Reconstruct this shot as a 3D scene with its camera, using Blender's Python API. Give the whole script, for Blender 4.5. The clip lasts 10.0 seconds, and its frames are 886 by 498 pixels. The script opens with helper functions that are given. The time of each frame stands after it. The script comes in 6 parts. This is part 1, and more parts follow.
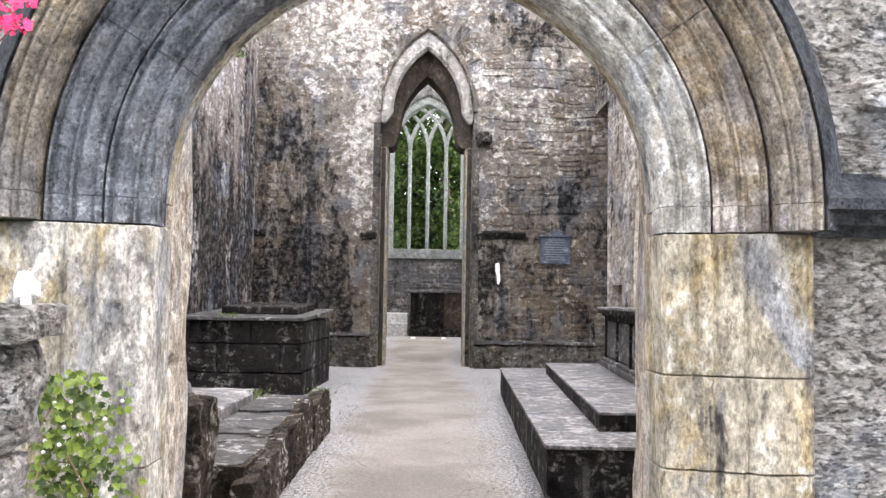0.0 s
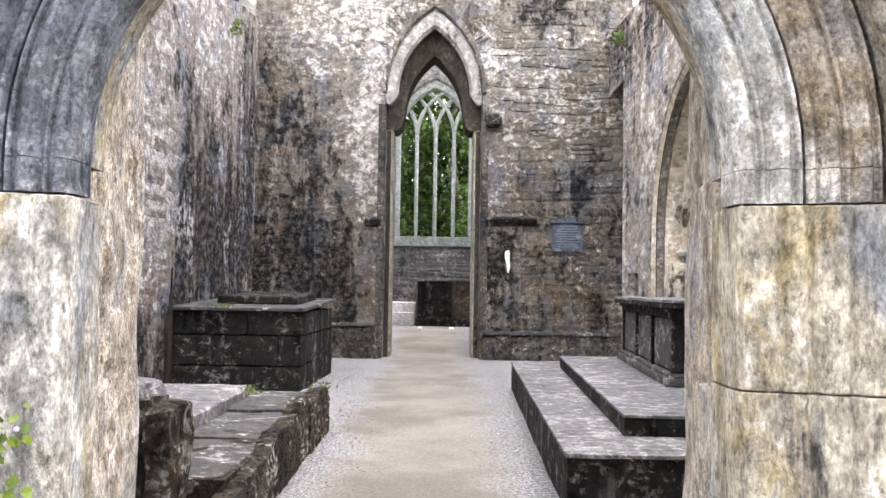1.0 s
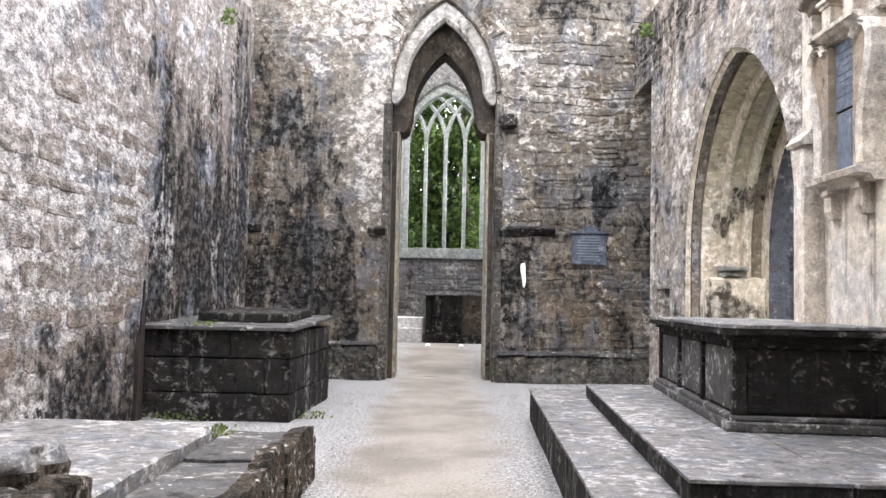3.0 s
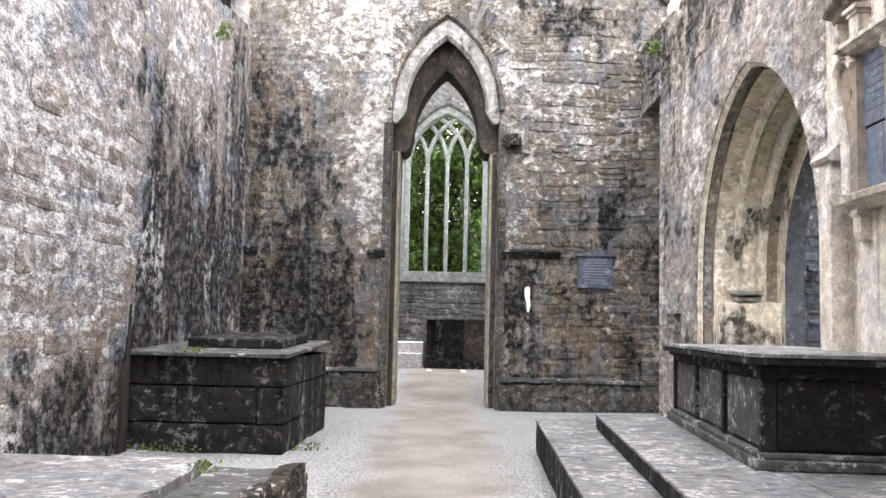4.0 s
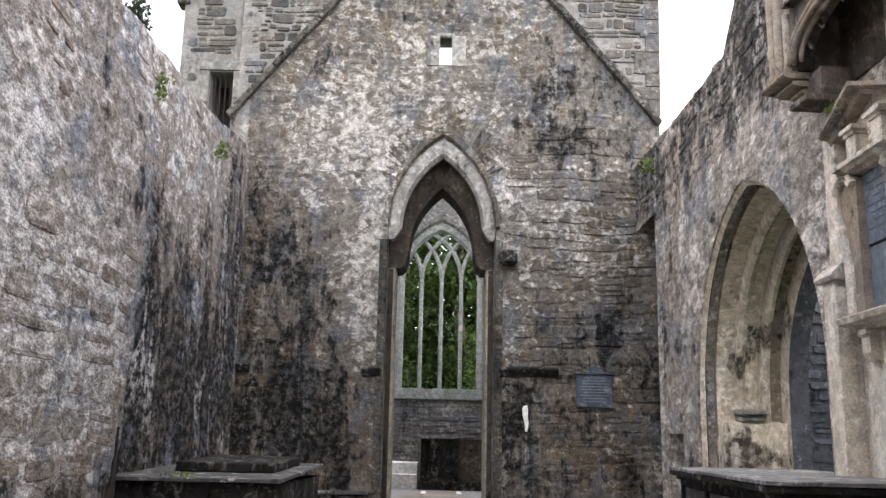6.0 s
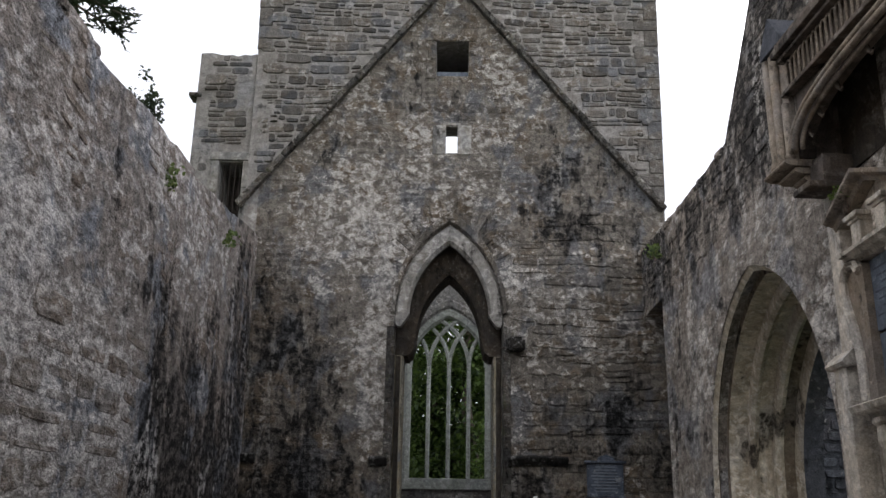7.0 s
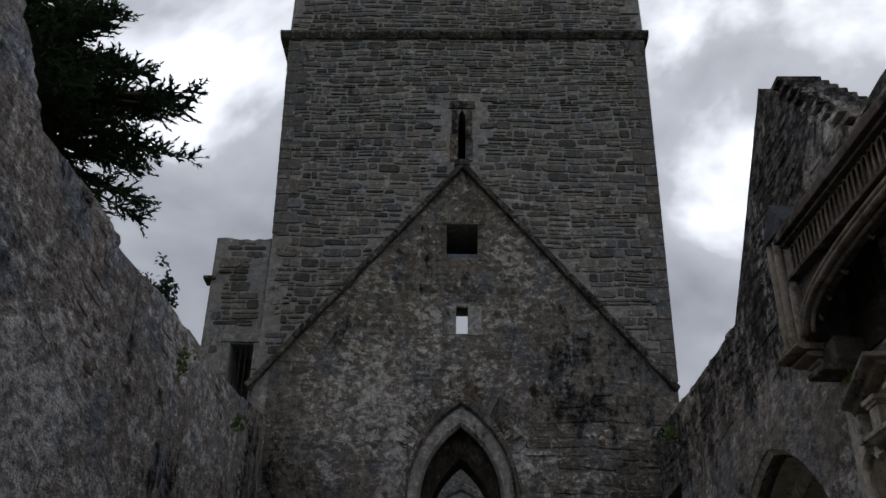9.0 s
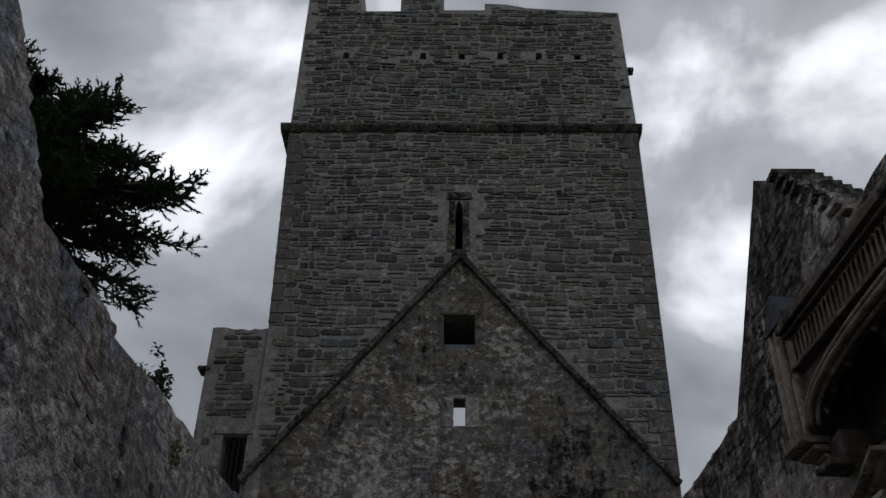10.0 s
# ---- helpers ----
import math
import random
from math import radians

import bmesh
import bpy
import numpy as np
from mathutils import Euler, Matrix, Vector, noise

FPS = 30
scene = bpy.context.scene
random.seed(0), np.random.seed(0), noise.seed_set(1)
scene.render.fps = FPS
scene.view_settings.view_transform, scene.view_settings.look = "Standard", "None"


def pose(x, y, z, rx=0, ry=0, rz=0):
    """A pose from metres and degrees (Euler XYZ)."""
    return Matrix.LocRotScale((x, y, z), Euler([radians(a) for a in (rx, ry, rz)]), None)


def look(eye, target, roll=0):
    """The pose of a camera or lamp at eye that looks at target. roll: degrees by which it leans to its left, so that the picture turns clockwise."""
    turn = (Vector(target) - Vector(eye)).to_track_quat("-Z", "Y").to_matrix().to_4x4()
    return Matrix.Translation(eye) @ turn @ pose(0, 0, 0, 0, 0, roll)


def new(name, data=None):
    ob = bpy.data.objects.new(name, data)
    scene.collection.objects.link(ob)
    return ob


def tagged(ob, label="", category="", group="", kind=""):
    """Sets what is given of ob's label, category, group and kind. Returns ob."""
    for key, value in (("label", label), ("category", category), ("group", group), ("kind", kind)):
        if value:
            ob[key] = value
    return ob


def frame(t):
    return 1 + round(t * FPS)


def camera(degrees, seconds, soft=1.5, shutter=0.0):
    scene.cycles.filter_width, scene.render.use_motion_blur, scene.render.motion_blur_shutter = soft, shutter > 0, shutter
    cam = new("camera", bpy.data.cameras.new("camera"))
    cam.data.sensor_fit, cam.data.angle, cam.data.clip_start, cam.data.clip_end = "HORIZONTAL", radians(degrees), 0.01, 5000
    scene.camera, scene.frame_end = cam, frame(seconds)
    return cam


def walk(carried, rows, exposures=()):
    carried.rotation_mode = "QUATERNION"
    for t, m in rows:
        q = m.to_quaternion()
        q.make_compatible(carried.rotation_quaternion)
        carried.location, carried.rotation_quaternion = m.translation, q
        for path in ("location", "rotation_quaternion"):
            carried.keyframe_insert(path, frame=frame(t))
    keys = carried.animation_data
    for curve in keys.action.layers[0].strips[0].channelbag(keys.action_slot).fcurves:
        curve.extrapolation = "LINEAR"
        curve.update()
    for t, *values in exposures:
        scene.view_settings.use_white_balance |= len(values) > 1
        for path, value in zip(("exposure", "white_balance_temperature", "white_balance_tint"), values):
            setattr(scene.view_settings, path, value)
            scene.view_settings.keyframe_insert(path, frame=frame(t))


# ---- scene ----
cam = camera(52.4, 10.0)
EXPOSURES = [(0.0, 2.13, 6500, 17), (2.5, 2.33, 6480, 16), (4.5, 2.27, 6480, 15), (5.5, 1.87, 6500, 16), (6.8, 0.42, 6450, 14), (7.5, -0.55, 6450, 13), (8.5, -1.25, 6480, 13), (9.0, -1.58, 6100, 12), (10.0, -1.92, 6150, 12)]
PATH = [
    (0, (0.064, 0.017, 1.401), (0.097, 2.014, 1.513), 0.9),
    (0.5, (0.021, 0.345, 1.407), (0.073, 2.341, 1.507), 0.5),
    (1, (0.08, 0.73, 1.411), (0.096, 2.728, 1.497), 0.9),
    (1.5, (0.081, 1.117, 1.417), (0.113, 3.115, 1.493), 0.9),
    (2, (0.077, 1.505, 1.419), (0.077, 3.503, 1.51), 0.8),
    (2.5, (0.094, 1.854, 1.448), (0.09, 3.851, 1.549), 1.1),
    (4, (0.08, 2.703, 1.482), (0.07, 4.696, 1.648), 1.3),
    (4.5, (0.03, 2.795, 1.5), (0.032, 4.784, 1.712), 1.4),
    (5, (0.005, 2.843, 1.512), (0.006, 4.824, 1.786), 1.4),
    (5.5, (0.016, 2.85, 1.527), (0.022, 4.821, 1.868), 1.3),
    (6.8, (0.015, 2.824, 1.56), (0.002, 4.744, 2.121), 1.0),
    (7, (0.015, 2.831, 1.563), (-0.002, 4.739, 2.163), 1.0),
    (7.5, (0.016, 2.823, 1.574), (-0.013, 4.699, 2.266), 1.1),
    (8, (-0.007, 2.804, 1.589), (-0.044, 4.644, 2.371), 1.1),
    (8.5, (-0.006, 2.791, 1.608), (-0.049, 4.595, 2.47), 1.0),
    (9, (0.006, 2.786, 1.623), (-0.037, 4.54, 2.582), 1.0),
    (9.5, (0.018, 2.774, 1.631), (-0.026, 4.475, 2.682), 1.1),
    (10, (-0.032, 2.81, 1.641), (-0.066, 4.46, 2.77), 1.0),
]
walk(cam, [(t, look(eye, target, roll)) for t, eye, target, roll in PATH], EXPOSURES)
# ---------------- world and light ----------------
world = bpy.data.worlds.new("overcast_sky")
scene.world = world
world.use_nodes = True
wn, wl = world.node_tree.nodes, world.node_tree.links
wn.clear()
w_out = wn.new("ShaderNodeOutputWorld")
w_bg = wn.new("ShaderNodeBackground")
w_sky = wn.new("ShaderNodeTexSky")
w_sky.sky_type, w_sky.sun_disc = "NISHITA", False
w_sky.sun_elevation, w_sky.sun_rotation = radians(44), radians(32)
w_dim = wn.new("ShaderNodeMix")
w_dim.data_type, w_dim.blend_type = "RGBA", "MULTIPLY"
w_dim.inputs[0].default_value = 1.0
w_dim.inputs[7].default_value = (0.10, 0.10, 0.10, 1)
w_tc = wn.new("ShaderNodeTexCoord")
w_map = wn.new("ShaderNodeMapping")
w_map.inputs["Scale"].default_value = (1.0, 1.0, 1.35)
w_map.inputs["Location"].default_value = (1.7, 0.4, 0.9)
w_n = wn.new("ShaderNodeTexNoise")
w_n.inputs["Scale"].default_value, w_n.inputs["Detail"].default_value = 3.2, 8.0
w_n.inputs["Roughness"].default_value, w_n.inputs["Distortion"].default_value = 0.5, 0.25
w_r = wn.new("ShaderNodeValToRGB")
w_r.color_ramp.elements[0].position, w_r.color_ramp.elements[0].color = 0.34, (0.72, 0.75, 0.80, 1)
w_r.color_ramp.elements[1].position, w_r.color_ramp.elements[1].color = 0.66, (4.2, 4.2, 4.2, 1)
w_e = w_r.color_ramp.elements.new(0.52)
w_e.color = (1.45, 1.48, 1.53, 1)
w_mix = wn.new("ShaderNodeMix")
w_mix.data_type = "RGBA"
w_mix.inputs[0].default_value = 0.9
wl.new(w_tc.outputs["Generated"], w_map.inputs["Vector"])
wl.new(w_map.outputs[0], w_n.inputs["Vector"])
wl.new(w_n.outputs["Fac"], w_r.inputs[0])
wl.new(w_sky.outputs[0], w_dim.inputs[6])
wl.new(w_dim.outputs[2], w_mix.inputs[6])
wl.new(w_r.outputs[0], w_mix.inputs[7])
wl.new(w_mix.outputs[2], w_bg.inputs["Color"])
w_bg.inputs["Strength"].default_value = 1.15
wl.new(w_bg.outputs[0], w_out.inputs[0])

sun = new("sun", bpy.data.lights.new("sun", "SUN"))
sun.data.energy, sun.data.angle, sun.data.color = 1.2, radians(30), (1.0, 0.95, 0.88)
sun.matrix_world = look((8.6, 13.6, 15.5), (0, 0, 0))


# ---------------- materials ----------------
def mat_base(name, rough=0.9):
    m = bpy.data.materials.new(name)
    m.use_nodes = True
    b = m.node_tree.nodes["Principled BSDF"]
    b.inputs["Roughness"].default_value = rough
    return m, m.node_tree.nodes, m.node_tree.links, b


def tex_noise(nt, vec, scale, detail=6, rough=0.6, dist=0.0):
    n = nt.nodes.new("ShaderNodeTexNoise")
    n.inputs["Scale"].default_value, n.inputs["Detail"].default_value = scale, detail
    n.inputs["Roughness"].default_value, n.inputs["Distortion"].default_value = rough, dist
    if vec is not None:
        nt.links.new(vec, n.inputs["Vector"])
    return n.outputs["Fac"]


def ramp(nt, fac, lo, hi, a=0.0, b=1.0):
    n = nt.nodes.new("ShaderNodeMapRange")
    n.interpolation_type = "SMOOTHSTEP"
    for i, v in enumerate((lo, hi, a, b)):
        n.inputs[i + 1].default_value = v
    nt.links.new(fac, n.inputs[0])
    return n.outputs[0]


def math2(nt, op, a, b, clamp=False):
    n = nt.nodes.new("ShaderNodeMath")
    n.operation, n.use_clamp = op, clamp
    for i, v in enumerate((a, b)):
        if isinstance(v, (int, float)):
            n.inputs[i].default_value = v
        else:
            nt.links.new(v, n.inputs[i])
    return n.outputs[0]


def mix(nt, fac, a, b, blend="MIX"):
    n = nt.nodes.new("ShaderNodeMix")
    n.data_type, n.blend_type = "RGBA", blend
    n.clamp_factor = True
    for i, v in ((0, fac), (6, a), (7, b)):
        if isinstance(v, (int, float)):
            n.inputs[i].default_value = v
        elif isinstance(v, tuple):
            n.inputs[i].default_value = (*v, 1)
        else:
            nt.links.new(v, n.inputs[i])
    return n.outputs[2]


def scaled(nt, vec, s, loc=(0, 0, 0)):
    n = nt.nodes.new("ShaderNodeMapping")
    n.inputs["Scale"].default_value, n.inputs["Location"].default_value = s, loc
    nt.links.new(vec, n.inputs["Vector"])
    return n.outputs[0]


def stone(name, pale, mid, dark, pale_amt=0.5, dark_amt=0.5, streak=0.5, brown=0.3, vary=0.25, blobs=(), bump=0.5, rough=0.9,
          lichen=0.3, moss=0.0, grain=1.0, cell=0.0, tone=(0.15, 0.105, 0.065), seed=0.0, sx=1.0, sy=1.0, sz=1.0, cool=0.25, drip=0.55, size=1.0):
    """Weathered limestone. pale: lime bloom, mid: the stone, dark: algae crust. blobs: (centre, radius, amount) of algae, below 0 of lime."""
    pale, mid, dark, tone = (tuple(0.66 * x for x in c) for c in (pale, mid, dark, tone))
    m, n, l, b = mat_base(name, rough)
    nt = m.node_tree
    geo = n.new("ShaderNodeNewGeometry")
    pos = scaled(nt, geo.outputs["Position"], (1, sy, sz), (seed, seed * 0.7, seed * 0.3))
    big = tex_noise(nt, pos, 0.55 * size, 9, 0.60, 0.6)
    med = tex_noise(nt, pos, 2.2 * size, 9, 0.62, 0.5)
    fine = tex_noise(nt, pos, 9, 9, 0.72)
    grit = tex_noise(nt, pos, 75, 4, 0.7)
    st = ramp(nt, tex_noise(nt, scaled(nt, pos, (2.8 * sx, 2.8 * sx, 0.36)), 1.0, 8, 0.66, 0.7), 0.30, 0.70)
    st2 = ramp(nt, tex_noise(nt, scaled(nt, pos, (4.0 * sx, 4.0 * sx, 0.26), (3, 1, 2)), 1.0, 6, 0.6, 0.35), 0.30, 0.70)
    big = ramp(nt, big, 0.28, 0.72)
    med = ramp(nt, med, 0.27, 0.73)
    # bias by the stain patches
    bias = None
    warp = n.new("ShaderNodeVectorMath")
    warp.operation = "ADD"
    wv = n.new("ShaderNodeTexNoise")
    wv.inputs["Scale"].default_value, wv.inputs["Detail"].default_value = 1.1, 5
    l.new(geo.outputs["Position"], wv.inputs["Vector"])
    ws = n.new("ShaderNodeVectorMath")
    ws.operation = "MULTIPLY_ADD"
    ws.inputs[1].default_value, ws.inputs[2].default_value = (2.2, 2.2, 2.2), (-1.1, -1.1, -1.1)
    l.new(wv.outputs["Color"], ws.inputs[0])
    l.new(geo.outputs["Position"], warp.inputs[0])
    l.new(ws.outputs[0], warp.inputs[1])
    for c, r, a in blobs:
        sub = n.new("ShaderNodeVectorMath")
        sub.operation = "SUBTRACT"
        l.new(warp.outputs[0], sub.inputs[0])
        sub.inputs[1].default_value = c
        div = n.new("ShaderNodeVectorMath")
        div.operation = "DIVIDE"
        l.new(sub.outputs[0], div.inputs[0])
        div.inputs[1].default_value = r
        ln = n.new("ShaderNodeVectorMath")
        ln.operation = "LENGTH"
        l.new(div.outputs[0], ln.inputs[0])
        v = ramp(nt, ln.outputs["Value"], 1.5, 0.2, 0.0, a * 1.5)
        bias = v if bias is None else math2(nt, "ADD", bias, v)
    mott = tex_noise(nt, scaled(nt, pos, (1, 1, 1.35), (2, 8, 5)), 5.6 * size, 10, 0.74, 0.5)
    mo = ramp(nt, mott, 0.30, 0.70)
    patch = math2(nt, "ADD", math2(nt, "MULTIPLY", big, 0.6), math2(nt, "MULTIPLY", med, 0.4))
    rag = ramp(nt, tex_noise(nt, scaled(nt, pos, (1.3, 1.3, 0.8), (9, 3, 6)), 3.1 * size, 11, 0.70, 0.7), 0.30, 0.70)
    lime = math2(nt, "ADD", math2(nt, "MULTIPLY", patch, 0.42), math2(nt, "ADD", math2(nt, "MULTIPLY", mo, 0.46), math2(nt, "MULTIPLY", st2, 0.12)))
    alg = math2(nt, "ADD", math2(nt, "MULTIPLY", st, 0.66 * drip), math2(nt, "MULTIPLY", math2(nt, "SUBTRACT", 1.0, patch), 0.66 * (1.0 - drip)))
    alg = math2(nt, "ADD", alg, math2(nt, "MULTIPLY", rag, 0.34))
    if bias is not None:
        lime = math2(nt, "SUBTRACT", lime, math2(nt, "MULTIPLY", bias, 0.7))
        alg = math2(nt, "ADD", alg, bias)
    f_lime = math2(nt, "MULTIPLY", ramp(nt, lime, 0.79 - 0.46 * pale_amt, 0.95 - 0.46 * pale_amt, 0.0, 0.82), ramp(nt, fine, 0.38, 0.56, 0.48, 1.0))
    f_alg = math2(nt, "MULTIPLY", ramp(nt, alg, 0.78 - 0.44 * dark_amt, 0.96 - 0.44 * dark_amt, 0.0, 0.95), ramp(nt, fine, 0.42, 0.60, 1.0, 0.62))
    col = mix(nt, ramp(nt, math2(nt, "ADD", math2(nt, "MULTIPLY", med, 0.6), math2(nt, "MULTIPLY", big if sx == 1 else st2, 0.4)), 0.35, 0.8, 0, brown), mid, tone)
    if cool:
        grey = sum(mid) / 3
        col = mix(nt, math2(nt, "MULTIPLY", ramp(nt, tex_noise(nt, scaled(nt, pos, (1, 1, 0.7), (5, 2, 9)), 1.7 * size, 8, 0.6, 0.4), 0.50, 0.60), cool), col, (grey * 0.74, grey * 0.84, grey * 1.0))
    col = mix(nt, f_lime, col, pale)
    col = mix(nt, f_alg, col, dark)
    if streak:
        zone = ramp(nt, big, 0.25, 0.75, 1.15, 0.55)
        if bias is not None:
            zone = math2(nt, "MULTIPLY", zone, ramp(nt, bias, -0.12, 0.2, 0.25, 1.3))
        col = mix(nt, math2(nt, "MULTIPLY", ramp(nt, st2, 0.60, 0.95), math2(nt, "MULTIPLY", zone, 0.75 * streak)), col, dark)
        stp = tex_noise(nt, scaled(nt, pos, (2.8, 2.8, 0.34), (7, 4, 1)), 1.0, 8, 0.62, 0.8)
        col = mix(nt, math2(nt, "MULTIPLY", math2(nt, "MULTIPLY", ramp(nt, stp, 0.54, 0.62), ramp(nt, fine, 0.42, 0.56)), math2(nt, "MULTIPLY", zone, 0.7 * streak)), col, pale)
    if lichen:
        vor = n.new("ShaderNodeTexVoronoi")
        vor.inputs["Scale"].default_value = 7.0
        l.new(warp.outputs[0], vor.inputs["Vector"])
        sp = math2(nt, "MULTIPLY", ramp(nt, vor.outputs["Distance"], 0.34, 0.16), ramp(nt, math2(nt, "ADD", math2(nt, "MULTIPLY", med, 0.5), math2(nt, "MULTIPLY", fine, 0.5)), 0.50, 0.62))
        col = mix(nt, math2(nt, "MULTIPLY", sp, lichen), col, (0.62, 0.61, 0.57))
    if moss:
        col = mix(nt, math2(nt, "MULTIPLY", ramp(nt, tex_noise(nt, pos, 3.1, 6, 0.7), 0.56, 0.66), moss), col, (0.10, 0.12, 0.03))
    if cell:
        # mortar veins between stones that lie flush
        v2 = n.new("ShaderNodeTexVoronoi")
        v2.feature = "DISTANCE_TO_EDGE"
        v2.inputs["Scale"].default_value = 1.0
        wrp = n.new("ShaderNodeVectorMath")
        wrp.operation = "MULTIPLY_ADD"
        l.new(wv.outputs["Color"], wrp.inputs[0])
        wrp.inputs[1].default_value = (0.5, 0.5, 0.5)
        l.new(geo.outputs["Position"], wrp.inputs[2])
        l.new(scaled(nt, wrp.outputs[0], (2.2, 2.2, 3.2)), v2.inputs["Vector"])
        vein = math2(nt, "MULTIPLY", math2(nt, "MULTIPLY", ramp(nt, v2.outputs["Distance"], 0.11, 0.03), ramp(nt, med, 0.30, 0.55)), math2(nt, "SUBTRACT", 1.0, f_alg))
        col = mix(nt, math2(nt, "MULTIPLY", vein, cell), col, pale)
    # each stone a little different
    oi = n.new("ShaderNodeObjectInfo")
    rnd = math2(nt, "FRACT", math2(nt, "ADD", geo.outputs["Random Per Island"], oi.outputs["Random"]), 0.0)
    hsv = n.new("ShaderNodeHueSaturation")
    l.new(math2(nt, "ADD", math2(nt, "MULTIPLY", rnd, 2 * vary), 1.0 - vary), hsv.inputs["Value"])
    l.new(col, hsv.inputs["Color"])
    col = mix(nt, ramp(nt, grit, 0.3, 0.7, 0.0, 0.35 * grain), hsv.outputs[0], (0.5, 0.5, 0.5), "OVERLAY")
    pit = tex_noise(nt, pos, 34, 6, 0.7)
    gr2 = math2(nt, "MULTIPLY", ramp(nt, fine, 0.32, 0.68, 1.0 - 0.26 * grain, 1.0 + 0.24 * grain), ramp(nt, pit, 0.34, 0.46, 1.0 - 0.30 * grain, 1.0))
    h2 = n.new("ShaderNodeHueSaturation")
    l.new(math2(nt, "MULTIPLY", gr2, ramp(nt, grit, 0.3, 0.7, 1.0 - 0.22 * grain, 1.0 + 0.22 * grain)), h2.inputs["Value"])
    l.new(col, h2.inputs["Color"])
    l.new(h2.outputs[0], b.inputs["Base Color"])
    hgt = math2(nt, "ADD", math2(nt, "ADD", math2(nt, "MULTIPLY", fine, 0.5), math2(nt, "ADD", math2(nt, "MULTIPLY", grit, 0.14), math2(nt, "MULTIPLY", ramp(nt, pit, 0.34, 0.5), 0.16))), math2(nt, "MULTIPLY", med, 0.9))
    bp = n.new("ShaderNodeBump")
    bp.inputs["Strength"].default_value, bp.inputs["Distance"].default_value = bump, 0.05
    l.new(hgt, bp.inputs["Height"])
    l.new(bp.outputs[0], b.inputs["Normal"])
    b.inputs["Specular IOR Level"].default_value = 0.12
    return m


def plain(name, col, rough=0.8, metal=0.0, vary=0.3, scale=9.0, bump=0.15):
    m, n, l, b = mat_base(name, rough)
    nt = m.node_tree
    geo = n.new("ShaderNodeNewGeometry")
    f = tex_noise(nt, geo.outputs["Position"], scale, 6, 0.65)
    c = mix(nt, ramp(nt, f, 0.3, 0.7), tuple(x * (1 - vary) for x in col), tuple(min(1, x * (1 + vary)) for x in col))
    l.new(c, b.inputs["Base Color"])
    b.inputs["Metallic"].default_value = metal
    bp = n.new("ShaderNodeBump")
    bp.inputs["Strength"].default_value, bp.inputs["Distance"].default_value = bump, 0.02
    l.new(tex_noise(nt, geo.outputs["Position"], scale * 5, 5, 0.65), bp.inputs["Height"])
    l.new(bp.outputs[0], b.inputs["Normal"])
    return m


def leafy(name, a, c, scale=1.3):
    m, n, l, b = mat_base(name, 0.6)
    nt = m.node_tree
    geo = n.new("ShaderNodeNewGeometry")
    f = tex_noise(nt, geo.outputs["Position"], scale, 4, 0.6)
    k = math2(nt, "ADD", math2(nt, "MULTIPLY", f, 0.7), math2(nt, "MULTIPLY", geo.outputs["Random Per Island"], 0.3))
    col = mix(nt, ramp(nt, k, 0.3, 0.7), a, c)
    l.new(col, b.inputs["Base Color"])
    tr = n.new("ShaderNodeBsdfTranslucent")
    l.new(col, tr.inputs["Color"])
    mx = n.new("ShaderNodeMixShader")
    mx.inputs[0].default_value = 0.35
    l.new(b.outputs[0], mx.inputs[1])
    l.new(tr.outputs[0], mx.inputs[2])
    l.new(mx.outputs[0], n["Material Output"].inputs[0])
    return m


PALE, DARK = (0.69, 0.66, 0.61), (0.012, 0.012, 0.013)
EAST_STAINS = (
    ((-3.2, 18.6, 3.4), (1.3, 3, 2.6), 0.16), ((-2.4, 18.6, 1.2), (2.4, 3, 1.7), 0.17), ((2.2, 18.6, 1.5), (2.0, 3, 2.0), 0.15),
    ((3.5, 18.6, 4.2), (0.9, 3, 1.8), 0.05), ((1.75, 18.6, 7.5), (0.5, 3, 1.0), 0.16),
    ((-1.6, 18.6, 6.6), (1.0, 3, 1.7), -0.13), ((0.0, 18.6, 8.0), (1.0, 3, 0.6), -0.08), ((-1.3, 18.6, 4.3), (0.55, 3, 1.6), -0.16),
    ((1.7, 18.6, 5.4), (1.1, 3, 1.2), -0.12), ((0.0, 18.6, 16.0), (6.0, 6, 5.5), 0.10))
M_EAST = stone("nave_gable_limestone", PALE, (0.215, 0.195, 0.168), DARK, 0.52, 0.42, 0.35, 0.75, 0.30, blobs=EAST_STAINS, bump=1.0, lichen=0.2, grain=1.5, tone=(0.17, 0.122, 0.074), cool=0.5, drip=0.4)
M_QUOIN = stone("tower_corner_limestone", (0.40, 0.39, 0.37), (0.20, 0.188, 0.172), (0.03, 0.03, 0.032), 0.40, 0.34, 0.0, 0.6, 0.14, bump=0.8, lichen=0.25, tone=(0.17, 0.135, 0.10), cool=0.5, drip=0.15)
M_TOWER = stone("tower_rubble_limestone", (0.46, 0.45, 0.43), (0.19, 0.178, 0.163), (0.03, 0.03, 0.032), 0.42, 0.34, 0.0, 0.6, 0.46, bump=0.8, lichen=0.25, tone=(0.17, 0.135, 0.10), cool=0.5, drip=0.15)
M_TMORTAR = stone("tower_pale_mortar", (0.54, 0.52, 0.49), (0.38, 0.36, 0.335), (0.07, 0.068, 0.066), 0.45, 0.28, 0.0, 0.3, 0.0, bump=0.6, lichen=0.2, drip=0.2)
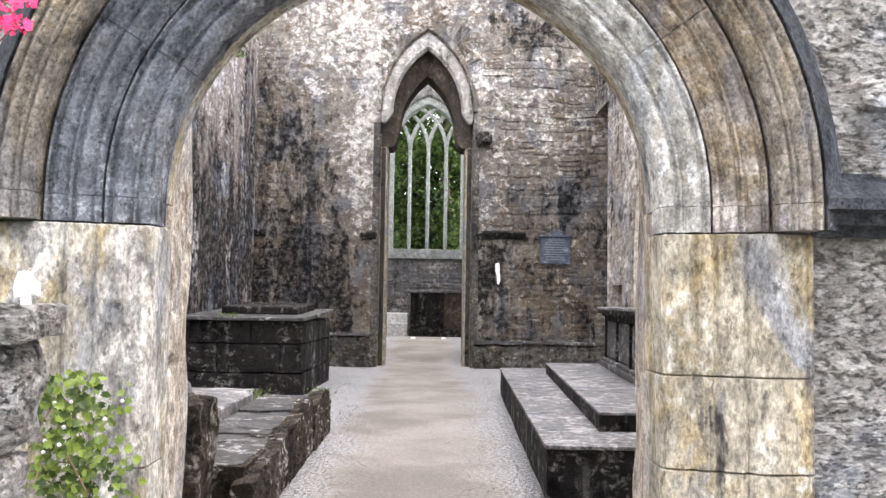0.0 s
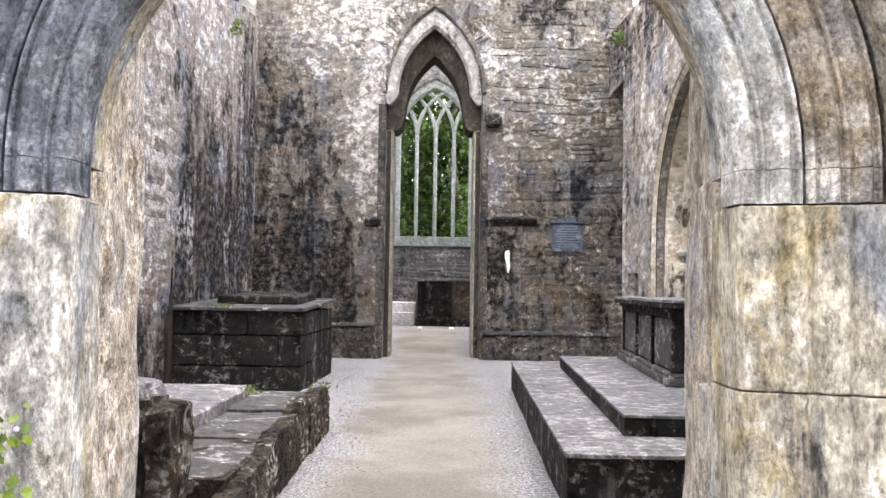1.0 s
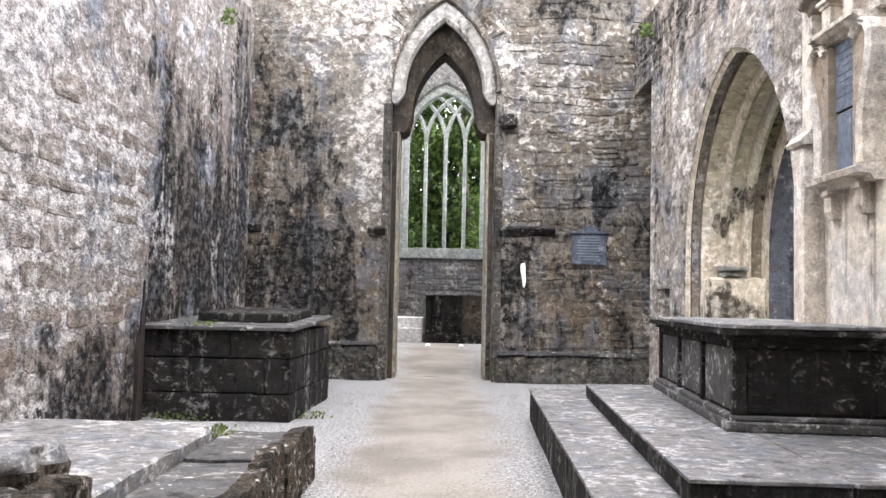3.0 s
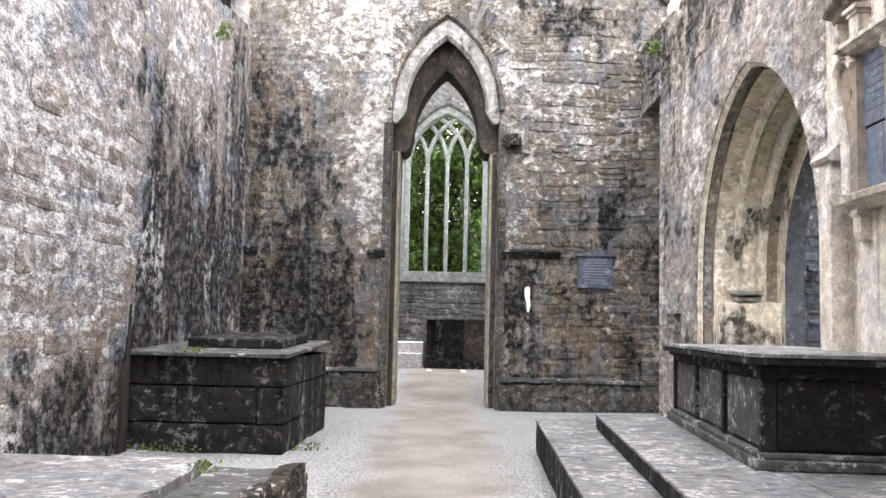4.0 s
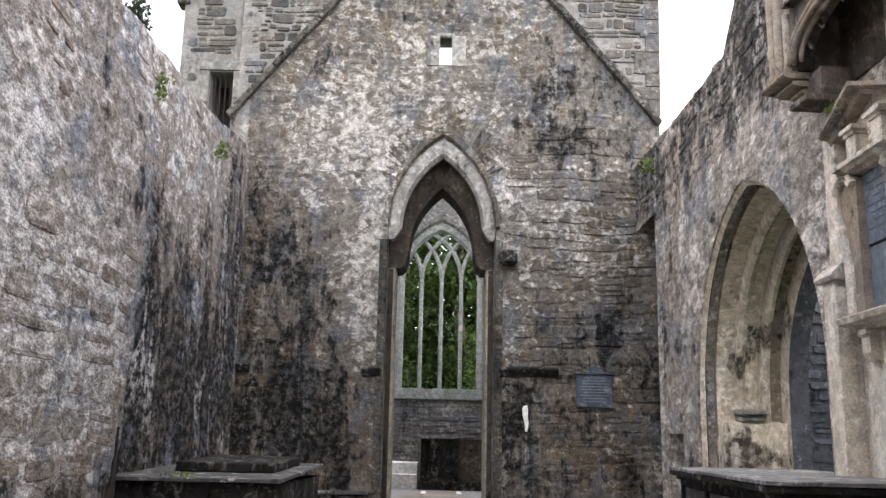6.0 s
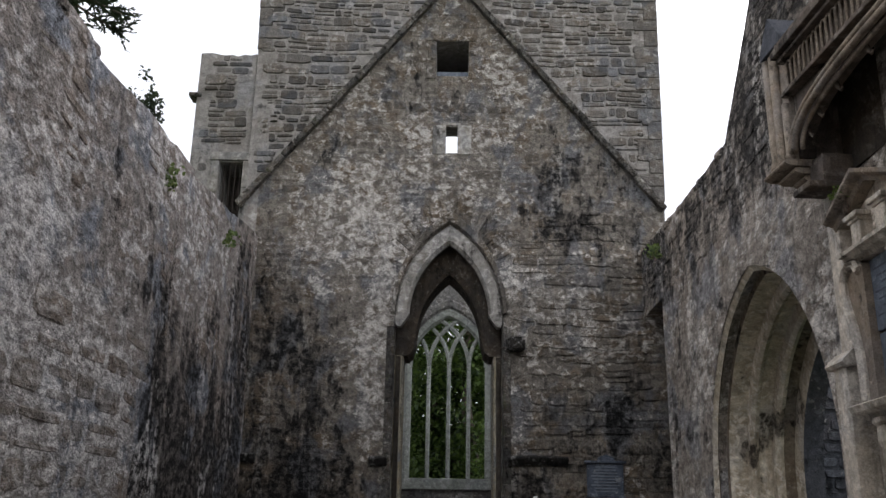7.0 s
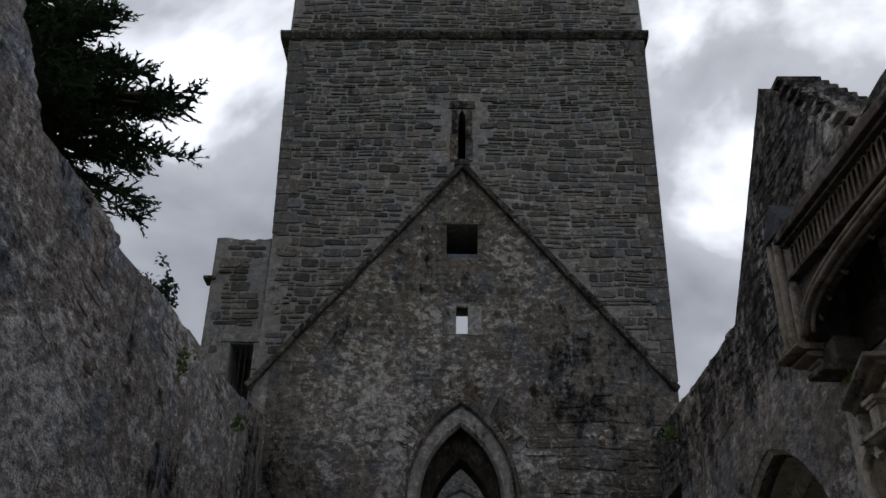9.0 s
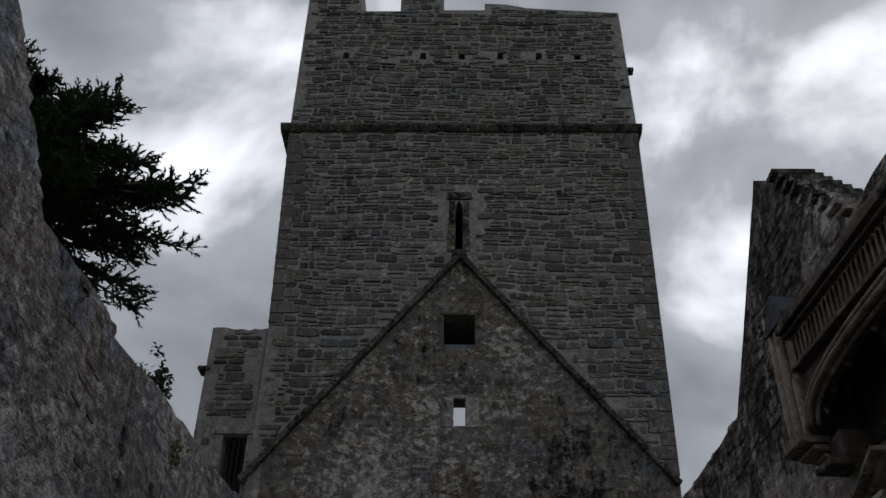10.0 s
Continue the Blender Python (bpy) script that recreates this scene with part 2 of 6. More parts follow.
M_PLASTER = stone("stained_wall_render", PALE, (0.26, 0.236, 0.204), DARK, 0.56, 0.42, 0.35, 0.65, 0.0, blobs=EAST_STAINS, bump=1.0, lichen=0.15, grain=1.5, tone=(0.165, 0.122, 0.08), cool=0.55, drip=0.4)
M_MORTAR = stone("lime_mortar", (0.50, 0.49, 0.46), (0.30, 0.29, 0.27), DARK, 0.5, 0.36, 0.3, 0.3, 0.0, bump=0.6, lichen=0.2, blobs=EAST_STAINS)
NORTH_STAINS = (
    ((-3.5, 15.2, 1.6), (2, 2.4, 2.8), 0.24), ((-3.5, 13.35, 2.6), (2, 0.55, 2.8), 0.32), ((-3.5, 17.8, 3.2), (2, 1.2, 3.5), 0.2),
    ((-3.5, 10.2, 2.5), (2, 2.6, 1.7), -0.22), ((-3.5, 11.8, 0.4), (2, 1.5, 0.9), 0.24), ((-3.5, 9.2, 0.2), (2, 2.0, 0.8), 0.18), ((-3.5, 15.0, 5.4), (2, 3.0, 0.9), -0.12))
M_NORTH = stone("north_wall_stone", (0.60, 0.57, 0.54), (0.34, 0.30, 0.265), DARK, 0.36, 0.40, 0.4, 0.8, 0.14, bump=1.0, lichen=0.2, grain=1.5, seed=5.3, tone=(0.25, 0.19, 0.15), blobs=NORTH_STAINS, sy=0.62, cool=0.3, drip=0.5)
M_NMORTAR = stone("north_wall_lime_render", (0.80, 0.775, 0.76), (0.37, 0.335, 0.31), DARK, 0.60, 0.42, 0.75, 0.6, 0.0, bump=1.0, lichen=0.35, seed=5.3, tone=(0.26, 0.20, 0.16), blobs=NORTH_STAINS, sy=0.62, cool=0.75, drip=0.5, grain=1.8)
M_SOUTH = stone("south_wall_render", (1.0, 0.95, 0.88), (0.52, 0.46, 0.40), (0.05, 0.048, 0.046), 0.66, 0.36, 0.55, 0.5, 0.04, bump=1.2, grain=1.8, lichen=0.1, seed=9.1, tone=(0.32, 0.26, 0.20), sy=0.6, cool=0.45, drip=0.45, blobs=(
    ((3.5, 15.6, 5.8), (2, 1.8, 0.8), 0.22), ((3.5, 12.0, 7.5), (2, 3, 1.6), 0.42), ((3.5, 16.4, 3.6), (2, 0.9, 1.8), 0.10), ((3.5, 14.9, 0.6), (2, 1.2, 0.7), 0.2), ((3.5, 18.2, 6.2), (2, 1.3, 1.6), 0.4), ((3.5, 11.6, 5.9), (2, 1.6, 0.6), 0.26)))
M_REVEAL = stone("arch_reveal_stone", (1.0, 0.93, 0.80), (0.72, 0.63, 0.49), (0.06, 0.05, 0.04), 0.68, 0.16, 0.5, 0.6, 0.12, bump=0.5, lichen=0.1, seed=2.2, sy=1.6, tone=(0.30, 0.225, 0.14), drip=0.5, cool=0.2,
                 blobs=(((3.9, 14.8, 1.3), (0.5, 0.5, 0.5), 0.36), ((4.4, 14.7, 3.0), (0.18, 0.5, 1.1), 0.34)))
# Darker copy of the reveal stone: black crust plus the hollows' shade as colour.
M_HOLLOW = stone("darkened_hollow_reveal_stone", (0.62, 0.56, 0.47), (0.30, 0.25, 0.19), (0.035, 0.03, 0.026), 0.36, 0.56, 0.5, 0.6, 0.12, bump=0.5, lichen=0.1, seed=2.2, sy=1.6, tone=(0.20, 0.14, 0.09), drip=0.5)
M_DOOR = stone("doorway_sandy_stone", (0.70, 0.67, 0.60), (0.46, 0.42, 0.335), (0.075, 0.072, 0.074), 0.46, 0.30, 0.6, 0.7, 0.05, bump=0.6, lichen=0.0, grain=1.8, seed=1.4, sx=2.4, sz=0.55, tone=(0.44, 0.335, 0.15), drip=0.7, cool=0.6, size=2.2,
               blobs=(((0.94, 2.9, 0.5), (0.10, 0.5, 0.9), 0.06), ((1.06, 2.9, 0.9), (0.10, 0.5, 1.4), 0.08), ((-1.0, 2.9, 0.6), (0.5, 0.5, 1.6), -0.12)))
M_ARCH = stone("archivolt_blue_stone", (0.52, 0.55, 0.60), (0.21, 0.225, 0.255), (0.036, 0.044, 0.064), 0.42, 0.44, 0.5, 0.3, 0.16, bump=0.5, lichen=0.0, seed=3.7, tone=(0.26, 0.245, 0.21), cool=0.6, size=2.4, grain=1.8, sx=2.2)
M_ARCHPALE = stone("archivolt_pale_roll_stone", (0.74, 0.75, 0.74), (0.46, 0.455, 0.42), (0.13, 0.13, 0.13), 0.66, 0.24, 0.4, 0.45, 0.10, bump=0.4, lichen=0.0, seed=5.5, tone=(0.42, 0.35, 0.22), cool=0.4, size=2.4, grain=1.6, sx=2.2)
M_ARCHBROWN = stone("archivolt_brown_stone", (0.62, 0.57, 0.51), (0.36, 0.315, 0.265), (0.09, 0.085, 0.084), 0.44, 0.30, 0.3, 0.6, 0.10, bump=0.5, lichen=0.0, seed=1.7, tone=(0.38, 0.285, 0.16), cool=0.45, size=2.4, grain=1.8, sx=2.2)
M_HOOD = stone("hood_mould_stone", (0.60, 0.56, 0.50), (0.34, 0.305, 0.255), (0.07, 0.07, 0.073), 0.44, 0.34, 0.3, 0.6, 0.1, bump=0.6, lichen=0.0, seed=3.2, tone=(0.33, 0.255, 0.155), cool=0.4, size=2.4, grain=1.9, sx=2.2)
M_HOODTOP = stone("dark_hood_weathering", (0.30, 0.31, 0.33), (0.065, 0.07, 0.08), (0.02, 0.023, 0.03), 0.36, 0.44, 0.0, 0.2, 0.1, bump=0.7, lichen=0.0, grain=2.0, seed=3.4, tone=(0.1, 0.09, 0.075), size=2.0)
M_RUBBLE = stone("slaty_slurried_rubble", (0.80, 0.785, 0.755), (0.52, 0.50, 0.465), (0.10, 0.102, 0.108), 0.92, 0.24, 0.0, 0.45, 0.2, bump=1.4, lichen=0.1, seed=6.6, sz=1.8, size=1.3, drip=0.1, cool=0.6, tone=(0.36, 0.29, 0.20), grain=1.2)
M_JAMB_IN = stone("reveal_rubble", (1.10, 1.04, 0.95), (0.84, 0.745, 0.61), (0.20, 0.19, 0.18), 0.56, 0.16, 0.0, 0.6, 0.10, bump=1.0, lichen=0.0, grain=1.8, sy=1.1, size=1.8, seed=8.8, cell=0.5, cool=0.4, tone=(0.33, 0.22, 0.14))
M_TOMB = stone("black_crusted_tomb_stone", (0.52, 0.51, 0.49), (0.040, 0.038, 0.036), (0.007, 0.007, 0.007), 0.36, 0.54, 0.6, 0.5, 0.25, bump=0.9, lichen=0.15, size=1.7, seed=4.1, rough=0.8, tone=(0.055, 0.045, 0.034))
M_KERB = stone("crumbling_kerb_stone", (0.72, 0.68, 0.62), (0.085, 0.074, 0.062), (0.008, 0.008, 0.007), 0.40, 0.48, 0.5, 0.6, 0.2, bump=1.3, lichen=0.8, grain=1.3, seed=9.6, tone=(0.14, 0.10, 0.06))
M_SLAB = stone("worn_slab_stone", (0.56, 0.55, 0.54), (0.22, 0.215, 0.21), (0.05, 0.049, 0.047), 0.58, 0.36, 0.0, 0.25, 0.12, bump=0.3, lichen=0.3, size=2.0, cool=0.5, grain=1.3, seed=7.7, rough=0.7, tone=(0.14, 0.12, 0.10))
M_LID = stone("dark_lichened_lid_stone", (0.46, 0.45, 0.44), (0.12, 0.118, 0.115), (0.03, 0.03, 0.03), 0.46, 0.42, 0.0, 0.25, 0.1, bump=0.4, lichen=0.6, seed=6.7, tone=(0.09, 0.08, 0.065))
M_LEDGE = stone("mossy_footing_stone", (0.48, 0.47, 0.43), (0.15, 0.142, 0.128), (0.018, 0.018, 0.017), 0.46, 0.48, 0.3, 0.5, 0.3, bump=1.3, lichen=0.2, size=2.2, grain=1.5, seed=3.1, moss=0.35)
M_DRESS = stone("dressed_grey_limestone", (0.56, 0.545, 0.51), (0.34, 0.325, 0.295), (0.06, 0.056, 0.05), 0.55, 0.36, 0.6, 0.35, 0.12, bump=0.3, lichen=0.2, seed=1.9, tone=(0.22, 0.18, 0.12))
# Dark stone for inner arch and recess backs, with their shade in the colour.
M_SHADEDARK = stone("shade_dark_inner_stone", (0.20, 0.18, 0.16), (0.075, 0.066, 0.055), (0.02, 0.019, 0.017), 0.25, 0.45, 0.4, 0.4, 0.12, bump=0.4, lichen=0.1, seed=2.9)
M_MONU = stone("monument_pale_stone", (1.0, 0.94, 0.84), (0.78, 0.70, 0.59), (0.14, 0.125, 0.105), 0.6, 0.26, 0.7, 0.3, 0.05, bump=0.2, lichen=0.05, seed=5.9, tone=(0.30, 0.25, 0.18))
M_CANOPY = stone("canopy_brown_stone", (0.40, 0.36, 0.31), (0.17, 0.14, 0.115), (0.03, 0.027, 0.024), 0.4, 0.36, 0.6, 0.5, 0.08, bump=0.3, lichen=0.1, seed=4.6, tone=(0.16, 0.11, 0.07))
M_SHAFT = stone("tan_carved_stone", (0.62, 0.54, 0.45), (0.36, 0.30, 0.235), (0.06, 0.052, 0.044), 0.42, 0.36, 0.6, 0.5, 0.08, bump=0.25, lichen=0.05, seed=4.9, tone=(0.24, 0.17, 0.11))
M_CHOIR = stone("choir_wall_stone", (0.56, 0.55, 0.53), (0.24, 0.235, 0.23), (0.05, 0.05, 0.05), 0.5, 0.4, 0.5, 0.3, 0.25, bump=0.7, lichen=0.6, seed=7.2)
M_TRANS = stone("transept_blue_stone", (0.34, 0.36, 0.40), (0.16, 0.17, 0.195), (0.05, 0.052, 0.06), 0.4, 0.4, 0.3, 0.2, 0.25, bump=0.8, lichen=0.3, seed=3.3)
M_WINSTONE = stone("tracery_limestone", (0.46, 0.48, 0.46), (0.30, 0.32, 0.295), (0.09, 0.10, 0.085), 0.6, 0.25, 0.4, 0.15, 0.05, bump=0.2, lichen=0.1, seed=6.1, tone=(0.25, 0.28, 0.2))
M_SLATE = stone("blue_slate", (0.34, 0.38, 0.44), (0.17, 0.20, 0.245), (0.07, 0.08, 0.095), 0.4, 0.35, 0.9, 0.0, 0.04, bump=0.1, lichen=0.1, seed=2.4, rough=0.55, tone=(0.13, 0.15, 0.18))
M_PLAQUE = stone("weathered_plaque_slate", (0.30, 0.34, 0.40), (0.10, 0.12, 0.155), (0.04, 0.045, 0.055), 0.42, 0.36, 0.9, 0.0, 0.04, bump=0.2, lichen=0.2, seed=8.4, rough=0.6, tone=(0.08, 0.08, 0.08))
M_LETTER = plain("worn_lettering", (0.13, 0.15, 0.175), 0.8)
M_IRON = plain("rusty_iron", (0.035, 0.026, 0.022), 0.75, 0.4, 0.4)
M_WHITE = plain("white_quartz", (0.72, 0.71, 0.69), 0.6, 0, 0.3, 14, 0.4)
M_PAINT = plain("white_lime_splash", (0.74, 0.73, 0.70), 0.85)
M_BARK = plain("tree_bark", (0.075, 0.06, 0.045), 0.9, 0, 0.4, 6, 0.6)
M_YEW = leafy("yew_needles", (0.012, 0.022, 0.010), (0.035, 0.055, 0.022))
M_LEAF = leafy("broad_leaves", (0.018, 0.042, 0.010), (0.12, 0.19, 0.04), 0.8)
M_IVY = leafy("creeper_leaves", (0.03, 0.06, 0.012), (0.23, 0.31, 0.05), 14)
M_MOSS = leafy("wall_fern_leaves", (0.05, 0.09, 0.02), (0.15, 0.20, 0.05), 9)
M_PINK = plain("pink_petals", (0.80, 0.045, 0.19), 0.6, 0, 0.3, 40, 0.1)
M_PALEFL = plain("tiny_lilac_petals", (0.62, 0.56, 0.66), 0.6)
M_STEM = plain("reddish_stem", (0.16, 0.08, 0.06), 0.7)
M_PEBBLE = stone("limestone_grit", (0.50, 0.49, 0.48), (0.34, 0.335, 0.325), (0.2, 0.2, 0.2), 0.6, 0.2, 0, 0.2, 0.25, bump=0.2, lichen=0)


def floor_material():
    m, n, l, b = mat_base("trodden_gravel", 0.92)
    nt = m.node_tree
    geo = n.new("ShaderNodeNewGeometry")
    pos = geo.outputs["Position"]
    sep = n.new("ShaderNodeSeparateXYZ")
    l.new(pos, sep.inputs[0])
    a = tex_noise(nt, pos, 0.8, 6, 0.6, 0.3)
    f = tex_noise(nt, pos, 30, 5, 0.75)
    g = tex_noise(nt, pos, 110, 4, 0.75)
    off = math2(nt, "ABSOLUTE", math2(nt, "SUBTRACT", sep.outputs["X"], -0.02), 0.0)
    edge = math2(nt, "ADD", off, math2(nt, "MULTIPLY", math2(nt, "SUBTRACT", a, 0.5), 1.1))
    sand = mix(nt, ramp(nt, a, 0.3, 0.7), (0.165, 0.146, 0.125), (0.285, 0.258, 0.226))
    grey = mix(nt, ramp(nt, f, 0.36, 0.64), (0.11, 0.11, 0.108), (0.38, 0.375, 0.37))
    col = mix(nt, ramp(nt, edge, 0.45, 0.95), sand, grey)
    hs = n.new("ShaderNodeHueSaturation")
    l.new(math2(nt, "MULTIPLY", ramp(nt, f, 0.3, 0.7, 0.74, 1.2), ramp(nt, g, 0.3, 0.7, 0.68, 1.28)), hs.inputs["Value"])
    l.new(col, hs.inputs["Color"])
    l.new(hs.outputs[0], b.inputs["Base Color"])
    bp = n.new("ShaderNodeBump")
    bp.inputs["Strength"].default_value, bp.inputs["Distance"].default_value = 0.5, 0.03
    l.new(math2(nt, "ADD", f, math2(nt, "MULTIPLY", g, 0.6)), bp.inputs["Height"])
    l.new(bp.outputs[0], b.inputs["Normal"])
    return m


M_FLOOR = floor_material()
M_GRASS = plain("meadow_grass", (0.06, 0.09, 0.03), 0.95, 0, 0.4, 1.5, 0.5)


# ---------------- mesh helpers ----------------
rng = random.Random(11)


def mesh_object(name, verts, faces, material, parent=None, label="", smooth=False):
    me = bpy.data.meshes.new(name)
    me.from_pydata([tuple(v) for v in verts], [], faces)
    me.materials.append(material)
    if smooth:
        me.shade_smooth()
    me.update()
    ob = new(name, me)
    if parent is not None:
        ob.parent = parent
    return tagged(ob, label)


def part(name, bm, material, parent=None, label="", smooth=False):
    """Links a bmesh as ONE mesh object, under a thing or a part if one is given."""
    bmesh.ops.recalc_face_normals(bm, faces=bm.faces[:])
    me = bpy.data.meshes.new(name)
    bm.to_mesh(me)
    bm.free()
    me.materials.append(material)
    if smooth:
        me.shade_smooth()
    ob = new(name, me)
    if parent is not None:
        ob.parent = parent
    return tagged(ob, label)


def empty(name, label, category, group="", kind=""):
    return tagged(new(name), label, category, group, kind)


def wob(x, y, z, s=1.0, a=1.0):
    return a * noise.noise(Vector((x * s, y * s, z * s)))


def block(bm, x0, x1, y0, y1, z0, z1, bevel=0.012, rough=0.0, m=None, cuts=0, chip=1.0):
    """A worn block: bevelled edges and, if rough, uneven faces."""
    start = len(bm.verts)
    bm.verts.ensure_lookup_table()
    made = bmesh.ops.create_cube(bm, size=1.0)
    vs = made["verts"]
    for v in vs:
        v.co = Vector(((x0 + x1) / 2 + v.co.x * (x1 - x0), (y0 + y1) / 2 + v.co.y * (y1 - y0), (z0 + z1) / 2 + v.co.z * (z1 - z0)))
    es = list({e for v in vs for e in v.link_edges})
    if cuts:
        bmesh.ops.subdivide_edges(bm, edges=es, cuts=cuts, use_grid_fill=True)
        bm.verts.ensure_lookup_table()
        vs = bm.verts[start:]
        for v in vs:
            p = v.co.copy()
            e = sum((abs(p.x - x0) < 1e-5 or abs(p.x - x1) < 1e-5, abs(p.y - y0) < 1e-5 or abs(p.y - y1) < 1e-5, abs(p.z - z0) < 1e-5 or abs(p.z - z1) < 1e-5))
            c = Vector(((x0 + x1) / 2, (y0 + y1) / 2, (z0 + z1) / 2))
            d = Vector((wob(p.x, p.y, p.z, 3.1), wob(p.y, p.z, p.x, 3.1), wob(p.z, p.x, p.y, 3.1))) * rough + Vector((wob(p.y, p.x, p.z, 11.0), wob(p.z, p.y, p.x, 11.0), wob(p.x, p.z, p.y, 11.0))) * rough * 0.6
            if e >= 2:
                d += (c - p).normalized() * bevel * (0.6 + chip * abs(wob(p.x, p.y, p.z, 5.3)) * 2.5)
            v.co = p + d
    elif bevel:
        bmesh.ops.bevel(bm, geom=es, offset=bevel, segments=2, affect="EDGES", profile=0.6)
    if m is not None:
        bm.verts.ensure_lookup_table()
        bmesh.ops.transform(bm, matrix=m, verts=bm.verts[start:])
    return bm


def one_block(name, dims, material, parent=None, label="", bevel=0.012, rough=0.0, cuts=0, m=None, chip=1.0):
    return part(name, block(bmesh.new(), *dims, bevel, rough, m, cuts, chip), material, parent, label)


def plate(name, outer, holes, place, depth, material, parent=None, label="", holes_back=None):
    """A wall from an outline with openings; place(u, v, d) puts it in the world, d = 0 in front and depth behind."""
    bm = bmesh.new()
    loops = []
    for i, lp in enumerate([outer, *holes]):
        lb = lp if (holes_back is None or i == 0) else holes_back[i - 1]
        loops.append(([bm.verts.new(place(u, v, 0.0)) for u, v in lp], [bm.verts.new(place(u, v, depth)) for u, v in lb]))
    for side in (0, 1):
        edges = []
        for lp in loops:
            vs = lp[side]
            edges += [bm.edges.new((vs[i], vs[(i + 1) % len(vs)])) for i in range(len(vs))]
        bmesh.ops.triangle_fill(bm, use_beauty=True, use_dissolve=False, edges=edges)
    for f, k in loops:
        for i in range(len(f)):
            j = (i + 1) % len(f)
            bm.faces.new((f[i], f[j], k[j], k[i]))
    return part(name, bm, material, parent, label)


def inside(poly, u, v):
    hit = False
    for i in range(len(poly)):
        (a, b), (c, d) = poly[i], poly[i - 1]
        if (b > v) != (d > v) and u < (c - a) * (v - b) / (d - b) + a:
            hit = not hit
    return hit


def arc(cx, cz, r, a0, a1, n):
    return [(cx + r * math.cos(radians(a0 + (a1 - a0) * i / n)), cz + r * math.sin(radians(a0 + (a1 - a0) * i / n))) for i in range(n + 1)]


def pointed(half, spring, apex, n=10, c=0.0):
    """A pointed arch from its right springing over the apex to its left one."""
    h = apex - spring
    r = (half * half + h * h) / (2 * half)
    a = math.degrees(math.atan2(h, half - (half - r) - 0.0)) if r <= 0 else math.degrees(math.asin(min(1, h / r)))
    if h > r:
        r = h
    right = arc(c + half - r, spring, r, 0, a, n)
    left = [(2 * c - x, z) for x, z in reversed(right[:-1])]
    return right + left


def jag(points, step=0.3, amp=0.06, seed=0.0):
    """A broken wall top through the given points."""
    out = []
    for (a, b), (c, d) in zip(points, points[1:]):
        k = max(1, int(math.hypot(c - a, d - b) / step))
        for i in range(k):
            t = i / k
            u, v = a + (c - a) * t, b + (d - b) * t
            out.append((u, v + wob(u * 2.7, v, seed, 1.0, amp) + wob(u * 9.1, v, seed + 4, 1.0, amp * 0.6)))
    return out + [points[-1]]


def stone_shape(cs, gap, bevel, depth, place, r):
    """An uneven stone with cut corners on a wall: its points and faces."""
    cu, cv = sum(c[0] for c in cs) / 4, sum(c[1] for c in cs) / 4
    ring = []
    for i in range(4):
        p, q, o = cs[i], cs[(i + 1) % 4], cs[i - 1]
        for t in (o, q):
            k = r.uniform(0.06, 0.24)
            ring.append((p[0] + (t[0] - p[0]) * k, p[1] + (t[1] - p[1]) * k))
    w = max(1e-3, min(abs(cs[1][0] - cs[0][0]), abs(cs[2][1] - cs[1][1])))

    def shrink(s):
        k = max(0.3, 1 - 2 * s / w)
        return [(cu + (u - cu) * max(0.3, 1 - 2 * s / max(w, abs(cs[1][0] - cs[0][0]))), cv + (v - cv) * k) for u, v in ring]
    base, top = shrink(gap), shrink(gap + bevel)
    vs = [place(u, v, 0.02) for u, v in base] + [place(u, v, -depth * (1 + 0.35 * wob(u * 7, v * 7, depth * 90))) for u, v in top]
    fs = [tuple(range(8, 16))] + [(i, (i + 1) % 8, 8 + (i + 1) % 8, 8 + i) for i in range(8)]
    return vs, fs


def masonry(wall, place, u0, u1, v0, v1, hs, ws, keep, material, singles, gap=0.012, bevel=0.012, depth=(0.012, 0.035), seed=1, depth_of=None, wave=0.05):
    """Rubble courses on a wall: those that singles(u, v) picks are pieces of their own (300 at most), the rest is joined."""
    r = random.Random(seed)
    V, F, count, v = [], [], 0, v0

    def lift(u, w):
        return w + wave * noise.noise(Vector((u * 0.55, w * 0.4, seed))) + 0.35 * wave * noise.noise(Vector((u * 1.9, w * 1.3, seed + 5)))
    pieces = []
    while v < v1:
        h = r.uniform(*hs)
        u = u0 - r.uniform(0, ws[1])
        while u < u1:
            w = r.uniform(*ws) * (1.35 if r.random() < 0.12 else 1.0)
            rows = ((v, v + h),) if r.random() < 0.72 or h < hs[0] * 1.25 else ((v, v + h * 0.48), (v + h * 0.48, v + h))
            for a, b in rows:
                if r.random() < 0.55:
                    cut = (b - a) * r.uniform(0.05, 0.34)
                    a, b = (a + cut, b) if r.random() < 0.5 else (a, b - cut)
                cs = [(u, lift(u, a)), (u + w, lift(u + w, a)), (u + w + r.uniform(-0.03, 0.03), lift(u + w, b)), (u + r.uniform(-0.03, 0.03), lift(u, b))]
                if all(keep(*c) for c in cs) and keep(u + w / 2, (a + b) / 2):
                    d = r.uniform(*depth) * (depth_of(u, v) if depth_of else 1.0)
                    pieces.append((cs, d))
            u += w
        v += h
    for cs, d in pieces:
        vs, fs = stone_shape(cs, gap * r.uniform(0.6, 1.5), bevel, d, place, r)
        if count < 300 and singles(cs[0][0], cs[0][1]):
            mesh_object("stone", vs, fs, material, wall)
            count += 1
        else:
            k = len(V)
            V += vs
            F += [tuple(i + k for i in f) for f in fs]
    if V:
        tagged(mesh_object("masonry", V, F, material, wall, "courses of weathered rubble stone"), kind="stuff")


